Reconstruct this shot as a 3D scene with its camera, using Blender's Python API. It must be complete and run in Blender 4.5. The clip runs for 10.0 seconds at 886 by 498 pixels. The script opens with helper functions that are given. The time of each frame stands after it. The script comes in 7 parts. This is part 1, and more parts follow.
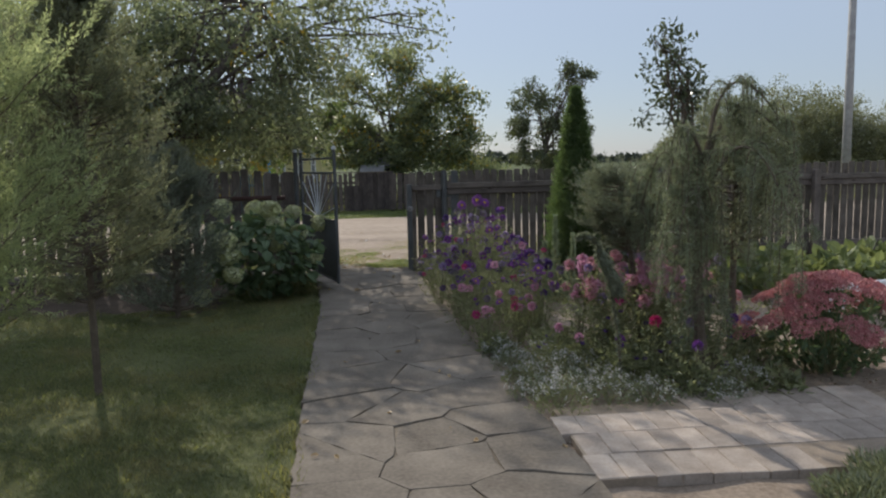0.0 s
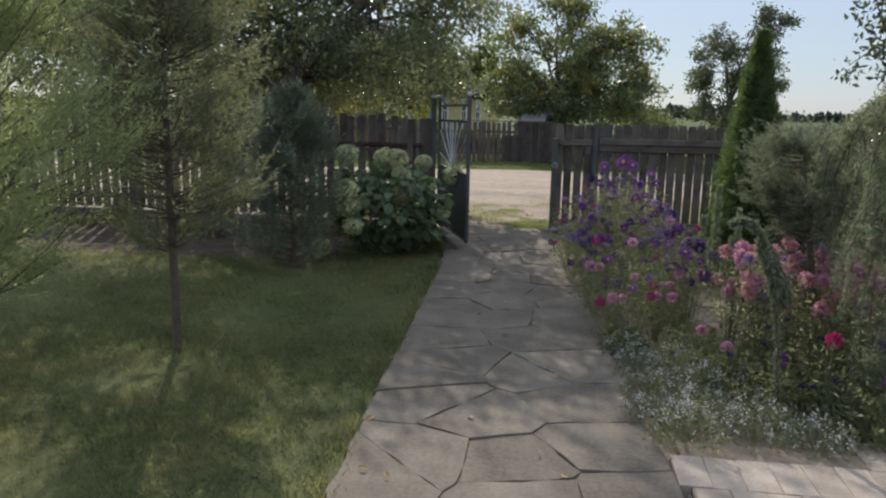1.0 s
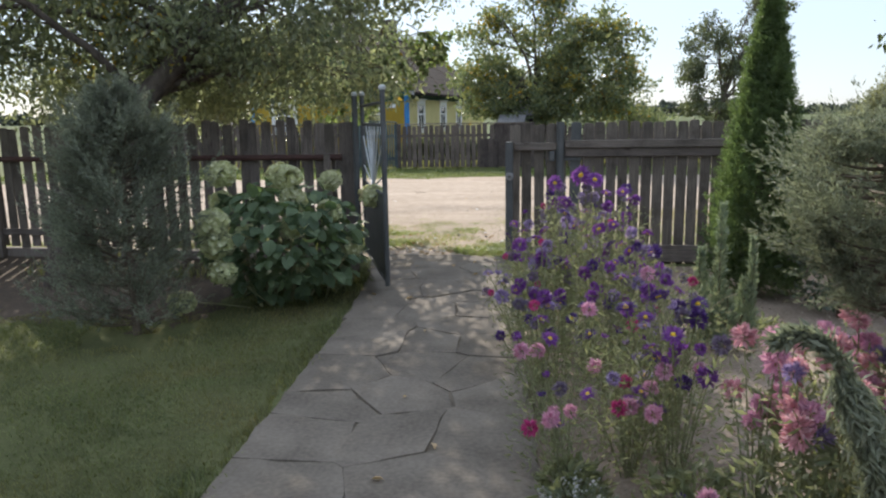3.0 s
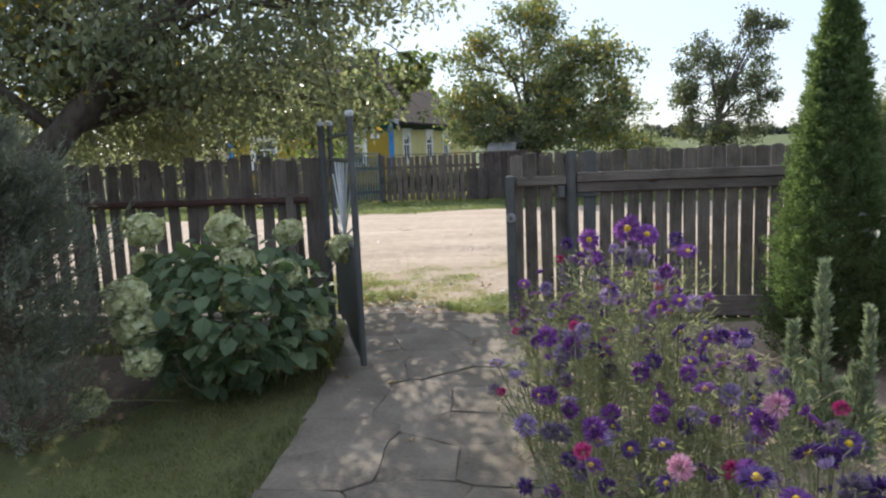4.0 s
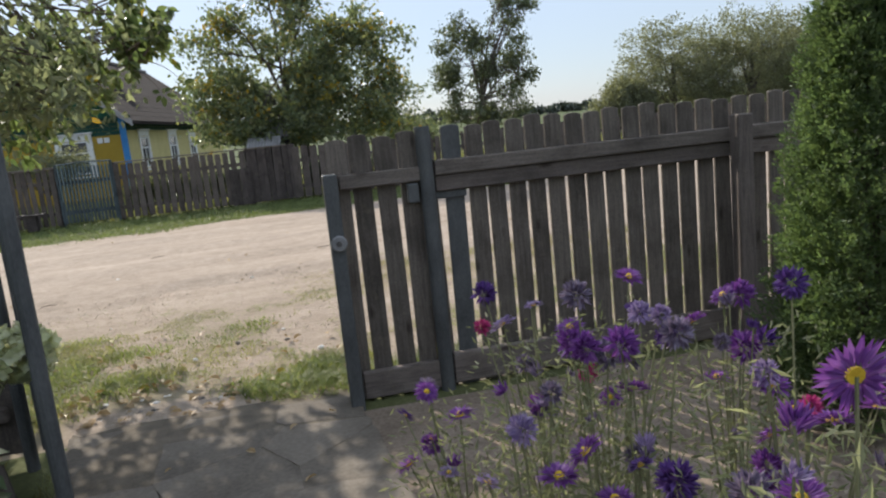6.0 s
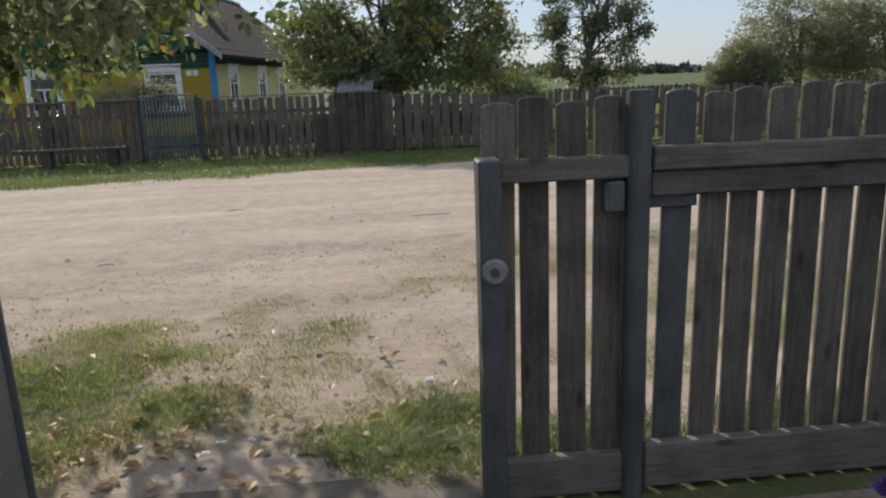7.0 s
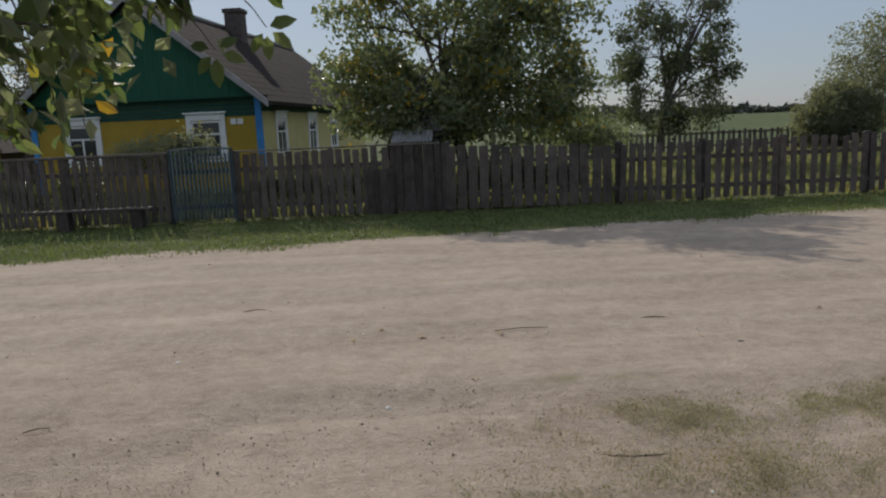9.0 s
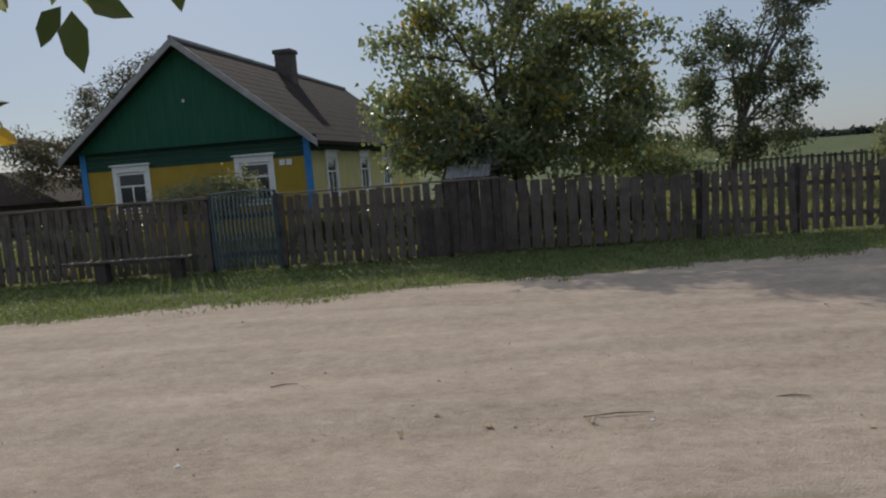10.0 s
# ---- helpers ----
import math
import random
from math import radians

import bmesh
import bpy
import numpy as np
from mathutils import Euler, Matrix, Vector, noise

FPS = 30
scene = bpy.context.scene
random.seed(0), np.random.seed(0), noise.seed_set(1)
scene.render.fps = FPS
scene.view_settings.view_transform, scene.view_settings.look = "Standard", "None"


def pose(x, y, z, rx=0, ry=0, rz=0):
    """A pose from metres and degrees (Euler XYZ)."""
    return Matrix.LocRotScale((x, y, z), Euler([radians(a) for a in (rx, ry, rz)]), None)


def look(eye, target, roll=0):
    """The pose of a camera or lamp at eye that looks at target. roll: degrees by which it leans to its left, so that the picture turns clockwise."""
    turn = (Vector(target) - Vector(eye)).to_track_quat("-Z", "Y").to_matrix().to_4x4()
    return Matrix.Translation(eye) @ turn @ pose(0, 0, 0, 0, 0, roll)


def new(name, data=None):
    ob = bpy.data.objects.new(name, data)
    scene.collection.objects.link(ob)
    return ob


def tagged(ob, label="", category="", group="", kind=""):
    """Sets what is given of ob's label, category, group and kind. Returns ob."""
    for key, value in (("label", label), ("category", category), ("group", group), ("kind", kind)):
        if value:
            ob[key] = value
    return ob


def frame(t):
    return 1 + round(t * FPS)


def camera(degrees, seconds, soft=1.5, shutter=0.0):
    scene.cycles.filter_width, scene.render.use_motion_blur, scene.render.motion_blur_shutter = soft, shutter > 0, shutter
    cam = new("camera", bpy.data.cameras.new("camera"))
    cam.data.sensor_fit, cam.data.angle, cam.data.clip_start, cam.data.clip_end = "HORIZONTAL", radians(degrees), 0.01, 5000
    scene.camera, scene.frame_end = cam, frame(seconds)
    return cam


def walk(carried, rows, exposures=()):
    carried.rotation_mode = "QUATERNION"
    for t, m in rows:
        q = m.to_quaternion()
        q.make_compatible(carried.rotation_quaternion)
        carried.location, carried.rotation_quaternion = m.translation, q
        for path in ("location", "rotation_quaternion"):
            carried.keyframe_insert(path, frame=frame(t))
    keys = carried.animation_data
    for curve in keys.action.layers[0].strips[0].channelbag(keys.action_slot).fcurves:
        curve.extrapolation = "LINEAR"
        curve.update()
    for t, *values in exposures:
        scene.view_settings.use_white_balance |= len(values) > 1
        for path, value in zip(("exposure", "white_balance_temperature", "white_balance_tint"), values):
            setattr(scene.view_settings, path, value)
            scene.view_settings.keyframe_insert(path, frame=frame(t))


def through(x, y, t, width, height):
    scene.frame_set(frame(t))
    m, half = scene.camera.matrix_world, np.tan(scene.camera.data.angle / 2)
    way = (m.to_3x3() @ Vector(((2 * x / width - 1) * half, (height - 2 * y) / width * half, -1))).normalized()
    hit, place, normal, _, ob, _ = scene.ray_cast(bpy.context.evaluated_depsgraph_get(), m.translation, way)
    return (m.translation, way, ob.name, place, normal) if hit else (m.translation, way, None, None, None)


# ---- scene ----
cam = camera(63.4, 10.0, soft=2.2)
PATH = [
    (0, (1.523, -1.005, 1.502), (1.672, 0.976, 1.266), -1.3),
    (0.5, (1.678, -0.593, 1.507), (1.65, 1.368, 1.116), -0.1),
    (1, (1.86, -0.161, 1.517), (1.557, 1.78, 1.143), 1.1),
    (1.5, (2.026, 0.323, 1.507), (1.573, 2.252, 1.233), -1.4),
    (2, (2.139, 0.837, 1.474), (1.866, 2.788, 1.127), -2.2),
    (2.2, (2.182, 1.062, 1.466), (1.911, 3.007, 1.086), -2.7),
    (3.3, (2.258, 2.307, 1.493), (1.952, 4.251, 1.135), -0.5),
    (3.5, (2.247, 2.588, 1.504), (1.924, 4.529, 1.147), -1.6),
    (4, (2.07, 3.219, 1.495), (1.799, 5.18, 1.21), -2.4),
    (4.5, (1.995, 3.827, 1.443), (2.03, 5.8, 1.116), -3.5),
    (5, (1.924, 4.41, 1.45), (2.11, 6.357, 1.032), -4.4),
    (5.5, (1.771, 4.982, 1.426), (2.156, 6.908, 1.05), -4.8),
    (5.7, (1.736, 5.19, 1.413), (2.139, 7.118, 1.069), -5.8),
    (6.8, (1.49, 6.726, 1.46), (1.7, 8.67, 1.041), -3.2),
    (7, (1.497, 6.997, 1.465), (1.656, 8.937, 1.006), -2.2),
    (7.5, (1.505, 7.646, 1.498), (1.55, 9.59, 1.027), -1.6),
    (8, (1.482, 8.247, 1.527), (1.594, 10.207, 1.143), -3.2),
    (8.5, (1.449, 8.812, 1.607), (1.311, 10.769, 1.22), -4.5),
    (9, (1.38, 9.37, 1.619), (1.401, 11.34, 1.276), -2.5),
    (9.5, (1.316, 9.957, 1.581), (1.285, 11.935, 1.288), -2.6),
    (10, (1.325, 10.578, 1.582), (1.195, 12.56, 1.346), -4.4),
]
EXPOSURES = [(0, 0.17), (1.0, 0.42), (1.5, 0.57), (2.0, 0.70), (3.5, 1.03), (4.0, 1.03), (4.5, 0.98), (5.0, 0.90), (5.5, 0.79), (7.0, 0.38), (8.0, 0.02), (9.0, -0.24), (10, -0.26)]
walk(cam, [(t, look(eye, target, roll)) for t, eye, target, roll in PATH], EXPOSURES)

# ---- world and sun: late-summer sun ahead and to the left, hazy sky ----
SUN_UP, SUN_TURN, HAZE = 33.0, -23.5, 0.62
world = bpy.data.worlds.new("sky")
scene.world = world
world.use_nodes = True
wn = world.node_tree
sky = wn.nodes.new("ShaderNodeTexSky")
sky.sky_type, sky.sun_disc = "NISHITA", False
sky.sun_elevation, sky.sun_rotation = radians(SUN_UP), radians(SUN_TURN)
sky.air_density, sky.dust_density, sky.ozone_density = 1.0, 0.4, 3.0
wn.nodes["Background"].inputs["Strength"].default_value = 0.078
# a milky haze lies evenly over the clear sky
haze = wn.nodes.new("ShaderNodeMixRGB")
haze.inputs["Fac"].default_value = HAZE
# the haze grows brighter towards the zenith, as under a thin overcast
up, zen, glow = wn.nodes.new("ShaderNodeTexCoord"), wn.nodes.new("ShaderNodeSeparateXYZ"), wn.nodes.new("ShaderNodeMapRange")
wn.links.new(up.outputs["Generated"], zen.inputs[0])
wn.links.new(zen.outputs["Z"], glow.inputs["Value"])
glow.inputs["From Min"].default_value, glow.inputs["From Max"].default_value = 0.0, 1.0
glow.inputs["To Min"].default_value, glow.inputs["To Max"].default_value = 0.82, 1.85
tone = wn.nodes.new("ShaderNodeVectorMath")
tone.operation = "SCALE"
tone.inputs[0].default_value = (6.1, 6.9, 8.35)
wn.links.new(glow.outputs["Result"], tone.inputs["Scale"])
wn.links.new(tone.outputs["Vector"], haze.inputs[2])
wn.links.new(sky.outputs[0], haze.inputs[1])
wn.links.new(haze.outputs[0], wn.nodes["Background"].inputs["Color"])
sun = new("sun", bpy.data.lights.new("sun", "SUN"))
sun.data.energy, sun.data.angle, sun.data.color = 3.6, radians(0.6), (1.0, 0.925, 0.82)
sun.matrix_world = look((60 * math.sin(radians(SUN_TURN)) * math.cos(radians(SUN_UP)), 60 * math.cos(radians(SUN_TURN)) * math.cos(radians(SUN_UP)),
                         60 * math.sin(radians(SUN_UP))), (0, 0, 0))

# ---- materials ----
class Nodes:
    """A small writer of node materials."""
    def __init__(self, name):
        self.m = bpy.data.materials.new(name)
        self.m.use_nodes = True
        self.t = self.m.node_tree
        self.b = self.t.nodes["Principled BSDF"]
        self.out = self.t.nodes["Material Output"]

    def n(self, kind, **kw):
        node = self.t.nodes.new("ShaderNode" + kind)
        for k, v in kw.items():
            if k in node.inputs:
                node.inputs[k].default_value = v
        return node

    def link(self, a, b):
        self.t.links.new(a, b)

    def coords(self, scale=(1, 1, 1), which="Object"):
        tc, mp = self.n("TexCoord"), self.n("Mapping")
        mp.inputs["Scale"].default_value = scale
        self.link(tc.outputs[which], mp.inputs["Vector"])
        return mp.outputs["Vector"]

    def noise(self, vec, scale, detail=4.0, rough=0.55):
        nz = self.n("TexNoise", Scale=scale, Detail=detail, Roughness=rough)
        self.link(vec, nz.inputs["Vector"])
        return nz.outputs["Fac"]

    def ramp(self, fac, stops):
        r = self.n("ValToRGB")
        el = r.color_ramp.elements
        while len(el) < len(stops):
            el.new(0.5)
        for e, (p, c) in zip(el, stops):
            e.position, e.color = p, (*c, 1) if len(c) == 3 else c
        self.link(fac, r.inputs["Fac"])
        return r.outputs["Color"]

    def mix(self, fac, a, b, mode="MIX"):
        x = self.n("MixRGB")
        x.blend_type = mode
        for sock, v in zip((x.inputs[0], x.inputs[1], x.inputs[2]), (fac, a, b)):
            if isinstance(v, (int, float)):
                sock.default_value = v
            elif isinstance(v, tuple):
                sock.default_value = (*v, 1)
            else:
                self.link(v, sock)
        return x.outputs[0]

    def math(self, op, a, b=0.0):
        x = self.n("Math")
        x.operation = op
        for sock, v in zip(x.inputs, (a, b)):
            if isinstance(v, (int, float)):
                sock.default_value = v
            else:
                self.link(v, sock)
        return x.outputs[0]

    def bump(self, height, strength=0.4, distance=0.01):
        bp = self.n("Bump", Strength=strength, Distance=distance)
        self.link(height, bp.inputs["Height"])
        self.link(bp.outputs["Normal"], self.b.inputs["Normal"])

    def finish(self, color, rough=0.8, spec=0.3, metal=0.0):
        if isinstance(color, tuple):
            self.b.inputs["Base Color"].default_value = (*color, 1)
        else:
            self.link(color, self.b.inputs["Base Color"])
        if isinstance(rough, (int, float)):
            self.b.inputs["Roughness"].default_value = rough
        else:
            self.link(rough, self.b.inputs["Roughness"])
        self.b.inputs["Specular IOR Level"].default_value = spec
        self.b.inputs["Metallic"].default_value = metal
        return self.m


def grey(v):
    return (v, v, v)


def plain(name, dark, light, rough=0.8, scale=6.0, fine=60.0, bump=0.3, spec=0.3, metal=0.0, stretch=(1, 1, 1), dist=0.006, piece=0.0):
    """Two-scale mottled surface; piece: how much each object differs in tone."""
    w = Nodes(name)
    v = w.coords(stretch)
    if piece:
        oi, mv, add = w.n("ObjectInfo"), w.n("CombineXYZ"), w.n("VectorMath")
        w.link(w.math("MULTIPLY", oi.outputs["Random"], 91.0), mv.inputs[0])
        w.link(w.math("MULTIPLY", oi.outputs["Random"], 53.0), mv.inputs[1])
        w.link(v, add.inputs[0])
        w.link(mv.outputs[0], add.inputs[1])
        v = add.outputs["Vector"]
    big, small = w.noise(v, scale, 5), w.noise(v, fine, 3)
    both = w.math("ADD", w.math("MULTIPLY", big, 0.65), w.math("MULTIPLY", small, 0.35))
    col = w.ramp(both, [(0.33, dark), (0.67, light)])
    if piece:
        col = w.mix(1.0, col, w.ramp(oi.outputs["Random"], [(0.0, grey(1 - piece)), (1.0, grey(1.0))]), "MULTIPLY")
    w.bump(both, bump, dist)
    return w.finish(col, rough, spec, metal)


def leafy(name, cols, through=0.4, rough=0.5, spec=0.35, dry=None, glow=(1.35, 1.3, 0.75)):
    """Leaves: every leaf of its own tone, with light passing through it."""
    w = Nodes(name)
    g = w.n("NewGeometry")
    # greens are dusty at the end of summer
    cols = [tuple(0.78 * q + 0.22 * sum(c) / 3 for q in c) if c[1] >= max(c) else c for c in cols]
    stops = [(i / max(1, len(cols) - 1), c) for i, c in enumerate(cols)]
    col = w.ramp(g.outputs["Random Per Island"], stops)
    v = w.coords()
    col = w.mix(0.5, col, w.mix(1.0, col, w.ramp(w.noise(v, 2.5, 2), [(0.3, grey(0.55)), (0.7, grey(1.25))]), "MULTIPLY"))
    if dry:
        col = w.mix(w.ramp(w.noise(v, 1.1, 4, 0.65), [(0.46, grey(0.0)), (0.66, grey(0.85))]), col, dry)
    w.finish(col, rough, spec)
    tr, mx = w.n("BsdfTranslucent"), w.n("MixShader", Fac=through)
    w.link(w.mix(1.0, col, glow, "MULTIPLY"), tr.inputs["Color"])
    w.link(w.b.outputs[0], mx.inputs[1])
    w.link(tr.outputs[0], mx.inputs[2])
    w.link(mx.outputs[0], w.out.inputs["Surface"])
    return w.m


def wooden(name, dark, light, rough=0.85, piece=0.35, grain=(14, 14, 0.9), stain=(0.3, 0.3, 0.3)):
    """Weathered boards with grain along their length (local z)."""
    w = Nodes(name)
    oi = w.n("ObjectInfo")
    tc = w.n("TexCoord")
    shift = w.n("VectorMath")
    shift.operation = "ADD"
    comb = w.n("CombineXYZ")
    w.link(w.math("MULTIPLY", oi.outputs["Random"], 37.0), comb.inputs[0])
    w.link(w.math("MULTIPLY", oi.outputs["Random"], 11.0), comb.inputs[2])
    w.link(tc.outputs["Object"], shift.inputs[0])
    w.link(comb.outputs[0], shift.inputs[1])
    mp = w.n("Mapping")
    mp.inputs["Scale"].default_value = grain
    w.link(shift.outputs[0], mp.inputs["Vector"])
    fibre = w.noise(mp.outputs["Vector"], 5.0, 6, 0.65)
    blot = w.noise(shift.outputs[0], 3.2, 4)
    hair_vec = w.n("Mapping")
    hair_vec.inputs["Scale"].default_value = (70, 70, 2.0)
    w.link(shift.outputs[0], hair_vec.inputs["Vector"])
    hair = w.noise(hair_vec.outputs["Vector"], 5.0, 3)
    col = w.ramp(w.math("ADD", w.math("MULTIPLY", fibre, 0.62), w.math("MULTIPLY", hair, 0.38)), [(0.32, dark), (0.68, light)])
    knot_vec, knot = w.n("Mapping"), w.n("TexVoronoi", Scale=1.0)
    knot_vec.inputs["Scale"].default_value = (9, 9, 3.2)
    w.link(shift.outputs[0], knot_vec.inputs["Vector"])
    w.link(knot_vec.outputs["Vector"], knot.inputs["Vector"])
    col = w.mix(w.ramp(knot.outputs["Distance"], [(0.05, grey(0.85)), (0.16, grey(0.0))]), col, w.mix(1.0, col, (0.35, 0.3, 0.28), "MULTIPLY"))
    col = w.mix(w.ramp(blot, [(0.45, grey(0)), (0.75, grey(0.75))]), col, w.mix(1.0, col, stain, "MULTIPLY"))
    col = w.mix(1.0, col, w.ramp(oi.outputs["Random"], [(0, grey(1 - piece)), (1, grey(1.0))]), "MULTIPLY")
    speck = w.noise(shift.outputs[0], 130.0, 3, 0.7)
    col = w.mix(1.0, col, w.ramp(speck, [(0.3, grey(0.72)), (0.7, grey(1.14))]), "MULTIPLY")
    lichen = w.math("MULTIPLY", w.noise(shift.outputs[0], 7.0, 5, 0.7), w.noise(shift.outputs[0], 42.0, 4))
    col = w.mix(w.ramp(lichen, [(0.30, grey(0.0)), (0.42, grey(0.55))]), col, w.mix(0.5, col, (0.20, 0.175, 0.115)))
    w.bump(w.math("ADD", fibre, w.math("MULTIPLY", speck, 0.35)), 0.6, 0.004)
    return w.finish(col, rough, 0.2)


def sand(w):
    """Colour and relief of the packed, rutted sand, the same on the road and on the verge."""
    v = w.coords()
    streak = w.noise(w.coords((0.22, 1.7, 1)), 1.6, 5)
    big, mid, fine = w.noise(v, 0.6, 4), w.noise(v, 5.0, 5), w.noise(v, 70.0, 4)
    crumb = w.noise(w.coords((0.7, 1, 1)), 19.0, 5, 0.65)
    f = w.math("ADD", w.math("ADD", w.math("MULTIPLY", streak, 0.22), w.math("MULTIPLY", mid, 0.16)), w.math("ADD", w.math("ADD", w.math("MULTIPLY", fine, 0.24), w.math("MULTIPLY", crumb, 0.26)), w.math("MULTIPLY", big, 0.12)))
    col = w.ramp(f, [(0.37, (0.22, 0.172, 0.13)), (0.5, (0.355, 0.287, 0.225)), (0.63, (0.47, 0.385, 0.308))])
    grit = w.n("TexVoronoi", Scale=26.0)
    w.link(v, grit.inputs["Vector"])
    col = w.mix(w.ramp(grit.outputs["Distance"], [(0.03, grey(0.55)), (0.10, grey(0.0))]), col, (0.16, 0.13, 0.11))
    relief = w.math("ADD", w.math("ADD", w.math("MULTIPLY", streak, 0.2), w.math("MULTIPLY", crumb, 1.0)), w.math("MULTIPLY", fine, 0.9))
    cover = w.n("Attribute")
    cover.attribute_name = "turf"
    patchy = w.math("ADD", cover.outputs["Fac"], w.math("MULTIPLY", w.math("SUBTRACT", fine, 0.5), 1.2))
    col = w.mix(w.ramp(patchy, [(0.25, grey(0.0)), (0.9, grey(0.75))]), col, (0.20, 0.18, 0.095))
    return col, relief


def ground_material():
    w = Nodes("meadow_ground")
    v = w.coords()
    big, mid, fine = w.noise(v, 0.35, 4), w.noise(v, 3.0, 5), w.noise(v, 45.0, 4)
    mixed = w.math("ADD", w.math("MULTIPLY", mid, 0.5), w.math("MULTIPLY", fine, 0.5))
    soil = w.ramp(mixed, [(0.33, (0.15, 0.115, 0.085)), (0.68, (0.33, 0.265, 0.205))])
    humus = w.ramp(mixed, [(0.33, (0.045, 0.036, 0.028)), (0.68, (0.13, 0.10, 0.075))])
    turf = w.ramp(mixed, [(0.35, (0.08, 0.085, 0.038)), (0.55, (0.11, 0.12, 0.05)), (0.7, (0.16, 0.15, 0.08))])
    sep = w.n("SeparateXYZ")
    w.link(v, sep.inputs[0])
    x, y = sep.outputs["X"], sep.outputs["Y"]
    # tilled earth of the flower beds, inside the fence to the right of the path
    bed = w.math("MULTIPLY", w.math("GREATER_THAN", x, 1.7), w.math("LESS_THAN", y, 9.15))
    # bare dark earth under the shrubs along the left fence
    wavy = w.math("ADD", y, w.math("MULTIPLY", mid, 1.6))
    under = w.math("MULTIPLY", w.math("MULTIPLY", w.math("GREATER_THAN", wavy, 7.5), w.math("LESS_THAN", y, 9.3)), w.math("LESS_THAN", w.math("ADD", x, w.math("MULTIPLY", mid, 0.9)), 0.0))
    # worn sandy strip between the fence and the road
    rim = w.math("MULTIPLY", w.math("GREATER_THAN", y, 9.3), w.math("LESS_THAN", y, 15.5))
    # and the loose sand that the far verge grows out of
    slant = w.math("SUBTRACT", w.math("ADD", y, w.math("MULTIPLY", mid, 0.9)), w.math("MULTIPLY", x, 0.125))
    rim = w.math("ADD", rim, w.math("MULTIPLY", w.math("GREATER_THAN", slant, 18.6), w.math("LESS_THAN", slant, 20.25)))
    sandy, relief = sand(w)
    field = w.ramp(big, [(0.35, (0.05, 0.072, 0.028)), (0.65, (0.11, 0.125, 0.055))])
    far = w.math("GREATER_THAN", y, 48.0)
    col = w.mix(under, turf, humus)
    col = w.mix(bed, col, soil)
    col = w.mix(rim, col, sandy)
    col = w.mix(far, col, field)
    plainly = w.math("ADD", w.math("MULTIPLY", mid, 0.6), w.math("MULTIPLY", fine, 0.4))
    w.bump(w.mix(rim, plainly, relief), 0.6, 0.02)
    return w.finish(col, 0.95, 0.1)


def road_material():
    w = Nodes("packed_sand")
    col, relief = sand(w)
    w.bump(relief, 0.6, 0.02)
    return w.finish(col, 0.95, 0.1)


M_ground, M_road = ground_material(), road_material()
M_stone = plain("flagstone", (0.112, 0.094, 0.075), (0.25, 0.215, 0.173), 0.88, 2.4, 45, 0.45, 0.15, piece=0.18, dist=0.006)
M_joint = plain("joint_soil", (0.09, 0.075, 0.056), (0.19, 0.155, 0.115), 0.95, 9, 80, 0.6)
M_brickbed = plain("brick_bed_sand", (0.17, 0.135, 0.10), (0.30, 0.24, 0.18), 0.95, 9, 80, 0.6)
M_brick = plain("pale_brick", (0.30, 0.245, 0.20), (0.50, 0.425, 0.355), 0.88, 8, 70, 0.4, 0.15, piece=0.32)
M_picket = wooden("weathered_picket", (0.112, 0.094, 0.078), (0.25, 0.214, 0.179))
M_picket_dark = wooden("dark_stained_picket", (0.125, 0.103, 0.09), (0.28, 0.235, 0.205))
M_rail = wooden("weathered_rail", (0.132, 0.11, 0.093), (0.29, 0.247, 0.212), piece=0.25, grain=(14, 14, 0.8))
M_redrail = plain("red_lead_pipe", (0.05, 0.026, 0.022), (0.105, 0.052, 0.043), 0.6, 8, 60, 0.2)
M_bluepaint = plain("worn_blue_grey_paint", (0.048, 0.051, 0.051), (0.115, 0.118, 0.116), 0.6, 5, 75, 0.35, 0.3, stretch=(2, 2, 0.8))
M_bluesheet = plain("dark_blue_sheet_metal", (0.05, 0.056, 0.06), (0.09, 0.10, 0.108), 0.5, 4, 40, 0.2, 0.4)
M_whitepaint = plain("white_paint", (0.62, 0.62, 0.60), (0.80, 0.80, 0.78), 0.6, 6, 50, 0.15)
M_rayspaint = plain("pale_grey_paint", (0.34, 0.36, 0.37), (0.55, 0.57, 0.58), 0.5, 6, 50, 0.15)
M_iron = plain("dark_iron", (0.05, 0.048, 0.045), (0.12, 0.11, 0.10), 0.55, 9, 60, 0.2, 0.5, 0.4)
M_concrete = plain("grey_concrete", (0.26, 0.255, 0.245), (0.42, 0.41, 0.40), 0.9, 5, 60, 0.4)
M_farfence = wooden("old_brown_picket", (0.085, 0.07, 0.061), (0.21, 0.175, 0.15))
M_fargate = wooden("teal_painted_picket", (0.06, 0.08, 0.088), (0.13, 0.16, 0.17), piece=0.3)
M_fariron = plain("pale_teal_iron_paint", (0.13, 0.19, 0.19), (0.24, 0.31, 0.31), 0.6, 9, 50, 0.2)
M_fardoor = wooden("dark_brown_boards", (0.058, 0.048, 0.044), (0.135, 0.112, 0.10))
M_bark = plain("grey_brown_bark", (0.055, 0.045, 0.038), (0.16, 0.135, 0.115), 0.95, 5, 40, 0.9, 0.1, stretch=(4, 4, 1), dist=0.02)
M_twig = plain("twig_bark", (0.075, 0.058, 0.042), (0.17, 0.135, 0.10), 0.9, 8, 40, 0.3)
M_stem = plain("green_stem", (0.13, 0.14, 0.065), (0.28, 0.27, 0.15), 0.7, 8, 40, 0.1)
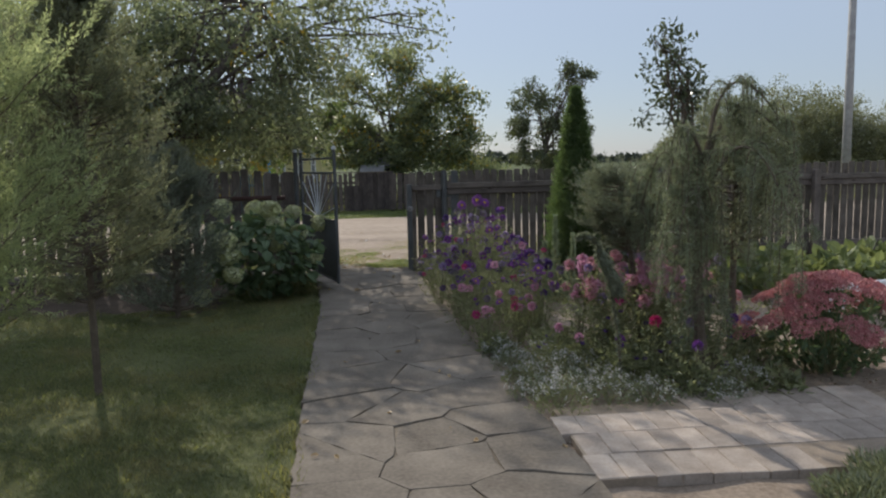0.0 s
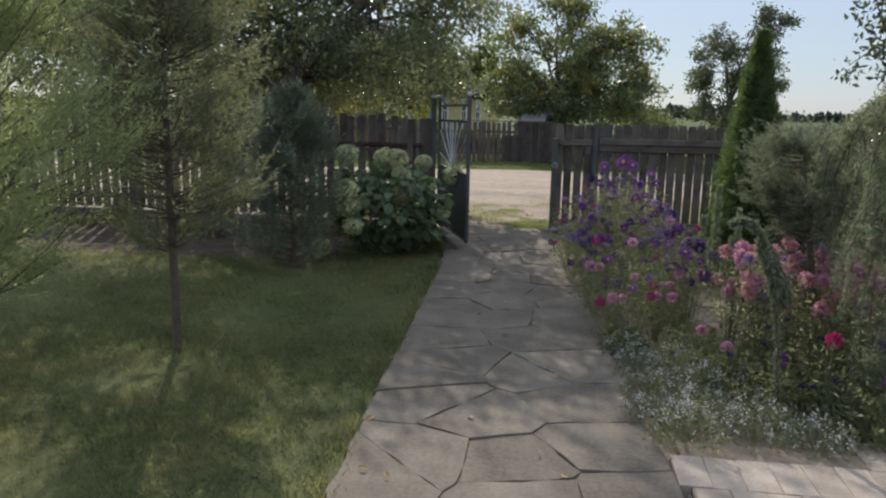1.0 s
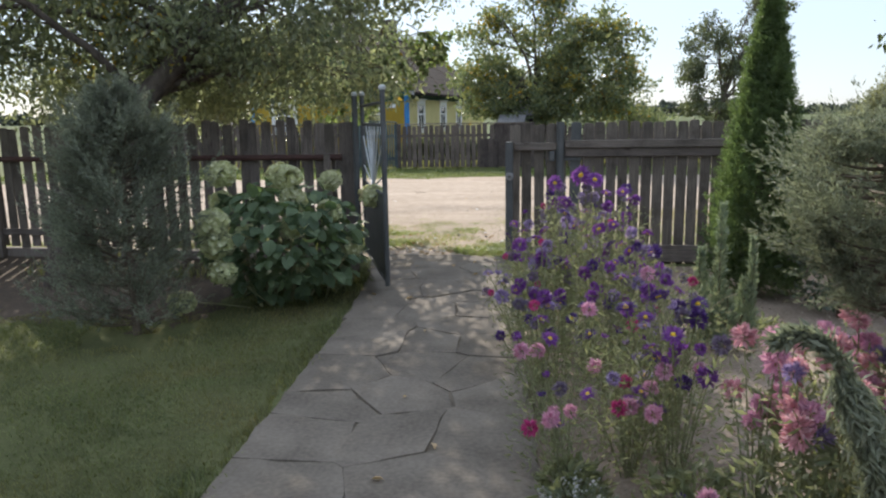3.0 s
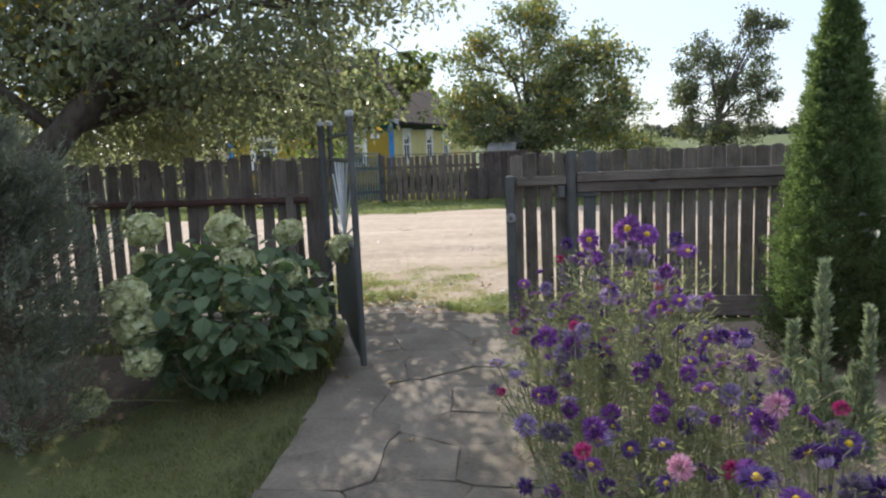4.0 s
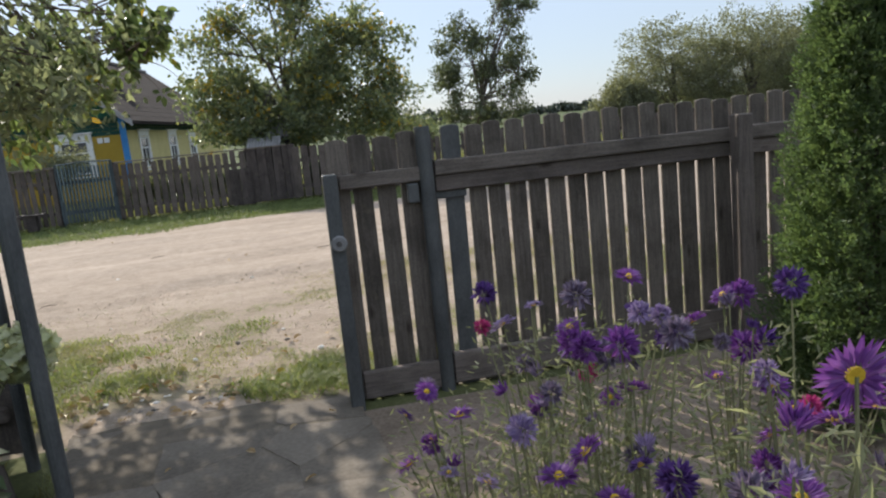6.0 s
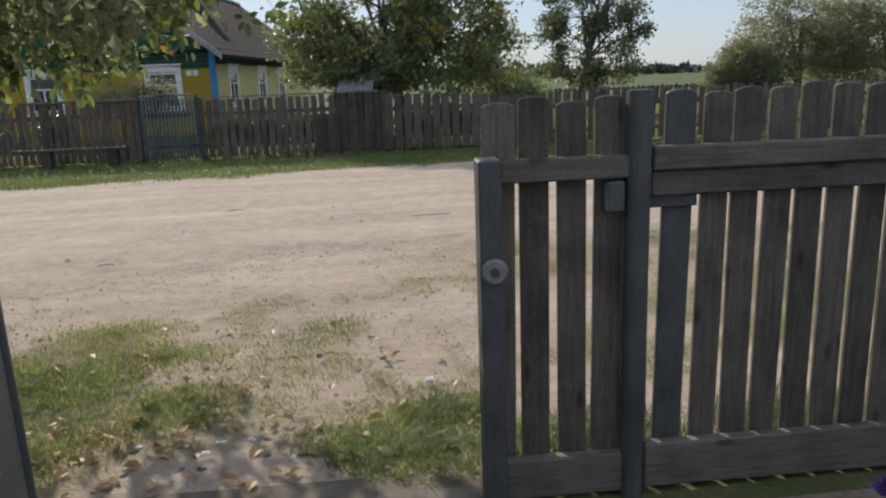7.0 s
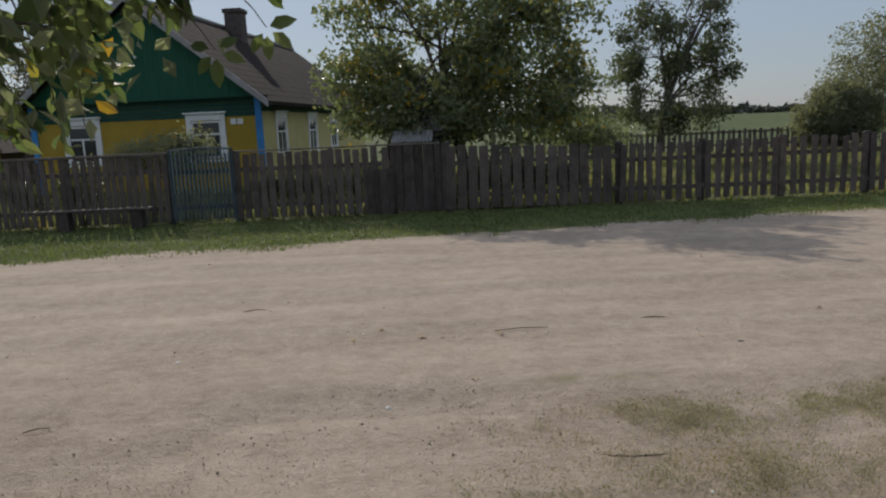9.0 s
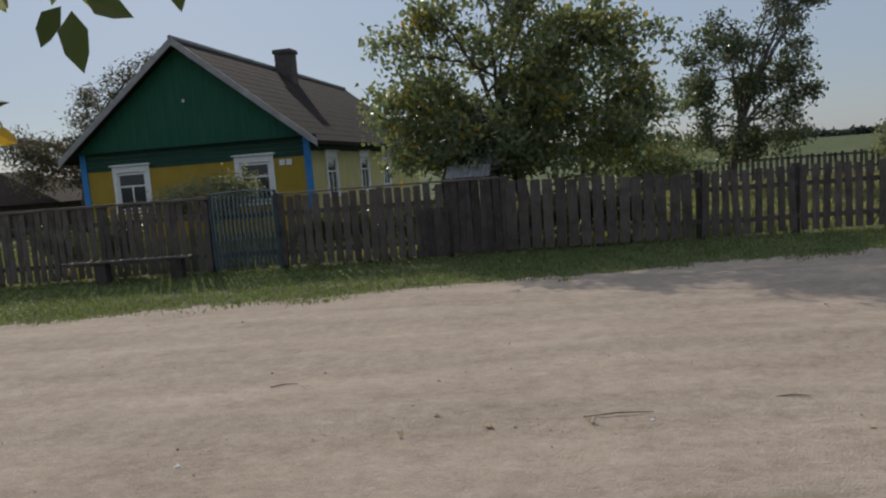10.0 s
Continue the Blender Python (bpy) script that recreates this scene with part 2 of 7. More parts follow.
M_drystem = plain("dry_straw_stem", (0.30, 0.25, 0.15), (0.52, 0.45, 0.30), 0.8, 8, 40, 0.1)
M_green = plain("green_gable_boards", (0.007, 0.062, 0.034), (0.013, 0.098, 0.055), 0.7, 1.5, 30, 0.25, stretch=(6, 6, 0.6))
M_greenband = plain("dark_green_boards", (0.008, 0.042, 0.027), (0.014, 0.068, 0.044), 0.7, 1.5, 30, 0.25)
M_yellow = plain("ochre_yellow_boards", (0.29, 0.19, 0.02), (0.40, 0.275, 0.035), 0.7, 1.5, 30, 0.2)
M_paleyellow = plain("pale_yellow_boards", (0.40, 0.345, 0.13), (0.56, 0.49, 0.21), 0.7, 1.5, 30, 0.2)
M_bluecorner = plain("bright_blue_boards", (0.03, 0.17, 0.42), (0.05, 0.25, 0.55), 0.6, 3, 30, 0.2)
M_roof = plain("brown_roof_slates", (0.019, 0.0145, 0.013), (0.041, 0.032, 0.029), 0.95, 2, 25, 0.5, 0.08)
M_verge = plain("grey_barge_boards", (0.22, 0.215, 0.21), (0.36, 0.355, 0.35), 0.8, 3, 30, 0.2)
M_chimney = plain("sooty_brick", (0.055, 0.045, 0.042), (0.125, 0.102, 0.094), 0.9, 9, 50, 0.5)
M_sheet = plain("grey_corrugated_slate", (0.15, 0.15, 0.148), (0.28, 0.275, 0.27), 0.95, 3, 30, 0.4, 0.08)
M_pane = Nodes("window_glass").finish((0.02, 0.024, 0.03), 0.06, 0.6)

L_tree = leafy("orchard_leaf", [(0.125, 0.152, 0.085), (0.17, 0.20, 0.105), (0.22, 0.245, 0.125), (0.30, 0.31, 0.15)], 0.6, 0.36, 0.7, glow=(1.12, 1.18, 0.92))
L_hang = leafy("hanging_leaf", [(0.07, 0.105, 0.038), (0.105, 0.15, 0.05), (0.145, 0.185, 0.062), (0.20, 0.22, 0.08)], 0.55, glow=(1.3, 1.4, 0.85))
L_maple = leafy("roadside_tree_leaf", [(0.105, 0.145, 0.068), (0.15, 0.195, 0.09), (0.20, 0.24, 0.11), (0.28, 0.275, 0.125)], 0.55, 0.36, 0.6, glow=(1.25, 1.3, 0.85))
L_yellow = leafy("yellowed_leaf", [(0.17, 0.18, 0.045), (0.30, 0.26, 0.05), (0.42, 0.27, 0.045)], 0.5)
L_pear = leafy("pear_leaf", [(0.065, 0.09, 0.046), (0.095, 0.125, 0.06), (0.13, 0.155, 0.075)], 0.45, 0.34, 0.6)
L_apple = leafy("dark_reddish_leaf", [(0.06, 0.06, 0.045), (0.09, 0.085, 0.06), (0.13, 0.11, 0.08)], 0.4)
# far leaves: colour paled towards grey to carry the distant haze
L_grey = leafy("hazed_far_leaf", [(0.14, 0.157, 0.10), (0.195, 0.215, 0.138), (0.26, 0.275, 0.18)], 0.55)
L_feather = leafy("feathery_conifer", [(0.27, 0.315, 0.15), (0.37, 0.415, 0.195), (0.48, 0.51, 0.245)], 0.72, 0.6, glow=(1.1, 1.15, 0.9))
L_feather2 = leafy("grey_green_conifer", [(0.14, 0.158, 0.095), (0.195, 0.213, 0.124), (0.26, 0.273, 0.158)], 0.55, 0.6, glow=(1.15, 1.15, 0.9))
L_bluecon = leafy("dark_bluish_conifer", [(0.15, 0.17, 0.13), (0.21, 0.23, 0.17), (0.29, 0.31, 0.22)], 0.55, 0.6, glow=(1.1, 1.15, 0.95))
L_thuja = leafy("thuja_spray", [(0.085, 0.135, 0.05), (0.12, 0.18, 0.062), (0.16, 0.22, 0.08)], 0.5, 0.55, glow=(1.2, 1.3, 0.8))
L_cypress = leafy("pale_cypress_spray", [(0.19, 0.25, 0.165), (0.27, 0.33, 0.21), (0.36, 0.40, 0.23)], 0.4, 0.6, glow=(1.15, 1.2, 0.9))
L_juniper = leafy("grey_juniper_spray", [(0.145, 0.165, 0.11), (0.205, 0.225, 0.15), (0.28, 0.30, 0.20)], 0.45, 0.6, glow=(1.1, 1.15, 0.9))
L_weep = leafy("weeping_larch_needle", [(0.16, 0.19, 0.115), (0.22, 0.255, 0.15), (0.30, 0.325, 0.195)], 0.45, 0.6, glow=(1.1, 1.15, 0.9))
L_hydra = leafy("hydrangea_leaf", [(0.085, 0.14, 0.07), (0.12, 0.185, 0.085), (0.16, 0.23, 0.11)], 0.45, 0.55, glow=(1.25, 1.3, 0.8))
L_aster = leafy("aster_leaf", [(0.165, 0.195, 0.095), (0.24, 0.265, 0.135), (0.335, 0.345, 0.195)], 0.6, glow=(1.2, 1.2, 0.85))
L_silver = leafy("silver_grey_leaf", [(0.12, 0.155, 0.09), (0.18, 0.215, 0.135), (0.25, 0.28, 0.19)], 0.35)
L_fruit = leafy("glossy_fruit_leaf", [(0.045, 0.065, 0.035), (0.07, 0.098, 0.05), (0.10, 0.13, 0.068)], 0.35, 0.3, 0.6)
L_veg = leafy("bright_vegetable_leaf", [(0.12, 0.165, 0.07), (0.18, 0.23, 0.095), (0.25, 0.29, 0.13)], 0.45)
L_grass = leafy("lawn_grass", [(0.10, 0.13, 0.05), (0.15, 0.185, 0.068), (0.23, 0.245, 0.098)], 0.6, dry=(0.26, 0.225, 0.12))
L_verge = leafy("verge_grass", [(0.095, 0.14, 0.038), (0.145, 0.20, 0.052), (0.21, 0.25, 0.085)], 0.45)
L_turf = leafy("trodden_turf", [(0.15, 0.215, 0.06), (0.21, 0.275, 0.082), (0.30, 0.325, 0.125)], 0.6, dry=(0.29, 0.275, 0.15))
L_drygrass = leafy("sparse_dry_grass", [(0.21, 0.215, 0.105), (0.27, 0.26, 0.14), (0.36, 0.325, 0.205)], 0.6, dry=(0.33, 0.28, 0.19))
F_purple = leafy("purple_petal", [(0.15, 0.045, 0.25), (0.23, 0.075, 0.34), (0.32, 0.14, 0.42)], 0.4, glow=(1.1, 1.05, 1.0))
F_lilac = leafy("lilac_petal", [(0.27, 0.19, 0.40), (0.36, 0.28, 0.48), (0.46, 0.37, 0.55)], 0.4, glow=(1.1, 1.05, 1.0))
F_violet = leafy("dark_violet_petal", [(0.075, 0.035, 0.16), (0.11, 0.05, 0.23), (0.16, 0.08, 0.30)], 0.3, glow=(1.1, 1.05, 1.0))
F_dusk = leafy("faded_violet_petal", [(0.15, 0.12, 0.19), (0.22, 0.18, 0.26), (0.30, 0.25, 0.32)], 0.35, glow=(1.05, 1.0, 1.0))
F_magenta = leafy("magenta_petal", [(0.38, 0.03, 0.14), (0.50, 0.05, 0.22), (0.60, 0.10, 0.30)], 0.35, glow=(1.1, 1.05, 1.0))
F_pink = leafy("pink_petal", [(0.58, 0.28, 0.42), (0.68, 0.38, 0.52), (0.78, 0.50, 0.62)], 0.45, glow=(1.1, 1.05, 1.0))
F_salmon = leafy("soft_rose_petal", [(0.62, 0.30, 0.36), (0.71, 0.41, 0.46), (0.78, 0.53, 0.56)], 0.45, glow=(1.1, 1.05, 1.0))
F_red = leafy("crimson_petal", [(0.42, 0.02, 0.12), (0.55, 0.035, 0.18), (0.6, 0.07, 0.24)], 0.3, glow=(1.1, 1.05, 1.0))
F_sedum = leafy("sedum_blossom", [(0.42, 0.16, 0.17), (0.54, 0.24, 0.245), (0.62, 0.35, 0.33)], 0.25, glow=(1.1, 1.05, 1.0))
F_white = leafy("white_lilac_blossom", [(0.46, 0.44, 0.43), (0.58, 0.56, 0.53), (0.70, 0.68, 0.63)], 0.3, glow=(1.05, 1.05, 1.0))
F_cream = leafy("greenish_white_floret", [(0.50, 0.53, 0.27), (0.62, 0.64, 0.36), (0.73, 0.73, 0.47)], 0.45, glow=(1.15, 1.15, 0.85))
F_eye = plain("yellow_flower_eye", (0.55, 0.33, 0.02), (0.75, 0.52, 0.05), 0.8, 90, 300, 0.6)
M_grit = leafy("grit_crumb", [(0.20, 0.16, 0.12), (0.32, 0.26, 0.20), (0.46, 0.39, 0.31)], 0.1)
M_litter = leafy("fallen_leaf", [(0.20, 0.13, 0.06), (0.38, 0.26, 0.13), (0.5, 0.38, 0.24)], 0.2)
M_pebble = plain("pebble", (0.10, 0.085, 0.075), (0.30, 0.27, 0.24), 0.85, 30, 120, 0.4, piece=0.6)
M_whitebit = plain("pale_chip", (0.60, 0.57, 0.52), (0.82, 0.80, 0.76), 0.8, 40, 120, 0.2)
M_woods = leafy("far_woods", [(0.05, 0.07, 0.055), (0.075, 0.095, 0.075), (0.10, 0.12, 0.09)], 0.1)

# ---- mesh helpers ----
class Geo:
    """Collects vertices and faces, then becomes one mesh."""
    def __init__(self):
        self.v, self.f, self.count = [], [], 0

    def add(self, verts, faces):
        verts = np.asarray(verts, float).reshape(-1, 3)
        faces = faces if isinstance(faces, list) else [faces]
        for fa in faces:
            self.f.append(np.asarray(fa, int) + self.count)
        self.v.append(verts)
        self.count += len(verts)
        return self

    def mesh(self, name, material, smooth=False):
        me = bpy.data.meshes.new(name)
        v = np.concatenate(self.v)
        loops = np.concatenate([a.ravel() for a in self.f])
        sizes = np.concatenate([np.full(len(a), a.shape[1]) for a in self.f])
        me.vertices.add(len(v))
        me.vertices.foreach_set("co", v.ravel())
        me.loops.add(len(loops))
        me.loops.foreach_set("vertex_index", loops.astype(np.int32))
        me.polygons.add(len(sizes))
        me.polygons.foreach_set("loop_start", np.concatenate([[0], np.cumsum(sizes)[:-1]]).astype(np.int32))
        me.polygons.foreach_set("use_smooth", np.full(len(sizes), smooth))
        me.update(calc_edges=True)
        me.materials.append(material)
        return me


def part(name, geo, material, parent=None, label="", at=None, smooth=False):
    """One mesh object, under a thing or on its own."""
    me = geo if isinstance(geo, bpy.types.Mesh) else geo.mesh(name, material, smooth)
    ob = new(name, me)
    ob.parent = parent
    if at is not None:
        ob.matrix_local = at if isinstance(at, Matrix) else Matrix.Translation(at)
    return tagged(ob, label)


def thing(name, label, category, at=(0, 0, 0), group="", kind="", turn=0.0):
    ob = new(name)
    ob.empty_display_size = 0.1
    ob.matrix_world = pose(*at, 0, 0, turn)
    return tagged(ob, label, category, group, kind)


def box(g, x0, x1, y0, y1, z0, z1, c=0.0):
    """A box with chamfered edges, c metres wide."""
    lo, hi = np.array([x0, y0, z0]), np.array([x1, y1, z1])
    if c <= 0:
        v = [(a, b, d) for d in (z0, z1) for b in (y0, y1) for a in (x0, x1)]
        return g.add(v, np.array([(0, 2, 3, 1), (4, 5, 7, 6), (0, 1, 5, 4), (2, 6, 7, 3), (0, 4, 6, 2), (1, 3, 7, 5)]))
    c = min(c, 0.45 * float((hi - lo).min()))
    v, key = [], {}
    for sx in (0, 1):
        for sy in (0, 1):
            for sz in (0, 1):
                for ax in range(3):
                    p = np.where([sx, sy, sz], hi, lo).astype(float)
                    for k, s in enumerate((sx, sy, sz)):
                        if k != ax:
                            p[k] += -c if s else c
                    key[(sx, sy, sz, ax)] = len(v)
                    v.append(p)
    quads, tris = [], []
    for ax in range(3):
        a, b = [k for k in range(3) if k != ax]
        for s in (0, 1):
            ring = []
            for sa, sb in ((0, 0), (1, 0), (1, 1), (0, 1)):
                q = [0, 0, 0]
                q[ax], q[a], q[b] = s, sa, sb
                ring.append(key[(*q, ax)])
            quads.append(ring)
        for sa in (0, 1):
            for sb in (0, 1):
                q0, q1 = [0, 0, 0], [0, 0, 0]
                q0[ax], q0[a], q0[b] = 0, sa, sb
                q1[ax], q1[a], q1[b] = 1, sa, sb
                quads.append([key[(*q0, a)], key[(*q1, a)], key[(*q1, b)], key[(*q0, b)]])
    for sx in (0, 1):
        for sy in (0, 1):
            for sz in (0, 1):
                tris.append([key[(sx, sy, sz, k)] for k in range(3)])
    return g.add(v, [np.array(quads), np.array(tris)])


def tube(g, pts, radii, sides=7, cap=True):
    """A tapering tube along a polyline."""
    pts = np.asarray(pts, float)
    radii = np.broadcast_to(np.asarray(radii, float), (len(pts),))
    d = np.gradient(pts, axis=0)
    d /= np.linalg.norm(d, axis=1)[:, None] + 1e-9
    ref = np.array([0.0, 0.0, 1.0]) if abs(d[0, 2]) < 0.9 else np.array([1.0, 0.0, 0.0])
    u = np.cross(d, ref)
    u /= np.linalg.norm(u, axis=1)[:, None] + 1e-9
    w = np.cross(d, u)
    a = np.linspace(0, 2 * math.pi, sides, endpoint=False)
    ring = pts[:, None] + radii[:, None, None] * (np.cos(a)[None, :, None] * u[:, None] + np.sin(a)[None, :, None] * w[:, None])
    i = np.arange(len(pts) - 1)[:, None] * sides
    j = np.arange(sides)[None]
    k = (j + 1) % sides
    faces = [np.stack([i + j, i + k, i + sides + k, i + sides + j], -1).reshape(-1, 4)]
    if cap:
        faces += [np.arange(sides)[::-1][None], (np.arange(sides) + (len(pts) - 1) * sides)[None]]
    return g.add(ring.reshape(-1, 3), faces)


def unit(a):
    return a / (np.linalg.norm(a, axis=-1, keepdims=True) + 1e-9)


def blades(g, base, way, size, wide=0.45, fold=0.25, rng=None, broad=False, face=None):
    """Many leaves: base points, directions, lengths. broad: a fuller, bent leaf."""
    rng = rng or np.random.default_rng(0)
    n = len(base)
    if n == 0:
        return g
    way = unit(way)
    side = unit(np.cross(way, face if face is not None else rng.normal(size=(n, 3))))
    up = np.cross(side, way)
    s = np.asarray(size, float).reshape(-1, 1) * np.ones((n, 1))
    wd = s * wide * 0.5
    if not broad:
        l = base + way * s * 0.42 - side * wd + up * wd * fold * 2
        r = base + way * s * 0.42 + side * wd + up * wd * fold * 2
        t = base + way * s
        v = np.stack([base, l, t, r], 1).reshape(-1, 3)
        o = np.arange(n)[:, None] * 4
        return g.add(v, np.concatenate([o + [0, 3, 2], o + [0, 2, 1]]))
    drop = up * s * 0.10
    c1, c2 = base + way * s * 0.33, base + way * s * 0.7 - drop * 0.5
    l1, r1 = c1 - side * wd + up * wd * fold, c1 + side * wd + up * wd * fold
    l2, r2 = c2 - side * wd * 0.8 + up * wd * fold, c2 + side * wd * 0.8 + up * wd * fold
    t = base + way * s - drop * 1.6
    v = np.stack([base, l1, c1, r1, l2, c2, r2, t], 1).reshape(-1, 3)
    o = np.arange(n)[:, None] * 8
    tri = np.concatenate([o + q for q in ([0, 3, 2], [0, 2, 1], [5, 6, 7], [5, 7, 4])])
    quad = np.concatenate([o + q for q in ([2, 3, 6, 5], [1, 2, 5, 4])])
    return g.add(v, [tri, quad])


def lump(p, k=1.0, seed=0.0):
    """A cheap smooth noise between -1 and 1."""
    p = np.asarray(p) * k
    return (np.sin(p[..., 0] * 1.7 + 1.3 * np.sin(p[..., 1] * 1.1 + seed)) + np.sin(p[..., 1] * 2.1 + 1.1 * np.sin(p[..., 2] * 1.6 + seed * 2))
            + np.sin(p[..., 2] * 1.9 + 1.2 * np.sin(p[..., 0] * 1.4 - seed))) / 3


def patch(p, k=1.0, seed=0.0):
    """Uneven patches without a visible repeat, about -1 to 1."""
    p = np.asarray(p)[..., :2] * k
    out, amp, total = 0.0, 1.0, 0.0
    for o in range(4):
        a = 0.9 + 1.7 * o + seed
        q = np.stack([p[..., 0] * math.cos(a) - p[..., 1] * math.sin(a), p[..., 0] * math.sin(a) + p[..., 1] * math.cos(a)], -1) * 1.83 ** o
        out = out + amp * np.sin(q[..., 0] + 1.9 * np.sin(q[..., 1] * 0.73 + seed * 3 + o)) * np.cos(q[..., 1] * 0.61 + 1.3 * np.sin(q[..., 0] * 0.47 - seed))
        total += amp
        amp *= 0.7
    return out / total * 1.7


def grass(g, pts, height, rng, wide=0.006, lean=0.5):
    """Bent blades standing on pts."""
    n = len(pts)
    a = rng.uniform(0, 2 * math.pi, n)
    h = height * rng.uniform(0.5, 1.25, n)
    out = np.stack([np.cos(a), np.sin(a), np.zeros(n)], 1)
    sd = np.stack([-np.sin(a), np.cos(a), np.zeros(n)], 1) * (wide * rng.uniform(0.7, 1.4, n))[:, None]
    up = np.array([0, 0, 1.0])
    ln = (lean * rng.uniform(0.2, 1.0, n) * h)[:, None]
    mid = pts + up * (h * 0.6)[:, None] + out * ln * 0.35
    tip = pts + up * h[:, None] * 0.95 + out * ln
    v = np.stack([pts - sd, pts + sd, mid - sd * 0.7, mid + sd * 0.7, tip], 1).reshape(-1, 3)
    o = np.arange(n)[:, None] * 5
    return g.add(v, [o + [0, 1, 3, 2], o + [2, 3, 4]])


def bezier(a, b, c, n=8):
    t = np.linspace(0, 1, n)[:, None]
    a, b, c = (np.asarray(q, float) for q in (a, b, c))
    return (1 - t) ** 2 * a + 2 * t * (1 - t) * b + t ** 2 * c

# ---- ground, road, path ----
def graded(near, far, steps, reach):
    """Even steps near, then steps that grow out to reach."""
    a = np.linspace(near, far, steps)
    out, d, x = [], (a[1] - a[0]) * 1.3, far
    while x < reach:
        x += d
        d *= 1.35
        out.append(x)
    inn, d, x = [], (a[1] - a[0]) * 1.3, near
    while x > -reach:
        x -= d
        d *= 1.35
        inn.append(x)
    return np.concatenate([inn[::-1], a, out])


def build_ground():
    xs, ys = graded(-9, 12, 106, 2400), graded(-4, 24, 141, 2400)
    X, Y = np.meshgrid(xs, ys)
    P = np.stack([X, Y, np.zeros_like(X)], -1)
    near = np.exp(-(np.hypot(X - 1.5, Y - 10) / 16) ** 2)
    Z = near * (0.012 * lump(P, 1.3) + 0.008 * lump(P, 4.0, 2)) - 0.016
    # trodden earth banks up to the end of the path
    Z += 0.024 * np.exp(-((Y - 9.62) / 0.30) ** 2) * np.clip((X + 0.2) * 3, 0, 1) * np.clip((2.3 - X) * 3, 0, 1)
    # soft earth of the beds lies a little uneven
    bed = ((X > 2.6) & (Y < 9)).astype(float)
    Z += bed * 0.02 * lump(P, 6.0, 1)
    # under the road and the path the sheet lies lower
    Z -= 0.03 * ((Y > 13.4) & (Y < 18.8)) + 0.035 * ((X > 1.1) & (X < 1.7) & (Y < 9))
    P[..., 2] = Z
    n, m = X.shape[1], X.shape[0]
    i = (np.arange(m - 1)[:, None] * n + np.arange(n - 1)[None]).ravel()
    g = Geo().add(P, np.stack([i, i + 1, i + n + 1, i + n], -1))
    sheet = part("ground", g, M_ground, smooth=True)
    at = sheet.data.attributes.new("turf", "FLOAT", "POINT")
    at.data.foreach_set("value", verge_cover(P.reshape(-1, 3)).astype(np.float32))
    tagged(sheet, "grassy village ground with bare earth beds and a worn verge", "ground", kind="structure")


def verge_cover(p):
    """How much grass covers the trodden verge between the garden fence and the road, 0 to 1."""
    near = road_edges(p[:, 0])[0]
    left = ((1.25 - 0.42 * (p[:, 1] - 9.8) - p[:, 0]) * 1.2 + 0.35) * np.clip(1.5 - 0.42 * (p[:, 1] - 9.6), 0.6, 1)
    right = (p[:, 0] - 2.5) * 0.8
    side = np.clip(np.maximum(left, right), 0, 1) * (0.55 + 0.6 * patch(p, 2.3, 4))
    sparse = 0.15 + 0.42 * np.clip(patch(p, 2.6, 1), -0.3, 1)
    cover = np.maximum(side, sparse) * np.clip((near + 0.1 - p[:, 1]) / 1.1, 0, 1) ** 0.8
    track = (p[:, 1] < 9.75) & (p[:, 0] > 0.25) & (p[:, 0] < 1.85)
    return np.where(track, 0.0, np.clip(cover, 0, 1))


def road_cover(p):
    """Thin grass patches that creep into the road on its near side."""
    c = np.zeros(len(p))
    for x, y, rx, ry, k in ((2.35, 13.6, 0.45, 0.10, 0.8), (2.75, 13.0, 0.75, 0.24, 1.0), (4.0, 13.1, 0.7, 0.28, 1.0), (3.0, 12.4, 0.9, 0.3, 0.85), (4.4, 12.5, 0.9, 0.3, 0.8), (3.4, 11.7, 0.9, 0.3, 0.7), (5.6, 13.2, 0.9, 0.3, 0.9), (2.2, 12.1, 0.4, 0.15, 0.5), (7.4, 13.3, 1.0, 0.3, 0.9)):
        c = np.maximum(c, k * np.exp(-((p[:, 0] - x) / rx) ** 2 - ((p[:, 1] - y) / ry) ** 2))
    return np.clip(c * (0.75 + 0.8 * patch(p, 5.0, 2)), 0, 1)


def road_edges(x):
    near = 12.35 + 0.05 * x + 0.45 * np.sin(x * 0.55 + 0.8) + 0.22 * np.sin(x * 1.7) + 0.08 * np.sin(x * 5.1)
    far = 19.55 + 0.125 * x * np.exp(-(x / 40) ** 2) + 0.12 * np.sin(x * 0.8) + 0.07 * np.sin(x * 2.9) + 0.03 * np.sin(x * 8)
    return near, far


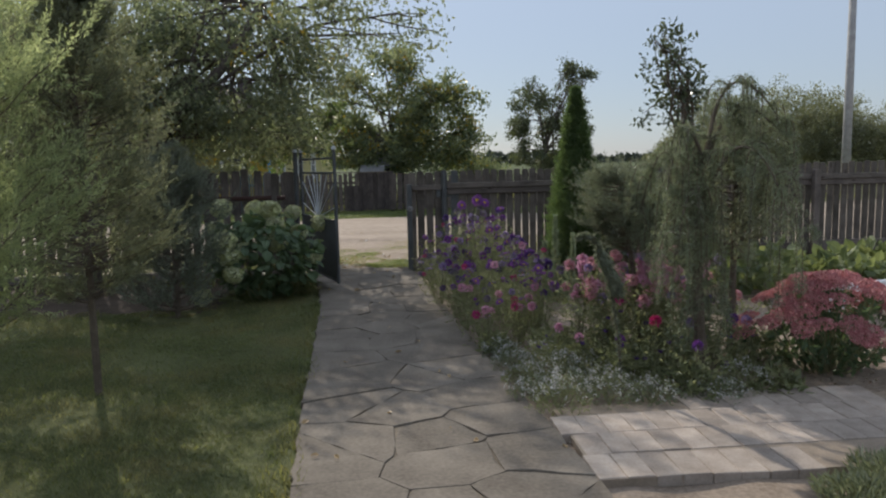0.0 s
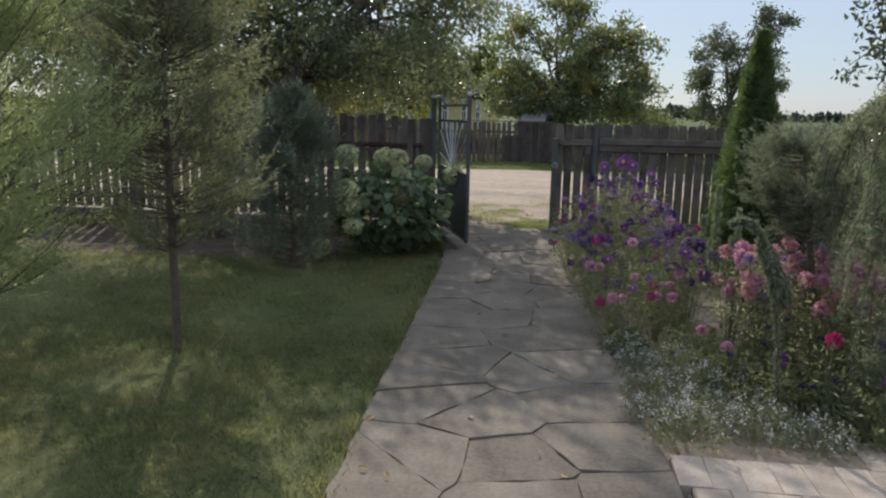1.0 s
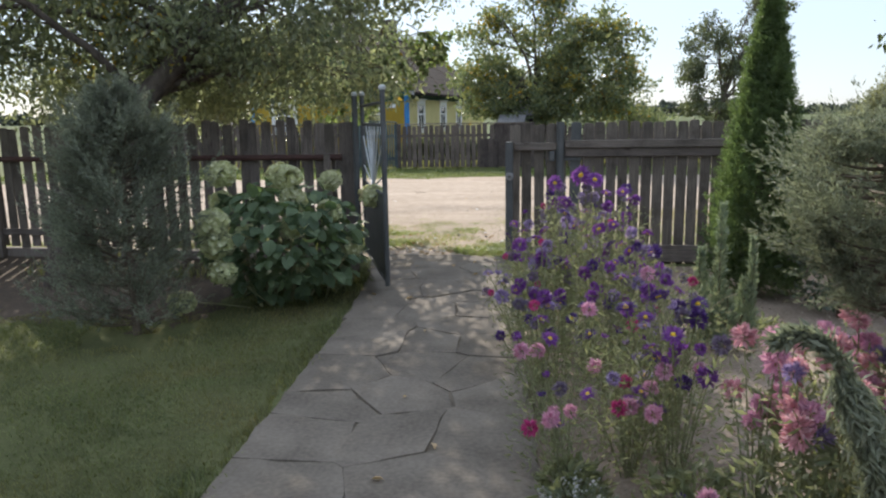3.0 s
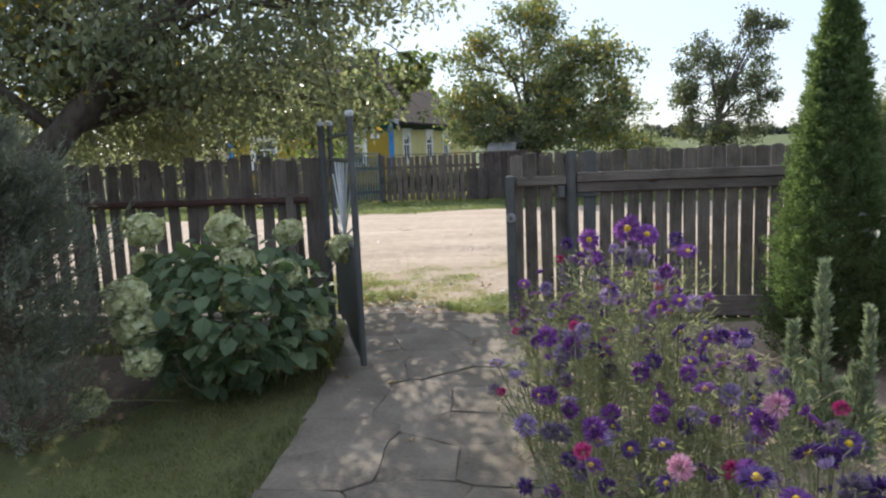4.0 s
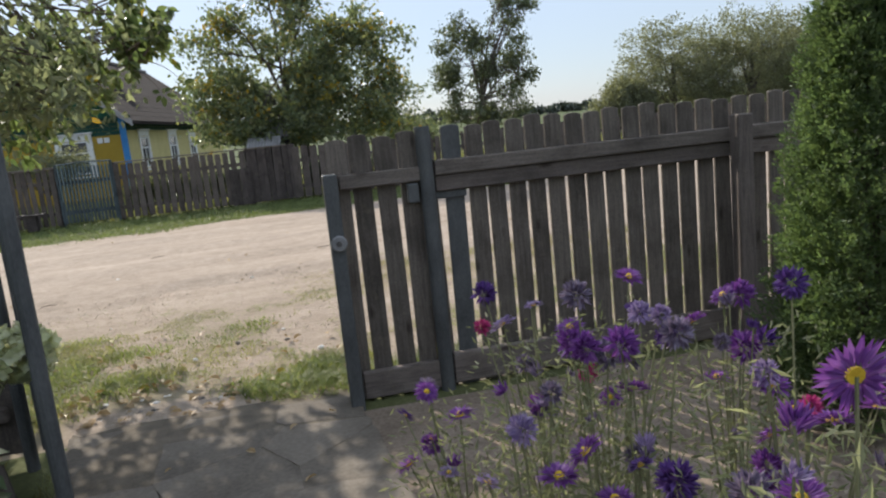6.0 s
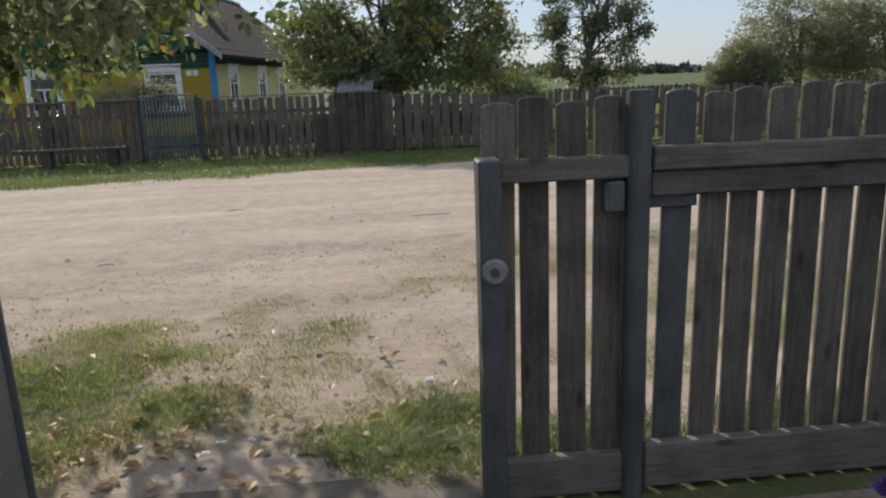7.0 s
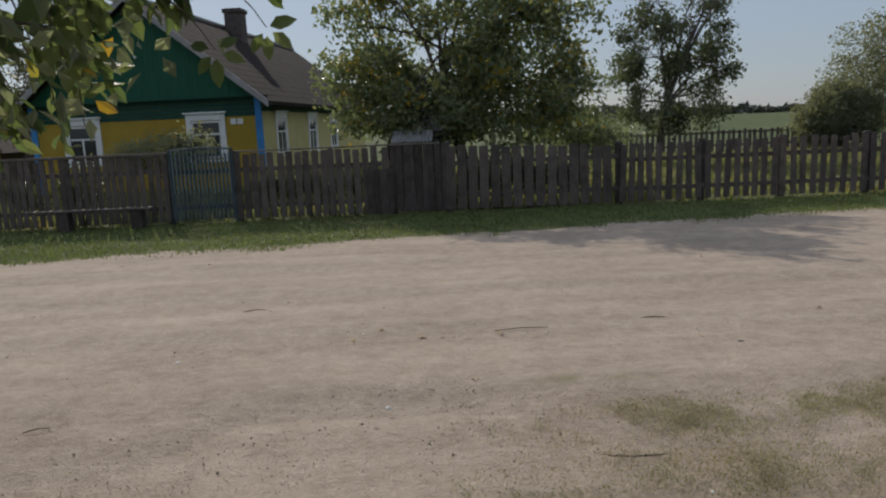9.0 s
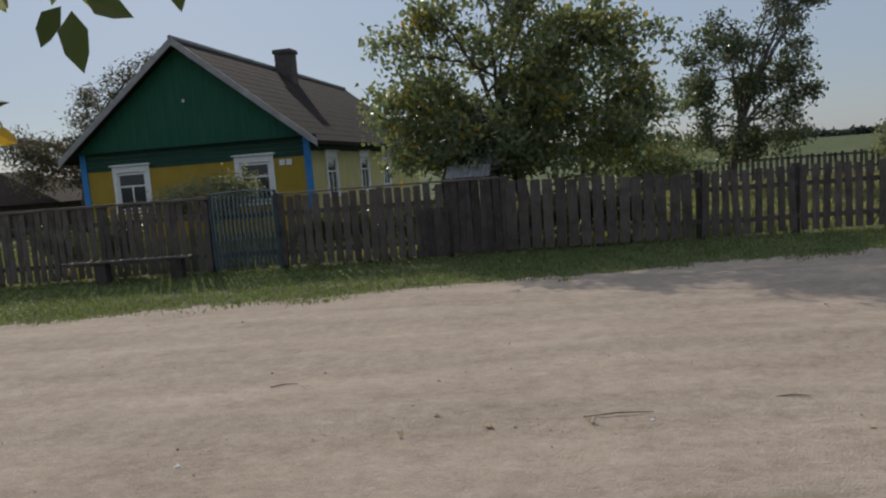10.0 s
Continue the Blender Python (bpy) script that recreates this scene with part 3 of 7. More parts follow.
def build_road():
    xs = np.concatenate([-np.geomspace(130, 9, 22), np.linspace(-8.6, 12, 190), np.geomspace(12.6, 160, 22)])
    s = np.linspace(0, 1, 70)
    near, far = road_edges(xs)
    X = np.repeat(xs[None], len(s), 0)
    Y = near[None] + s[:, None] * (far - near)[None]
    P = np.stack([X, Y, np.zeros_like(X)], -1)
    rut = sum(-0.010 * np.exp(-((Y - c - 0.10 * np.sin(X * 0.3 + c)) / 0.22) ** 2) + 0.007 * np.exp(-((Y - c - 0.42 - 0.10 * np.sin(X * 0.3 + c)) / 0.16) ** 2) for c in (13.2, 14.6, 16.1, 17.6))
    edge = np.minimum(s, 1 - s)[:, None]
    ramp = np.clip(edge * 8, 0, 1)
    Z = -0.034 + 0.058 * ramp * ramp * (3 - 2 * ramp) + 0.012 * patch(P, 3.0, 7) * (1 - ramp) + np.clip(edge * 9, 0, 1) * (rut + 0.006 * lump(P, 2.2)) + 0.004 * lump(P, 9.0, 3)
    P[..., 2] = Z
    n, m = len(xs), len(s)
    i = (np.arange(m - 1)[:, None] * n + np.arange(n - 1)[None]).ravel()
    sheet = part("road", Geo().add(P, np.stack([i, i + 1, i + n + 1, i + n], -1)), M_road, smooth=True)
    at = sheet.data.attributes.new("turf", "FLOAT", "POINT")
    at.data.foreach_set("value", road_cover(P.reshape(-1, 3)).astype(np.float32))
    tagged(sheet,
           "rutted sandy dirt road with scattered grit and leaves", "dirt road", kind="structure")


def path_edges(y):
    ys = [-4.0, 2.2, 3.45, 5.0, 6.4, 7.6, 8.4, 9.0, 9.7]
    return (np.interp(y, ys, [1.10, 1.03, 0.94, 0.86, 0.78, 0.66, 0.54, 0.40, 0.30]),
            np.interp(y, ys, [2.62, 2.47, 2.34, 2.20, 2.08, 1.98, 1.92, 1.86, 1.80]))


def clip_poly(poly, p, nrm):
    out = []
    for a, b in zip(poly, poly[1:] + poly[:1]):
        da, db = (a - p) @ nrm, (b - p) @ nrm
        if da <= 0:
            out.append(a)
        if (da < 0 < db) or (db < 0 < da):
            out.append(a + (b - a) * (da / (da - db)))
    return out


def flagstone(poly, thick, rng):
    """A slab with a worn, rounded edge; origin at its middle."""
    poly = np.array(poly)
    c = poly.mean(0)
    q = []
    for a, b in zip(poly, np.roll(poly, -1, 0)):
        k = max(1, int(np.linalg.norm(b - a) / 0.11))
        for t in np.arange(k) / k:
            q.append(a + (b - a) * t)
    q = np.array(q) - c
    q += rng.normal(0, 0.007, q.shape)
    r = np.linalg.norm(q, axis=1, keepdims=True)
    n = len(q)
    top = thick + rng.normal(0, 0.0025)
    tilt = rng.normal(0, 0.006, 2)
    rings = []
    for shrink, z in ((0.001, -0.02), (0.002, top - 0.002), (0.005, top)):
        p = q * (1 - shrink / r)
        rings.append(np.column_stack([p, z + (p @ tilt if z > 0 else np.zeros(n))]))
    v = np.concatenate(rings + [np.array([[0, 0, top]])])
    i = np.arange(n)
    j = (i + 1) % n
    g = Geo().add(v, [np.concatenate([np.stack([i + o, j + o, j + o + n, i + o + n], -1) for o in (0, n)]), np.stack([i + 2 * n, j + 2 * n, np.full(n, 3 * n)], -1)])
    return g, c


def build_path():
    rng = np.random.default_rng(11)
    ys = np.linspace(-4, 9.46, 60)
    l, r = path_edges(ys)
    v = np.concatenate([np.column_stack([l + 0.01, ys, np.full(60, 0.011)]), np.column_stack([r - 0.01, ys, np.full(60, 0.011)])])
    i = np.arange(59)
    bedding = Geo().add(v, np.stack([i, i + 60, i + 61, i + 1], -1))
    path = tagged(part("garden_path", bedding, M_joint), "crazy-paved garden path of large grey stone slabs", "path", kind="structure")
    seeds = []
    y = -4.0
    while y < 9.7:
        a, b = path_edges(y)
        k = rng.choice([2, 3, 3])
        for s in range(k):
            seeds.append(np.array([a + (b - a) * (s + 0.5 + rng.uniform(-0.28, 0.28)) / k, y + rng.uniform(-0.2, 0.2)]))
        y += 0.43
    for p in seeds:
        poly = [p + np.array(d) for d in ((-0.9, -0.9), (0.9, -0.9), (0.9, 0.9), (-0.9, 0.9))]
        for q in seeds:
            if q is not p and np.linalg.norm(q - p) < 2.0:
                poly = clip_poly(poly, (p + q) / 2 - (q - p) / np.linalg.norm(q - p) * 0.0015, (q - p))
        for k in range(8):
            y0 = p[1] - 0.8 + 0.2 * k
            a0, b0 = path_edges(y0)
            a1, b1 = path_edges(y0 + 0.2)
            da, db = np.array([a1 - a0, 0.2]), np.array([b1 - b0, 0.2])
            if abs(y0 + 0.1 - p[1]) < 0.35:
                poly = clip_poly(poly, np.array([a0, y0]), np.array([-da[1], da[0]]))
                poly = clip_poly(poly, np.array([b0, y0]), np.array([db[1], -db[0]]))
        poly = clip_poly(poly, np.array([0, 9.42]), np.array([0.05, 1.0]))
        if len(poly) < 3:
            continue
        g, c = flagstone(poly, 0.022, rng)
        part("stone_slab", g, M_stone, path, at=(c[0], c[1], -0.009 * float(np.clip((c[1] - 7.8) / 1.2, 0, 1))))


def build_bricks():
    """Short brick walk that branches off to the right."""
    rng = np.random.default_rng(5)
    g = Geo()
    box(g, 2.47, 4.75, 2.12, 3.12, -0.03, 0.023)
    walkway = tagged(part("brick_walk", g, M_brickbed), "short side walk of pale worn bricks on sandy earth", "brick path", kind="structure")
    shapes = []
    for k in range(4):
        b = Geo()
        box(b, -0.0675, 0.0675, -0.1385, 0.1385, -0.03, 0.026 + 0.001 * k, 0.003)
        shapes.append(b.mesh("brick", M_brick))
    for row in range(4):
        for k in range(17):
            x = 2.53 + 0.04 * (row % 2) - 0.02 * row + 0.1375 * k
            y = 2.265 + 0.279 * row + 0.02 * k / 10 - (0.006 * k if row == 0 else 0)
            if row == 3 and (k < 6 or k > 14):
                continue
            if row == 0 and k > 7:
                continue
            part("brick", shapes[rng.integers(4)], M_brick, walkway, at=pose(x, y, 0.001 + rng.normal(0, 0.0015), rng.normal(0, 0.4), rng.normal(0, 0.4), rng.normal(0, 1.0)))


build_ground()
build_road()
build_path()
build_bricks()


# ---- the garden's own fence and gate ----
def picket_mesh(name, w, h, t, material, arch=0.03, z0=0.0):
    """An upright board with an arched, worn top; origin at its foot."""
    k = 7
    a = np.linspace(0, math.pi, k)
    out = [(-w / 2, z0), (w / 2, z0)] + [(w / 2 * math.cos(q), h - arch + arch * math.sin(q)) for q in a]
    out = np.array(out)
    n = len(out)
    c = 0.004
    inner = out * [1 - 2 * c / w, 1] - [0, 0]
    inner[2:, 1] -= c * 0.6
    v = np.concatenate([np.column_stack([inner[:, 0], np.full(n, -t / 2), inner[:, 1]]), np.column_stack([out[:, 0], np.full(n, -t / 2 + c), out[:, 1]]),
                        np.column_stack([out[:, 0], np.full(n, t / 2 - c), out[:, 1]]), np.column_stack([inner[:, 0], np.full(n, t / 2), inner[:, 1]])])
    i = np.arange(n)
    j = (i + 1) % n
    faces = [np.concatenate([np.stack([i + o * n, j + o * n, j + (o + 1) * n, i + (o + 1) * n], -1) for o in range(3)]), np.arange(n)[::-1][None], (np.arange(n) + 3 * n)[None]]
    return Geo().add(v, faces).mesh(name, material)


def rail_mesh(length, h, t, material, name="rail"):
    """A beam along local z so that the grain follows it."""
    g = Geo()
    box(g, -h / 2, h / 2, -t / 2, t / 2, 0, length, 0.006)
    return g.mesh(name, material)


def rail(parent, x0, x1, y, z, h, t, material, label="", name="rail"):
    part(name, rail_mesh(x1 - x0, h, t, material), material, parent, label, at=Matrix.Translation((x0, y, z)) @ Matrix.Rotation(radians(90), 4, "Y"))


FY = 9.2126
PY = 9.305


def build_right_fence():
    rng = np.random.default_rng(21)
    fence = thing("picket_fence", "tall weathered grey picket fence with round-topped boards", "fence", (1.80, FY, 0), kind="structure")
    inv = Matrix.Translation((-1.80, -FY, 0))
    boards = [picket_mesh("picket", 0.099 - 0.002 * k, 1.398 + 0.007 * (k - 1), 0.02, M_picket, 0.014, -0.03) for k in range(3)]
    blue = picket_mesh("picket", 0.104, 1.40, 0.02, M_bluepaint, 0.014, -0.03)

    def put(x, me):
        part("picket", me, None, fence, at=inv @ pose(x, PY, rng.normal(0, 0.008), 0, rng.normal(0, 0.3), rng.normal(0, 1.0)))
    put(1.867, picket_mesh("picket", 0.106, 1.385, 0.02, M_picket, 0.014, -0.03))
    for x in (1.993, 2.125, 2.241, 2.345):
        put(x, boards[0])
    put(2.4685, blue)
    for x in (2.601, 2.719, 2.828, 2.948, 3.062):
        put(x, boards[2])
    x = 3.1745
    while x < 13:
        put(x, boards[1 + rng.integers(2)])
        x += 0.1128 + rng.normal(0, 0.001)
    # posts
    for x, top in ((4.12, 1.30), (6.0, 1.30), (7.85, 1.3), (9.7, 1.3), (11.5, 1.3)):
        g = Geo()
        box(g, -0.047, 0.047, -0.045, 0.045, -0.2, top, 0.006)
        part("post", g, M_picket_dark, fence, "dark square timber post", at=inv @ Matrix.Translation((x, PY - 0.115, 0)))
    # blue-grey tube post that divides the fence from the fixed gate panel
    g = Geo()
    tube(g, [(0, 0, -0.2), (0, 0, 1.41), (0, 0, 1.412), (0, 0, 1.37)], [0.040, 0.040, 0.034, 0.034], 16)
    part("post", g, M_bluepaint, fence, "blue-grey painted steel post", at=inv @ Matrix.Translation((2.328, PY - 0.050, 0)))
    # slender squared post at the edge of the opening
    g = Geo()
    box(g, -0.036, 0.036, -0.022, 0.085, -0.1, 1.222, 0.006)
    part("gate_post", g, M_bluepaint, fence, "blue-grey painted squared post", at=inv @ Matrix.Translation((1.825, FY - 0.045, 0)))
    g = Geo()
    tube(g, [(0, -0.018, 0), (0, -0.045, 0), (0, -0.055, 0)], [0.036, 0.042, 0.034], 16)
    knob = part("door_knob", g, M_sheet, fence, "round grey latch knob", at=inv @ Matrix.Translation((1.830, FY - 0.046, 0.880)))
    g = Geo()
    tube(g, [(0, -0.050, 0), (0, -0.062, 0)], [0.016, 0.014], 12)
    part("bolt", g, M_iron, knob, "dark bolt")
    g = Geo()
    box(g, -0.03, 0.03, -0.03, 0.03, -0.05, 0.05, 0.006)
    part("hinge_block", g, M_bluepaint, fence, "small steel hinge block", at=inv @ Matrix.Translation((2.248, PY - 0.045, 1.075)))
    g = Geo()
    box(g, -0.10, 0.10, -0.008, 0.008, -0.02, 0.02, 0.003)
    part("crossbar", g, M_bluepaint, fence, "short blue steel bar", at=inv @ Matrix.Translation((2.44, PY - 0.020, 1.045)))
    rail(fence, 0.073, 0.50, 0.055, 1.171, 0.075, 0.050, M_rail)
    rail(fence, 0.073, 0.50, 0.055, 0.078, 0.15, 0.045, M_picket_dark)
    x0 = 0.57
    for x1 in (2.33, 4.2, 6.05, 7.9, 9.7, 11.2):
        rail(fence, x0 + 0.004, x1, 0.052, 1.192, 0.078, 0.055, M_rail)
        rail(fence, x0 + 0.004, x1, 0.062, 1.108, 0.085, 0.034, M_picket_dark)
        rail(fence, x0 + 0.004, x1, 0.055, 0.088 + 0.010 * x0, 0.17, 0.045, M_picket_dark)
        x0 = x1


def build_left_fence():
    rng = np.random.default_rng(22)
    fence = thing("picket_fence", "old grey-brown picket fence with a red iron rail", "fence", (0.30, FY, 0), kind="structure")
    inv = Matrix.Translation((-0.30, -FY, 0))
    boards = [picket_mesh("picket", 0.10, 1.46 + 0.012 * (k - 1), 0.02, M_picket_dark, 0.012, 0.10) for k in range(3)]
    boards.append(picket_mesh("picket", 0.105, 1.44, 0.02, M_picket, 0.012, 0.10))
    x = -0.02
    while x > -7.5:
        part("picket", boards[rng.integers(4)], None, fence, at=inv @ pose(x, FY + 0.01, rng.normal(0, 0.012), 0, rng.normal(0, 0.9), rng.normal(0, 1.5)))
        x -= 0.139 + rng.normal(0, 0.006)
    wide = picket_mesh("gate_board", 0.16, 1.44, 0.024, M_picket_dark, 0.008, 0.06)
    part("picket", wide, None, fence, "broad dark end board", at=inv @ Matrix.Translation((0.14, FY - 0.01, 0)))
    for x in (0.0, -1.95, -3.9, -5.8):
        g = Geo()
        box(g, -0.035, 0.035, -0.035, 0.035, -0.2, 1.12, 0.006)
        part("post", g, M_picket_dark, fence, "dark square post", at=inv @ Matrix.Translation((x - 0.05, FY - 0.075, 0)))
    g = Geo()
    tube(g, [(-7.4, -0.075, 1.085), (-3.5, -0.075, 1.09), (0.10, -0.075, 1.085)], 0.03, 10)
    part("rail", g, M_redrail, fence, "rust-red iron tube rail", at=inv @ Matrix.Translation((0, FY, 0)))
    rail(fence, -7.6, -0.12, -0.045, 0.27, 0.07, 0.05, M_picket_dark)
    g = Geo()
    box(g, -7.5, 0.0, -0.06, 0.06, -0.1, 0.075, 0.012)
    part("plinth", g, M_rail, fence, "low grey timber plinth", at=inv @ Matrix.Translation((0, FY + 0.02, 0)))


def build_gate():
    """Steel leaf, swung open into the garden."""
    hinge, free = np.array([0.34, 9.12]), np.array([0.90, 7.66])
    length = float(np.linalg.norm(free - hinge))
    turn = math.degrees(math.atan2(free[1] - hinge[1], free[0] - hinge[0]))
    gate = thing("metal_gate", "open blue-grey steel garden gate with fanned bars", "gate", (*hinge, 0), turn=turn)
    g = Geo()
    tube(g, [(0, 0, 0.09), (0, 0, 1.70)], 0.022, 10)
    part("upright", g, M_bluepaint, gate)
    g = Geo()
    tube(g, [(length, 0, 0.09), (length, 0, 1.70)], 0.022, 10)
    part("upright", g, M_bluepaint, gate)
    for x in (0, length):
        g = Geo()
        tube(g, [(0, 0, 0), (0, 0, 0.012), (0, 0, 0.03), (0, 0, 0.04)], [0.024, 0.030, 0.028, 0.012], 12)
        part("cap", g, M_rayspaint, gate, "rounded pale post cap", at=(x, 0, 1.70))
    for z in (0.115, 0.84, 1.42, 1.60):
        g = Geo()
        tube(g, [(0.02, 0, z), (length - 0.02, 0, z)], 0.015, 8)
        part("crossbar", g, M_bluepaint, gate)
    g = Geo()
    box(g, 0.02, length - 0.02, -0.004, 0.004, 0.12, 0.84, 0.001)
    part("lower_panel", g, M_bluesheet, gate, "dark sheet-metal lower panel")
    for k in range(9):
        a = radians(12 + 156 * k / 8)
        r = min(0.57 / max(math.sin(a), 0.02), (length / 2 - 0.05) / max(abs(math.cos(a)), 0.02))
        g = Geo()
        tube(g, [(length / 2, 0, 0.85), (length / 2 + r * math.cos(a), 0, 0.85 + r * math.sin(a))], 0.007, 6)
        part("ray_bar", g, M_rayspaint, gate, "pale slanting bar")
    for z in (0.35, 1.35):
        g = Geo()
        tube(g, [(-0.045, 0.0, z - 0.05), (-0.045, 0.0, z + 0.05)], 0.014, 8)
        part("hinge", g, M_iron, gate)
    post = thing("gate_post", "blue-grey steel tube gate post with pale cap", "post", (0.262, 9.12, 0))
    g = Geo()
    tube(g, [(0, 0, -0.2), (0, 0, 1.70)], 0.03, 12)
    part("tube", g, M_bluepaint, post)
    g = Geo()
    tube(g, [(0, 0, 0), (0, 0, 0.012), (0, 0, 0.03), (0, 0, 0.042)], [0.031, 0.036, 0.03, 0.012], 12)
    part("cap", g, M_rayspaint, post, "rounded pale cap", at=(0, 0, 1.70))


build_right_fence()
build_left_fence()
build_gate()


# ---- trees ----
def tree(name, label, category, at, trunk, blobs, mats, clusters=300, per=40, leaf=0.08, wide=0.5, spread=0.22, droop=0.5, seed=1, limbs=3, gap=-0.25,
         yellow=None, yellow_share=0.0, group="", bark=None, sides=9, limb=0.6):
    """trunk: rows of (x, y, z, radius) from the foot; blobs: (x, y, z, rx, ry, rz[, density]) all from the foot."""
    rng = np.random.default_rng(seed)
    root = thing(name, label, category, at, group)
    g = Geo()
    tp = np.array([q[:3] for q in trunk], float)
    tr = np.array([q[3] for q in trunk], float)
    tube(g, tp, tr, sides)
    pts = []
    vol = np.array([b[3] * b[4] * b[5] for b in blobs]) ** 0.8
    share = vol / vol.sum() * np.array([b[6] if len(b) > 6 else 1.0 for b in blobs])
    for b, s in zip(blobs, share):
        c, r = np.array(b[:3]), np.array(b[3:6])
        n = int(clusters * s * 1.5) + 3
        d = unit(rng.normal(size=(n, 3)))
        p = c + d * (rng.uniform(0, 1, (n, 1)) ** 0.42) * r * (1 + 0.22 * lump(d * 3 + c, 1.0, seed)[:, None])
        keep = lump(p, 2.2 / max(0.6, float(r.mean())), seed) > gap - 0.2 * rng.uniform(0, 1, n)
        p = p[keep][:max(3, int(clusters * s))]
        pts.append(p)
        # limbs reach from the trunk into each clump, twigs on to its clusters
        for k in range(limbs):
            j = rng.integers(max(1, len(tp) // 2), len(tp))
            end = c + unit(rng.normal(size=3)) * r * 0.45
            line = bezier(tp[j], (tp[j] + end) / 2 + [0, 0, 0.18 * np.linalg.norm(end - tp[j])], end, 9)
            line[1:-1] += rng.normal(0, 0.02, (7, 3))
            tube(g, line, np.linspace(max(0.02, tr[j] * limb), 0.01, 9), 6)
            for q in p[rng.integers(0, len(p), 7)]:
                a = line[rng.integers(4, 9)]
                tube(g, bezier(a, (a + q) / 2 + rng.normal(0, 0.06, 3), q, 5), np.linspace(0.011, 0.004, 5), 4, False)
    part("trunk", g, bark or M_bark, root, smooth=True)
    pts = np.concatenate(pts)
    base = np.repeat(pts, per, 0) + rng.normal(0, spread, (len(pts) * per, 3)) * [1, 1, 0.75]
    way = unit(rng.normal(size=base.shape) - [0, 0, droop])
    size = leaf * rng.uniform(0.6, 1.25, len(base))
    pick = np.zeros(len(base), bool)
    if yellow is not None:
        pick = np.repeat(lump(pts, 1.6, seed + 5) + rng.normal(0, 0.3, len(pts)) > 1.0 - 2.2 * yellow_share, per) & (rng.uniform(size=len(base)) < 0.6)
        pick |= rng.uniform(size=len(base)) < yellow_share * 0.15
    g = Geo()
    blades(g, base[~pick], way[~pick], size[~pick], wide, 0.25, rng)
    part("crown", g, mats, root)
    if pick.any():
        g = Geo()
        blades(g, base[pick], way[pick], size[pick], wide, 0.25, rng)
        part("yellowed_foliage", g, yellow, root, "leaves turning yellow")
    return root


# ---- across the road: fence, gates, bench ----
def build_far_fence():
    rng = np.random.default_rng(31)
    y0 = 22.65
    fence = thing("picket_fence", "long old brown picket fence along the road", "fence", (0, y0, 0), kind="structure")
    meshes = {}

    def board(w, h, mat_):
        key = (round(w, 2), round(h, 2), mat_.name)
        if key not in meshes:
            meshes[key] = picket_mesh("picket", w, h, 0.02, mat_, 0.012, 0.05)
        return meshes[key]

    def run(x0, x1, pitch, w, h0, h1, mat_, bottom=0.0, jit=0.02):
        x = x0
        while x < x1:
            h = h0 + (h1 - h0) * (x - x0) / (x1 - x0) + rng.choice([-1, 0, 0, 1]) * jit
            part("picket", board(w, h, mat_), None, fence, at=pose(x, rng.normal(0, 0.006), bottom, 0, rng.normal(0, 1.0), 0))
            x += pitch + rng.normal(0, 0.008)
    run(-13.5, -3.5, 0.135, 0.10, 1.28, 1.28, M_farfence, jit=0.03)
    run(-2.2, 0.62, 0.158, 0.122, 1.25, 1.25, M_farfence)
    run(0.68, 1.62, 0.118, 0.12, 1.28, 1.27, M_fardoor, jit=0.01)
    run(1.72, 4.75, 0.205, 0.168, 1.22, 1.12, M_farfence)
    run(4.9, 17.0, 0.178, 0.118, 1.12, 1.10, M_farfence)
    # a low sheet of boards nailed in front, beside the dark panel
    for k in range(4):
        part("panel_board", board(0.118, 0.88, M_fardoor), None, fence, "low dark board", at=(0.25 + 0.12 * k, -0.035, -0.02))
    for a, b, zs in ((-13.5, -3.45, (0.30, 0.98)), (-2.25, 0.65, (0.28, 0.95)), (0.65, 1.65, (0.25, 0.7)), (1.65, 4.85, (0.3, 0.9)), (4.85, 17, (0.28, 0.82))):
        for z in zs:
            rail(fence, a, b, 0.035, z, 0.08, 0.045, M_farfence)
    rail(fence, -13.5, -3.45, 0.0, 1.30, 0.05, 0.07, M_rail, "pale grey capping rail")
    rail(fence, -2.2, 1.55, 0.0, 1.285, 0.03, 0.05, M_rail, "pale grey capping rail")
    for x in (-9.5, -7.4, -5.4, -3.47, -2.22, 0.65, 1.66, 3.2, 4.86, 6.4, 7.9, 9.5, 11.2, 13):
        g = Geo()
        box(g, -0.06, 0.06, -0.05, 0.05, -0.2, 1.16 if x > 2 else 1.3, 0.01)
        part("post", g, M_fardoor, fence, at=(x, 0.09, 0))
    wicket = thing("wicket_gate", "closed teal-painted picket wicket with iron frame", "gate", (-2.83, y0 - 0.02, 0))
    for k in range(15):
        part("picket", board(0.048, 1.26, M_fargate), None, wicket, at=(-0.52 + 0.0743 * k, 0, 0.02))
    for k in range(15):
        g = Geo()
        tube(g, [(-0.52 + 0.0743 * k, -0.03, 0.55), (-0.52 + 0.0743 * k, -0.03, 1.36)], 0.007, 6)
        part("rod", g, M_fariron, wicket, "thin pale teal iron rod")
    for z in (0.3, 0.95):
        g = Geo()
        box(g, -0.55, 0.55, 0.012, 0.05, z - 0.04, z + 0.04, 0.005)
        part("rail", g, M_fargate, wicket)
    for x in (-0.57, 0.57):
        g = Geo()
        tube(g, [(x, 0, -0.1), (x, 0, 1.36)], 0.03, 8)
        part("upright", g, M_fargate, wicket)
    g = Geo()
    tube(g, [(-0.57, 0, 1.35), (0, 0, 1.38), (0.57, 0, 1.35)], 0.018, 8)
    part("top_bar", g, M_fargate, wicket)
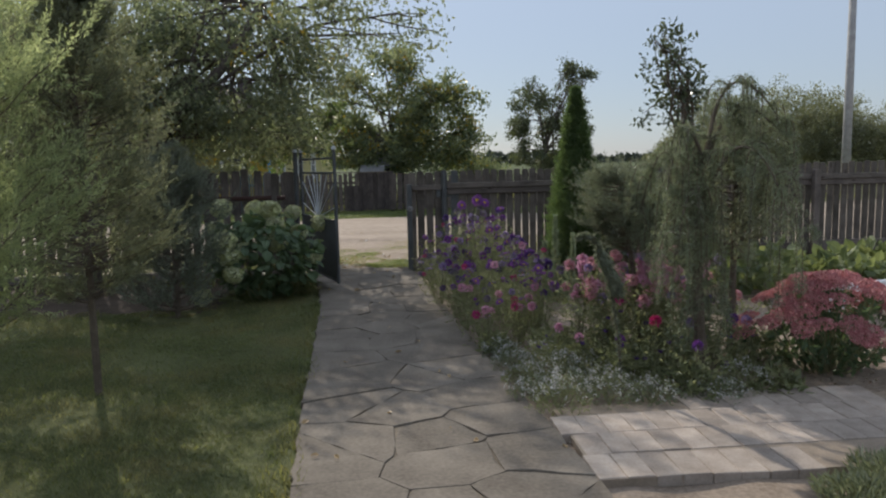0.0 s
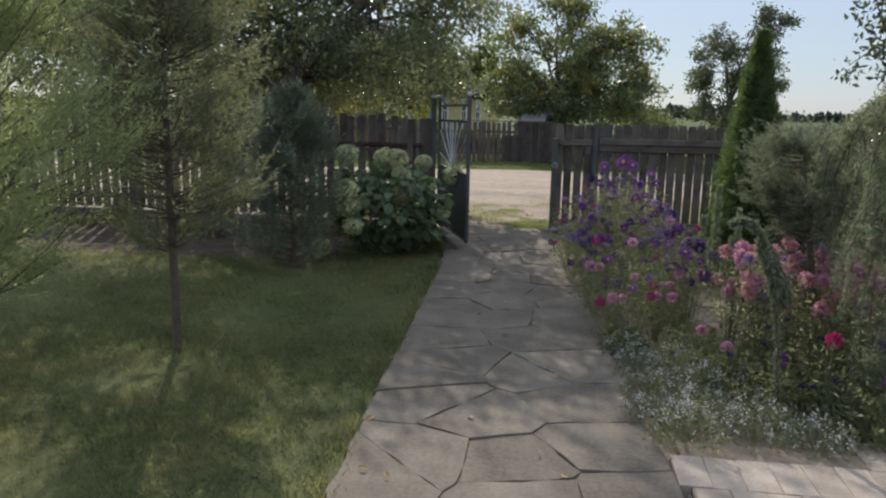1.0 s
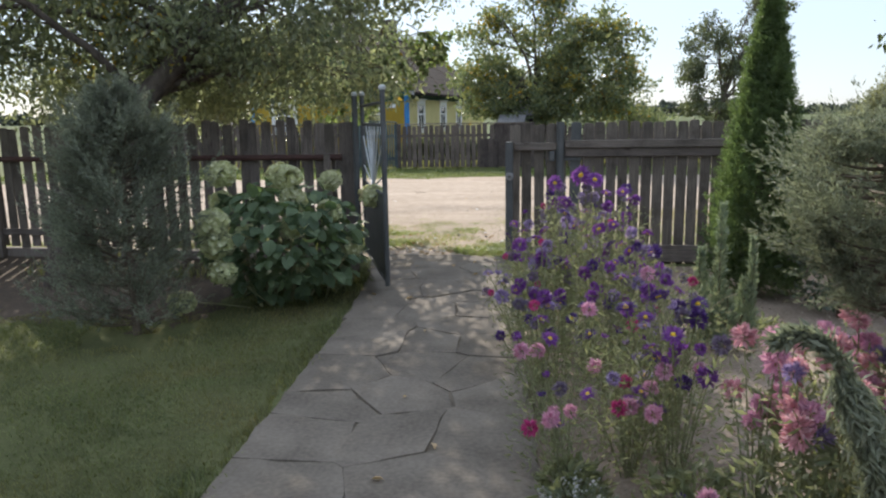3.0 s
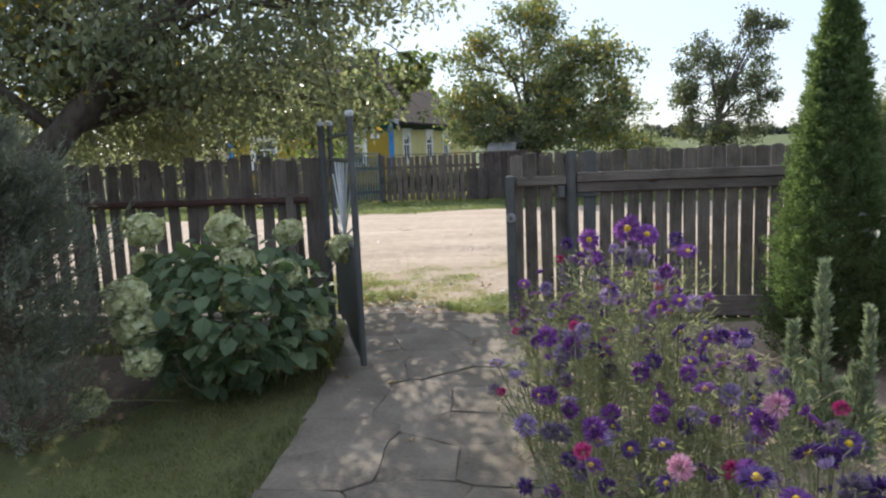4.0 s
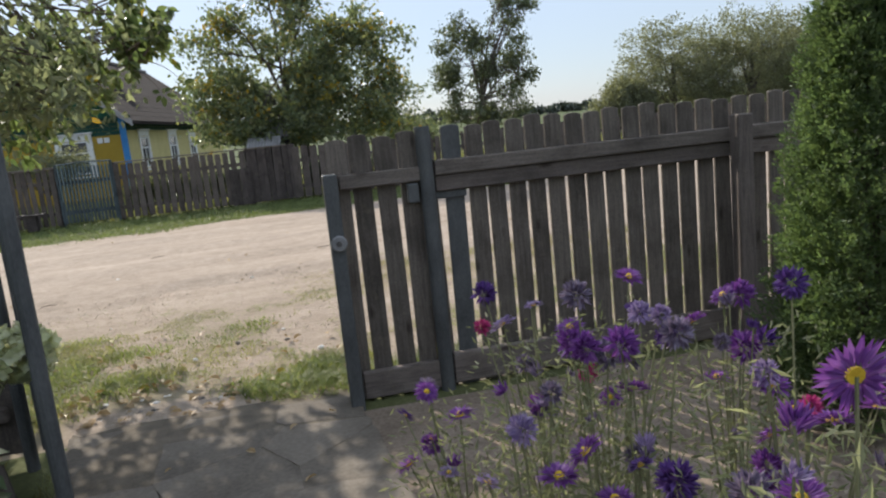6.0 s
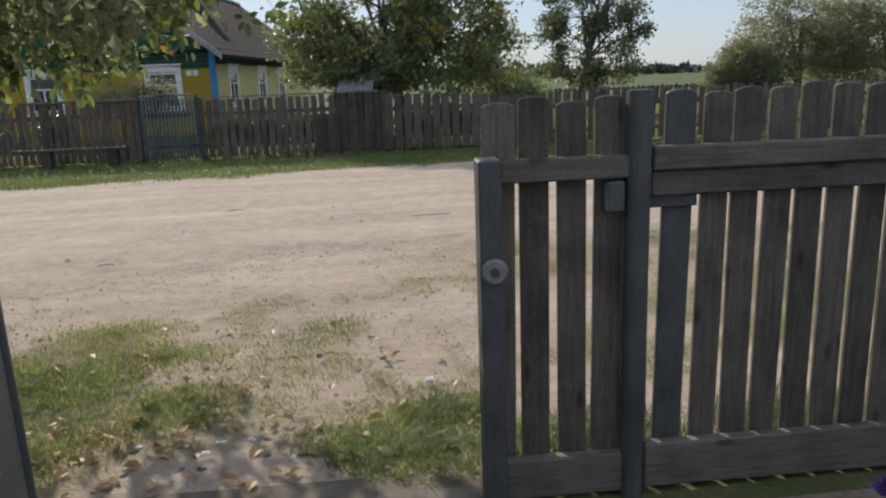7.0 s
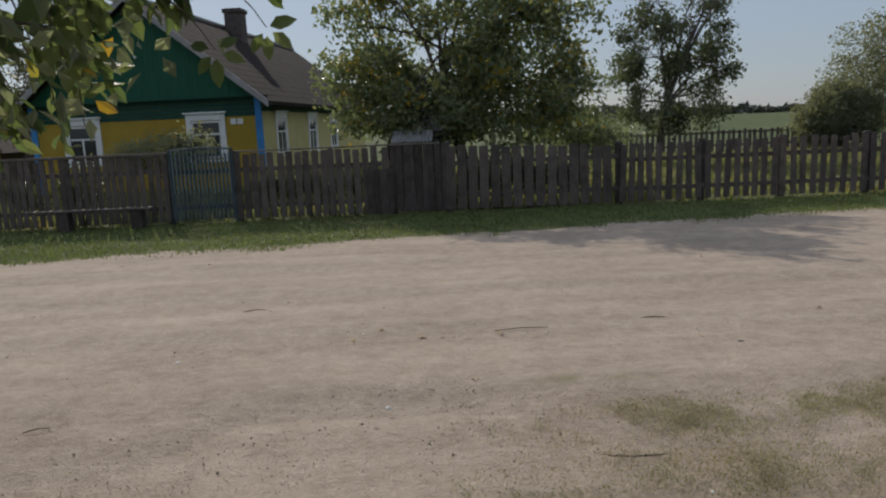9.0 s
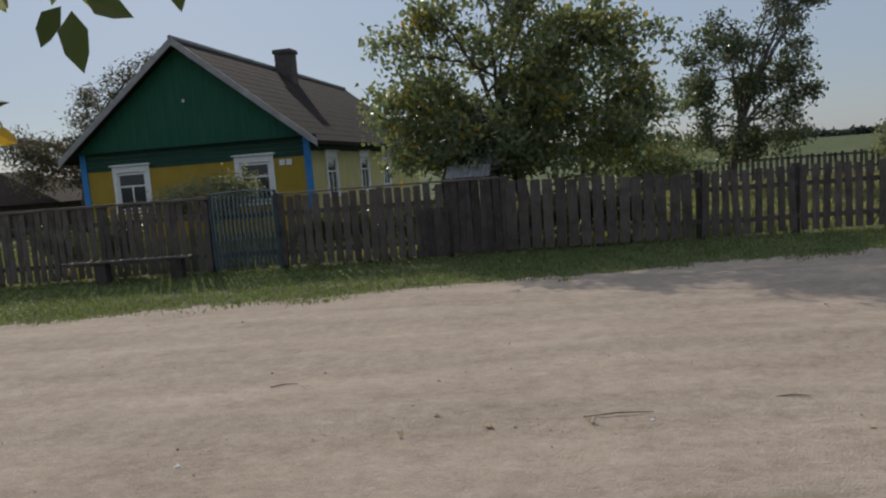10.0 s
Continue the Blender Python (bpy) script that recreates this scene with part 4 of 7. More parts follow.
    bench = thing("bench", "low grey plank bench against the picket fence", "bench", (-4.78, y0 - 0.40, 0))
    g = Geo()
    box(g, -1.10, 1.12, -0.12, 0.12, 0.35, 0.385, 0.006)
    part("seat", g, M_farfence, bench)
    for x in (-0.45, 0.86):
        g = Geo()
        box(g, x - 0.1, x + 0.1, -0.09, 0.09, -0.05, 0.35, 0.01)
        part("leg", g, M_fardoor, bench)
    # second picket fence further back, across the orchard
    back = thing("picket_fence", "distant low picket fence across the meadow", "fence", (0, 38.5, 0), kind="structure")
    me = picket_mesh("picket", 0.12, 0.9, 0.02, M_farfence, 0.01, 0.0)
    for k in range(60):
        part("picket", me, None, back, at=pose(5.5 + 0.22 * k, 0, rng.normal(0, 0.02), 0, rng.normal(0, 1.5), 0))
    for z in (0.3, 0.8):
        rail(back, 5.4, 18.8, 0.04, z, 0.08, 0.04, M_farfence)


# ---- the house ----
def window_unit(parent, w, h, at, pediment=True):
    """Casing, sash bars, glass and a curtain; local y points out of the wall."""
    win = part("window", box(Geo(), -w / 2, w / 2, -0.03, 0.0, 0, h, 0.0), M_pane, parent, at=at)
    for k, (x0, x1, z0, z1) in enumerate(((-w / 2 - 0.14, -w / 2, -0.05, h + 0.02), (w / 2, w / 2 + 0.14, -0.05, h + 0.02), (-w / 2 - 0.14, w / 2 + 0.14, h + 0.02, h + 0.2))):
        g = Geo()
        box(g, x0, x1, -0.02, 0.045, z0, z1, 0.008)
        part("casing", g, M_whitepaint, win)
    if pediment:
        g = Geo()
        box(g, -w / 2 - 0.19, w / 2 + 0.19, -0.02, 0.10, h + 0.2, h + 0.25, 0.01)
        part("cornice", g, M_whitepaint, win)
    g = Geo()
    box(g, -w / 2 - 0.18, w / 2 + 0.18, -0.02, 0.09, -0.10, -0.05, 0.008)
    part("sill", g, M_whitepaint, win)
    for x0, x1, z0, z1 in ((-0.025, 0.025, 0, h * 0.62), (-w / 2, w / 2, h * 0.62, h * 0.62 + 0.05), (-w / 2, -w / 2 + 0.05, 0, h), (w / 2 - 0.05, w / 2, 0, h), (-w / 2, w / 2, 0, 0.05), (-w / 2, w / 2, h - 0.05, h)):
        g = Geo()
        box(g, x0, x1, 0.002, 0.025, z0, z1, 0.004)
        part("sash_bar", g, M_whitepaint, win)
    return win


def wall_with_holes(g, length, height, t, holes):
    """A wall along x from 0, standing behind y = 0, with openings (x0, x1, z0, z1)."""
    x = 0.0
    for x0, x1, z0, z1 in sorted(holes):
        box(g, x, x0, 0, t, 0, height)
        box(g, x0, x1, 0, t, 0, z0)
        box(g, x0, x1, 0, t, z1, height)
        x = x1
    box(g, x, length, 0, t, 0, height)


def boards(g, length, z0, z1, holes, pitch=0.13, proud=0.018):
    """Horizontal lapped boards over a wall, leaving its openings free."""
    z = z0
    while z < z1 - 0.01:
        top = min(z + pitch, z1)
        spans = [(0.0, length)]
        for x0, x1, a, b in holes:
            if z < b and top > a:
                spans = [s for p, q in spans for s in ((p, min(q, x0)), (max(p, x1), q)) if s[1] - s[0] > 0.02]
        for p, q in spans:
            v = [(p, -proud, z), (q, -proud, z), (q, -0.006, top - 0.006), (p, -0.006, top - 0.006), (p, 0, z), (q, 0, z), (q, 0, top - 0.006), (p, 0, top - 0.006)]
            g.add(v, np.array([(0, 1, 2, 3), (0, 4, 5, 1), (3, 2, 6, 7), (0, 3, 7, 4), (1, 5, 6, 2)]))
        z += pitch


def build_house():
    W, L, H = 6.6, 14.4, 2.62
    turn = -6.5
    # local x runs along the gable wall from its left corner, local y back from the road
    c, s = math.cos(radians(turn)), math.sin(radians(turn))
    org = (-3.38 - W * c, 29.7 - W * s, 0)
    house = thing("house", "wooden village house, yellow walls, green gable, brown roof", "house", org, turn=turn)
    front = [(0.98, 1.84, 0.95, 1.98), (4.66, 5.52, 0.95, 1.98)]
    g = Geo()
    wall_with_holes(g, W, H, 0.2, front)
    wall = part("front_wall", g, M_yellow, house)
    g = Geo()
    boards(g, W, 0.2, 2.08, front, proud=0.009)
    part("siding", g, M_yellow, wall, "ochre yellow boards")
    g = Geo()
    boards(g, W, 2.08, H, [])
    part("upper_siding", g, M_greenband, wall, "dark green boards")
    sides = [(1.55, 2.35, 0.95, 1.98), (5.0, 5.85, 0.95, 1.98), (8.0, 8.85, 0.95, 1.98)]
    g = Geo()
    wall_with_holes(g, L, H, 0.2, sides)
    m = Matrix.Translation((W, 0, 0)) @ Matrix.Rotation(radians(90), 4, "Z")
    wall = part("side_wall", g, M_paleyellow, house, at=m)
    g = Geo()
    boards(g, L, 0.2, 2.2, sides)
    part("siding", g, M_paleyellow, wall, "pale yellow boards")
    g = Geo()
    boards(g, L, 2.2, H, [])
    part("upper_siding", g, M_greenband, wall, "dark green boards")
    for name, x0, x1, y0, y1 in (("left_wall", 0, 0.2, 0.2, L), ("back_wall", 0.2, W, L - 0.2, L)):
        g = Geo()
        box(g, x0, x1, y0, y1, 0, H)
        part(name, g, M_paleyellow, house)
    for x0, x1, z0, z1 in front:
        window_unit(house, x1 - x0, z1 - z0, Matrix.Translation(((x0 + x1) / 2, 0.0, z0)) @ Matrix.Rotation(math.pi, 4, "Z"))
    for x0, x1, z0, z1 in sides:
        window_unit(house, x1 - x0, z1 - z0, m @ Matrix.Translation(((x0 + x1) / 2, 0.0, z0)) @ Matrix.Rotation(math.pi, 4, "Z"))
    for x, y in ((-0.03, -0.03), (W + 0.03, -0.03)):
        g = Geo()
        box(g, x - 0.09, x + 0.09, y - 0.02, y + 0.07, 0, H, 0.005)
        part("corner_board", g, M_bluecorner, house, "bright blue corner board")
    # gable of upright green boards
    over, rise, mid = 0.48, 5.41, W / 2
    slope = (rise - (H - 0.18)) / (mid + over)
    g = Geo()
    g.add([(-0.25, -0.075, H), (W + 0.25, -0.075, H), (mid, -0.075, rise - 0.12), (-0.25, -0.04, H), (W + 0.25, -0.04, H), (mid, -0.04, rise - 0.12)],
          [np.array([(0, 1, 2), (3, 5, 4)]), np.array([(0, 3, 4, 1), (1, 4, 5, 2), (2, 5, 3, 0)])])
    gable = part("gable", g, M_green, house, "green board gable")
    x = -0.25
    while x < W + 0.2:
        g = Geo()
        a, b = x, x + 0.1235
        za, zb = (rise - 0.12 - slope * abs(q - mid) for q in (a, b))
        v = [(a, -0.10, H), (b, -0.10, H), (b, -0.10, max(zb, H + 0.01)), (a, -0.10, max(za, H + 0.01)), (a, -0.08, H), (b, -0.08, H), (b, -0.08, max(zb, H + 0.01)), (a, -0.08, max(za, H + 0.01))]
        g.add(v, np.array([(0, 1, 2, 3), (4, 7, 6, 5), (0, 3, 7, 4), (1, 5, 6, 2), (3, 2, 6, 7), (0, 4, 5, 1)]))
        part("board", g, M_green, gable)
        x += 0.126
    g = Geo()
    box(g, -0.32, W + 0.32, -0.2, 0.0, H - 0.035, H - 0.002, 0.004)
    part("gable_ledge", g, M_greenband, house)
    # roof slopes with courses, barge boards, ridge
    for side in (-1, 1):
        xa, za = mid + side * (mid + over), rise - slope * (mid + over)
        g = Geo()
        v = [(xa, -0.42, za - 0.06), (mid, -0.42, rise - 0.06), (mid, L + 0.4, rise - 0.06), (xa, L + 0.4, za - 0.06)]
        v += [(a, b, d - 0.04) for a, b, d in v]
        g.add(v, np.array([(0, 1, 2, 3), (4, 7, 6, 5), (0, 3, 7, 4), (1, 5, 6, 2), (0, 4, 5, 1), (2, 6, 7, 3)]))
        roof = part("roof", g, M_roof, house)
        nrow = 15
        for k in range(nrow):
            q0, q1 = k / nrow, (k + 1) / nrow + 0.01
            g = Geo()
            xs = [mid + side * (mid + over) * (1 - q) for q in (q0, q1)]
            zs = [rise - slope * (mid + over) * (1 - q) + lift for q, lift in ((q0, 0.006), (q1, 0.0))]
            y0, y1 = -0.42, L + 0.4
            v = [(xs[0], y0, zs[0]), (xs[0], y1, zs[0]), (xs[1], y1, zs[1]), (xs[1], y0, zs[1])]
            v += [(a, b, d - 0.05) for a, b, d in v]
            g.add(v, np.array([(0, 1, 2, 3), (4, 7, 6, 5), (0, 3, 7, 4), (1, 5, 6, 2), (0, 4, 5, 1), (2, 6, 7, 3)]))
            part("slate_course", g, M_roof, roof)
        g = Geo()
        v = [(mid, -0.46, rise + 0.03), (xa, -0.46, za + 0.03), (xa, -0.46, za - 0.16), (mid, -0.46, rise - 0.17)]
        v += [(a, -0.42, d) for a, _, d in v]
        g.add(v, np.array([(0, 1, 2, 3), (4, 7, 6, 5), (0, 4, 5, 1), (1, 5, 6, 2), (2, 6, 7, 3), (3, 7, 4, 0)]))
        part("barge_board", g, M_verge, roof, "pale grey barge board")
    g = Geo()
    tube(g, [(mid, -0.46, rise + 0.02), (mid, L + 0.4, rise + 0.02)], 0.07, 8)
    part("ridge_cap", g, M_verge, house, "pale ridge capping")
    g = Geo()
    box(g, mid + 0.15, mid + 0.75, 6.2, 6.8, rise - 0.9, rise + 0.55, 0.02)
    box(g, mid + 0.10, mid + 0.80, 6.15, 6.85, rise + 0.45, rise + 0.60, 0.02)
    part("chimney", g, M_chimney, house, "sooty brick chimney")
    g = Geo()
    box(g, mid - 0.03, mid + 0.03, -0.16, -0.10, 3.76, 3.84, 0.008)
    part("gable_lamp", g, M_whitepaint, house, "small pale lamp on the gable")
    for k in range(2):
        g = Geo()
        box(g, W - 0.78 + 0.2 * k, W - 0.62 + 0.2 * k, -0.04, -0.02, 1.86, 2.02, 0.004)
        part("wall_plate", g, M_whitepaint, house, "small white enamel plate")


def build_shed():
    shed = thing("well_house", "small dark timber well house with grey corrugated roofs", "well house", (1.12, 23.9, 0.0), turn=-4)
    for x0, x1, y0, y1, z1 in ((-0.42, 0.02, 0.05, 0.75, 1.24), (0.04, 0.46, 0.7, 1.6, 1.52)):
        g = Geo()
        box(g, x0, x1, y0, y1, 0, z1, 0.01)
        part("wall_block", g, M_fardoor, shed)
    for z0, z1, x0, x1, y0, y1 in ((1.49, 1.94, 0.0, 0.50, 0.60, 1.15), (1.30, 1.52, -0.52, 0.30, -0.16, 0.45)):
        g = Geo()
        xs = np.linspace(x0, x1, 60)
        wave = 0.012 * np.sin(xs * 2 * math.pi / 0.075)
        rows = [(y0, z0), (y1, z1), (2 * y1 - y0, z0)]
        v = np.concatenate([np.column_stack([xs, np.full(60, y), z + wave + lift]) for lift in (0.0, -0.012) for y, z in rows])
        i = np.arange(59)
        top = [np.stack([i + o, i + o + 1, i + o + 61, i + o + 60], -1) for o in (0, 60)]
        g.add(v, np.concatenate(top + [q[:, ::-1] + 180 for q in top]))
        part("roof", g, M_sheet, shed, "grey corrugated roof")
    for x0, x1, y0, z0, z1 in ((0.04, 0.46, 0.7, 1.50, 1.90), (-0.42, 0.0, 0.0, 1.22, 1.47)):
        g = Geo()
        v = [(x0, y0, z0), (x0, y0 + 0.9, z0), (x0, y0 + 0.45, z1), (x1, y0, z0), (x1, y0 + 0.9, z0), (x1, y0 + 0.45, z1)]
        g.add(v, [np.array([(0, 2, 1), (3, 4, 5)]), np.array([(0, 1, 4, 3)])])
        part("gable", g, M_fardoor, shed)
    barn = thing("barn", "low dark barn with a brown hipped roof, far off", "barn", (-17.5, 37.5, 0), turn=-4)
    g = Geo()
    box(g, -2.4, 2.4, 0, 5, 0, 1.3)
    part("wall_block", g, M_fardoor, barn)
    g = Geo()
    g.add([(-2.8, -0.4, 1.25), (2.8, -0.4, 1.25), (2.8, 5.4, 1.25), (-2.8, 5.4, 1.25), (-1.2, 1.6, 2.6), (-1.2, 3.4, 2.6)],
          [np.array([(0, 1, 4), (2, 3, 5)]), np.array([(1, 2, 5, 4), (3, 0, 4, 5), (0, 3, 2, 1)])])
    part("roof", g, M_roof, barn)


build_far_fence()
build_house()
build_shed()

tree("roadside_tree", "spreading orchard tree with yellowing leaves behind the fence", "tree", (2.05, 25.3, 0),
     [(0, 0, -0.1, 0.17), (0.05, 0, 0.7, 0.14), (-0.1, 0, 1.5, 0.12), (-0.35, 0.1, 2.4, 0.09), (-0.3, 0.1, 3.2, 0.06)],
     [(-0.7, 0, 3.1, 1.5, 1.4, 1.2), (0.9, 0.1, 3.2, 1.5, 1.3, 1.1), (-0.3, 0, 4.3, 1.4, 1.2, 0.9), (1.9, 0, 2.5, 1.2, 1.1, 1.0), (-2.1, 0, 2.7, 1.0, 1.0, 0.8), (-0.4, -0.4, 1.9, 1.6, 1.1, 0.6),
      (1.5, 0.2, 4.1, 1.1, 1.0, 0.7), (-2.4, 0, 3.9, 0.7, 0.7, 0.5), (2.2, 0.4, 1.7, 0.9, 0.8, 0.6), (2.3, 0.2, 3.5, 0.9, 0.9, 0.8), (-0.2, 0.2, 5.4, 1.1, 0.9, 0.5), (-1.6, 0.1, 4.4, 0.6, 0.7, 0.4), (0.6, -0.5, 1.5, 1.2, 0.8, 0.5), (-1.3, -0.3, 1.5, 0.8, 0.7, 0.45), (0.3, 0, 5.0, 0.8, 0.7, 0.4), (-1.9, -0.2, 1.9, 0.9, 0.8, 0.6), (-0.2, 0.3, 2.6, 1.9, 1.0, 0.9)],
     L_maple, 960, 36, 0.14, 0.55, 0.165, 0.5, limbs=1, gap=0.06, seed=3, yellow=L_yellow, yellow_share=0.15)
tree("pear_tree", "upright pear tree with dark leaves behind the fence", "tree", (8.6, 32.2, 0),
     [(0, 0, -0.1, 0.13), (0.02, 0, 0.9, 0.10), (0.25, 0, 2.0, 0.08), (0.7, 0, 3.2, 0.06), (1.3, 0, 4.6, 0.035)],
     [(-0.45, 0, 4.15, 0.95, 0.9, 0.95), (-0.75, 0, 3.1, 0.85, 0.9, 0.8), (-0.5, 0, 2.0, 0.95, 0.9, 0.6), (0.5, 0, 3.4, 0.8, 0.8, 1.0), (1.4, 0, 4.5, 0.75, 0.7, 1.0), (1.75, 0, 3.2, 0.65, 0.7, 0.9), (1.3, 0, 1.9, 0.8, 0.7, 0.8), (1.9, 0, 5.5, 0.5, 0.5, 0.6),
      (2.35, 0, 5.4, 0.3, 0.3, 0.5), (0.4, 0, 1.5, 0.9, 0.8, 0.5), (2.2, 0, 2.9, 0.28, 0.3, 0.6), (1.4, 0, 5.8, 0.45, 0.5, 0.45), (-0.2, 0, 5.0, 0.4, 0.4, 0.35)],
     L_pear, 640, 34, 0.13, 0.5, 0.15, 0.7, seed=4, limbs=2, gap=0.14)
tree("orchard_bush", "low leafy orchard bush between the trees", "bush", (4.9, 26.6, 0), [(0, 0, -0.1, 0.06), (0, 0, 0.5, 0.05), (0, 0, 1.0, 0.03)],
     [(0, 0, 1.3, 0.9, 0.8, 0.8), (0.7, 0, 1.0, 0.7, 0.6, 0.6), (-0.5, 0.2, 1.9, 0.5, 0.5, 0.5)], L_maple, 110, 44, 0.09, 0.5, 0.17, 0.4, seed=5)
for x, y, h, sd in ((-1.75, 23.2, 0.95, 61), (-1.0, 23.25, 1.0, 62), (-0.25, 23.3, 0.85, 63), (2.3, 23.3, 1.0, 64), (3.1, 23.3, 1.05, 65), (3.9, 23.3, 0.95, 66), (-6.6, 23.3, 1.05, 67), (-5.4, 23.3, 1.1, 68)):
    tree("currant_bush", "low dark green currant bush behind the picket fence", "bush", (x, y, 0), [(0, 0, -0.05, 0.02), (0, 0, 0.3, 0.015), (0, 0, 0.5, 0.01)],
         [(0, 0, h * 0.68, 0.42, 0.25, h * 0.32), (0.2, 0, h * 0.5, 0.35, 0.25, h * 0.3), (-0.22, 0, h * 0.55, 0.35, 0.25, h * 0.3)], L_pear, 60, 30, 0.07, 0.6, 0.09, 0.3, seed=sd, limbs=2, gap=-0.6, group="currant bushes behind the fence", bark=M_twig)
tree("rose_bush", "loose flowering bush in front of the house", "bush", (-4.4, 25.2, 0), [(0, 0, -0.1, 0.03), (0, 0, 0.6, 0.02)],
     [(0, 0, 1.2, 0.9, 0.4, 0.45), (0.6, 0, 1.4, 0.5, 0.4, 0.35), (-0.8, 0, 1.15, 0.5, 0.4, 0.3)], L_grey, 180, 30, 0.075, 0.5, 0.14, 0.2, seed=6)
tree("old_apple_tree", "dark old apple tree beside the house", "tree", (-13.6, 36.5, 0), [(0, 0, -0.1, 0.2), (0.1, 0, 1.2, 0.16), (0.3, 0, 2.6, 0.1), (0.6, 0, 3.6, 0.06)],
     [(0, 0, 3.2, 1.6, 1.4, 1.1), (1.2, 0, 4.4, 1.2, 1.2, 0.9), (-1.4, 0, 2.6, 1.2, 1.2, 0.9), (2.2, 0, 5.2, 0.8, 0.8, 0.6), (0.6, -0.3, 2.2, 1.2, 1.0, 0.6), (-2.2, 0, 3.4, 0.9, 0.9, 0.6), (2.9, 0, 5.9, 0.6, 0.6, 0.4), (1.6, 0, 3.2, 1.3, 1.0, 0.8)], L_apple, 620, 34, 0.12, 0.5, 0.2, 0.4, seed=7, gap=0.06)

# ---- far trees, pole, woods ----
for k, (x, y, h, sd) in enumerate(((20.2, 38.4, 5.7, 41), (24.2, 38, 6.1, 42), (27.4, 39, 5.2, 43), (32.0, 38.5, 5.0, 44), (17.3, 37.6, 2.7, 45), (37.0, 40, 5.3, 46))):
    tree("willow", "grey-green rounded willow beyond the gardens", "tree", (x, y, 0), [(0, 0, -0.1, 0.2), (0.1, 0, 1.0, 0.15), (0.1, 0, h * 0.6, 0.06)],
         [(0, 0, h * 0.55, h * 0.42, h * 0.4, h * 0.42), (h * 0.3, 0, h * 0.4, h * 0.35, h * 0.3, h * 0.36), (-h * 0.28, 0, h * 0.36, h * 0.3, h * 0.3, h * 0.34)],
         L_grey, 560, 40, 0.15, 0.42, 0.2, 0.3, seed=sd, limbs=2, gap=-0.6, group="willows beyond the gardens")


def build_pole():
    pole = thing("utility_pole", "tall pale concrete utility pole", "pole", (20.2, 27.1, 0))
    g = Geo()
    tube(g, [(0, 0, -0.3), (0, 0, 4), (0, 0, 9.4)], [0.19, 0.165, 0.13], 10)
    part("shaft", g, M_concrete, pole, smooth=True)
    g = Geo()
    box(g, -0.7, 0.7, -0.05, 0.05, 8.9, 9.0, 0.01)
    part("crossarm", g, M_iron, pole)
    for x in (-0.6, 0.0, 0.6):
        g = Geo()
        tube(g, [(x, 0, 9.0), (x, 0, 9.06), (x, 0, 9.16)], [0.03, 0.045, 0.03], 8)
        part("insulator", g, M_whitepaint, pole)


def build_woods():
    rng = np.random.default_rng(8)
    g = Geo()
    n = 9000
    x = rng.uniform(-420, 620, n)
    top = 4.5 + 2.2 * np.sin(x * 0.021 + 1) + 1.6 * np.sin(x * 0.083) + 1.0 * np.sin(x * 0.31)
    base = np.column_stack([x, 430 + rng.uniform(-6, 6, n), np.clip(top, 1.5, 9) * rng.uniform(0, 1, n) ** 0.7])
    blades(g, base, rng.normal(size=(n, 3)) + [0, 0, 0.5], 4.2 * rng.uniform(0.5, 1.2, n), 0.8, 0.2, rng)
    tagged(part("far_woods", g, M_woods), "dark belt of woods along the horizon", "woods", kind="stuff")


build_pole()
build_woods()


# ---- the old tree by the fence, whose crown hangs over the gate ----
TX, TY = -2.15, 7.95
def crown(*b):
    return [(q[0] - TX, q[1] - TY, *q[2:]) for q in b]


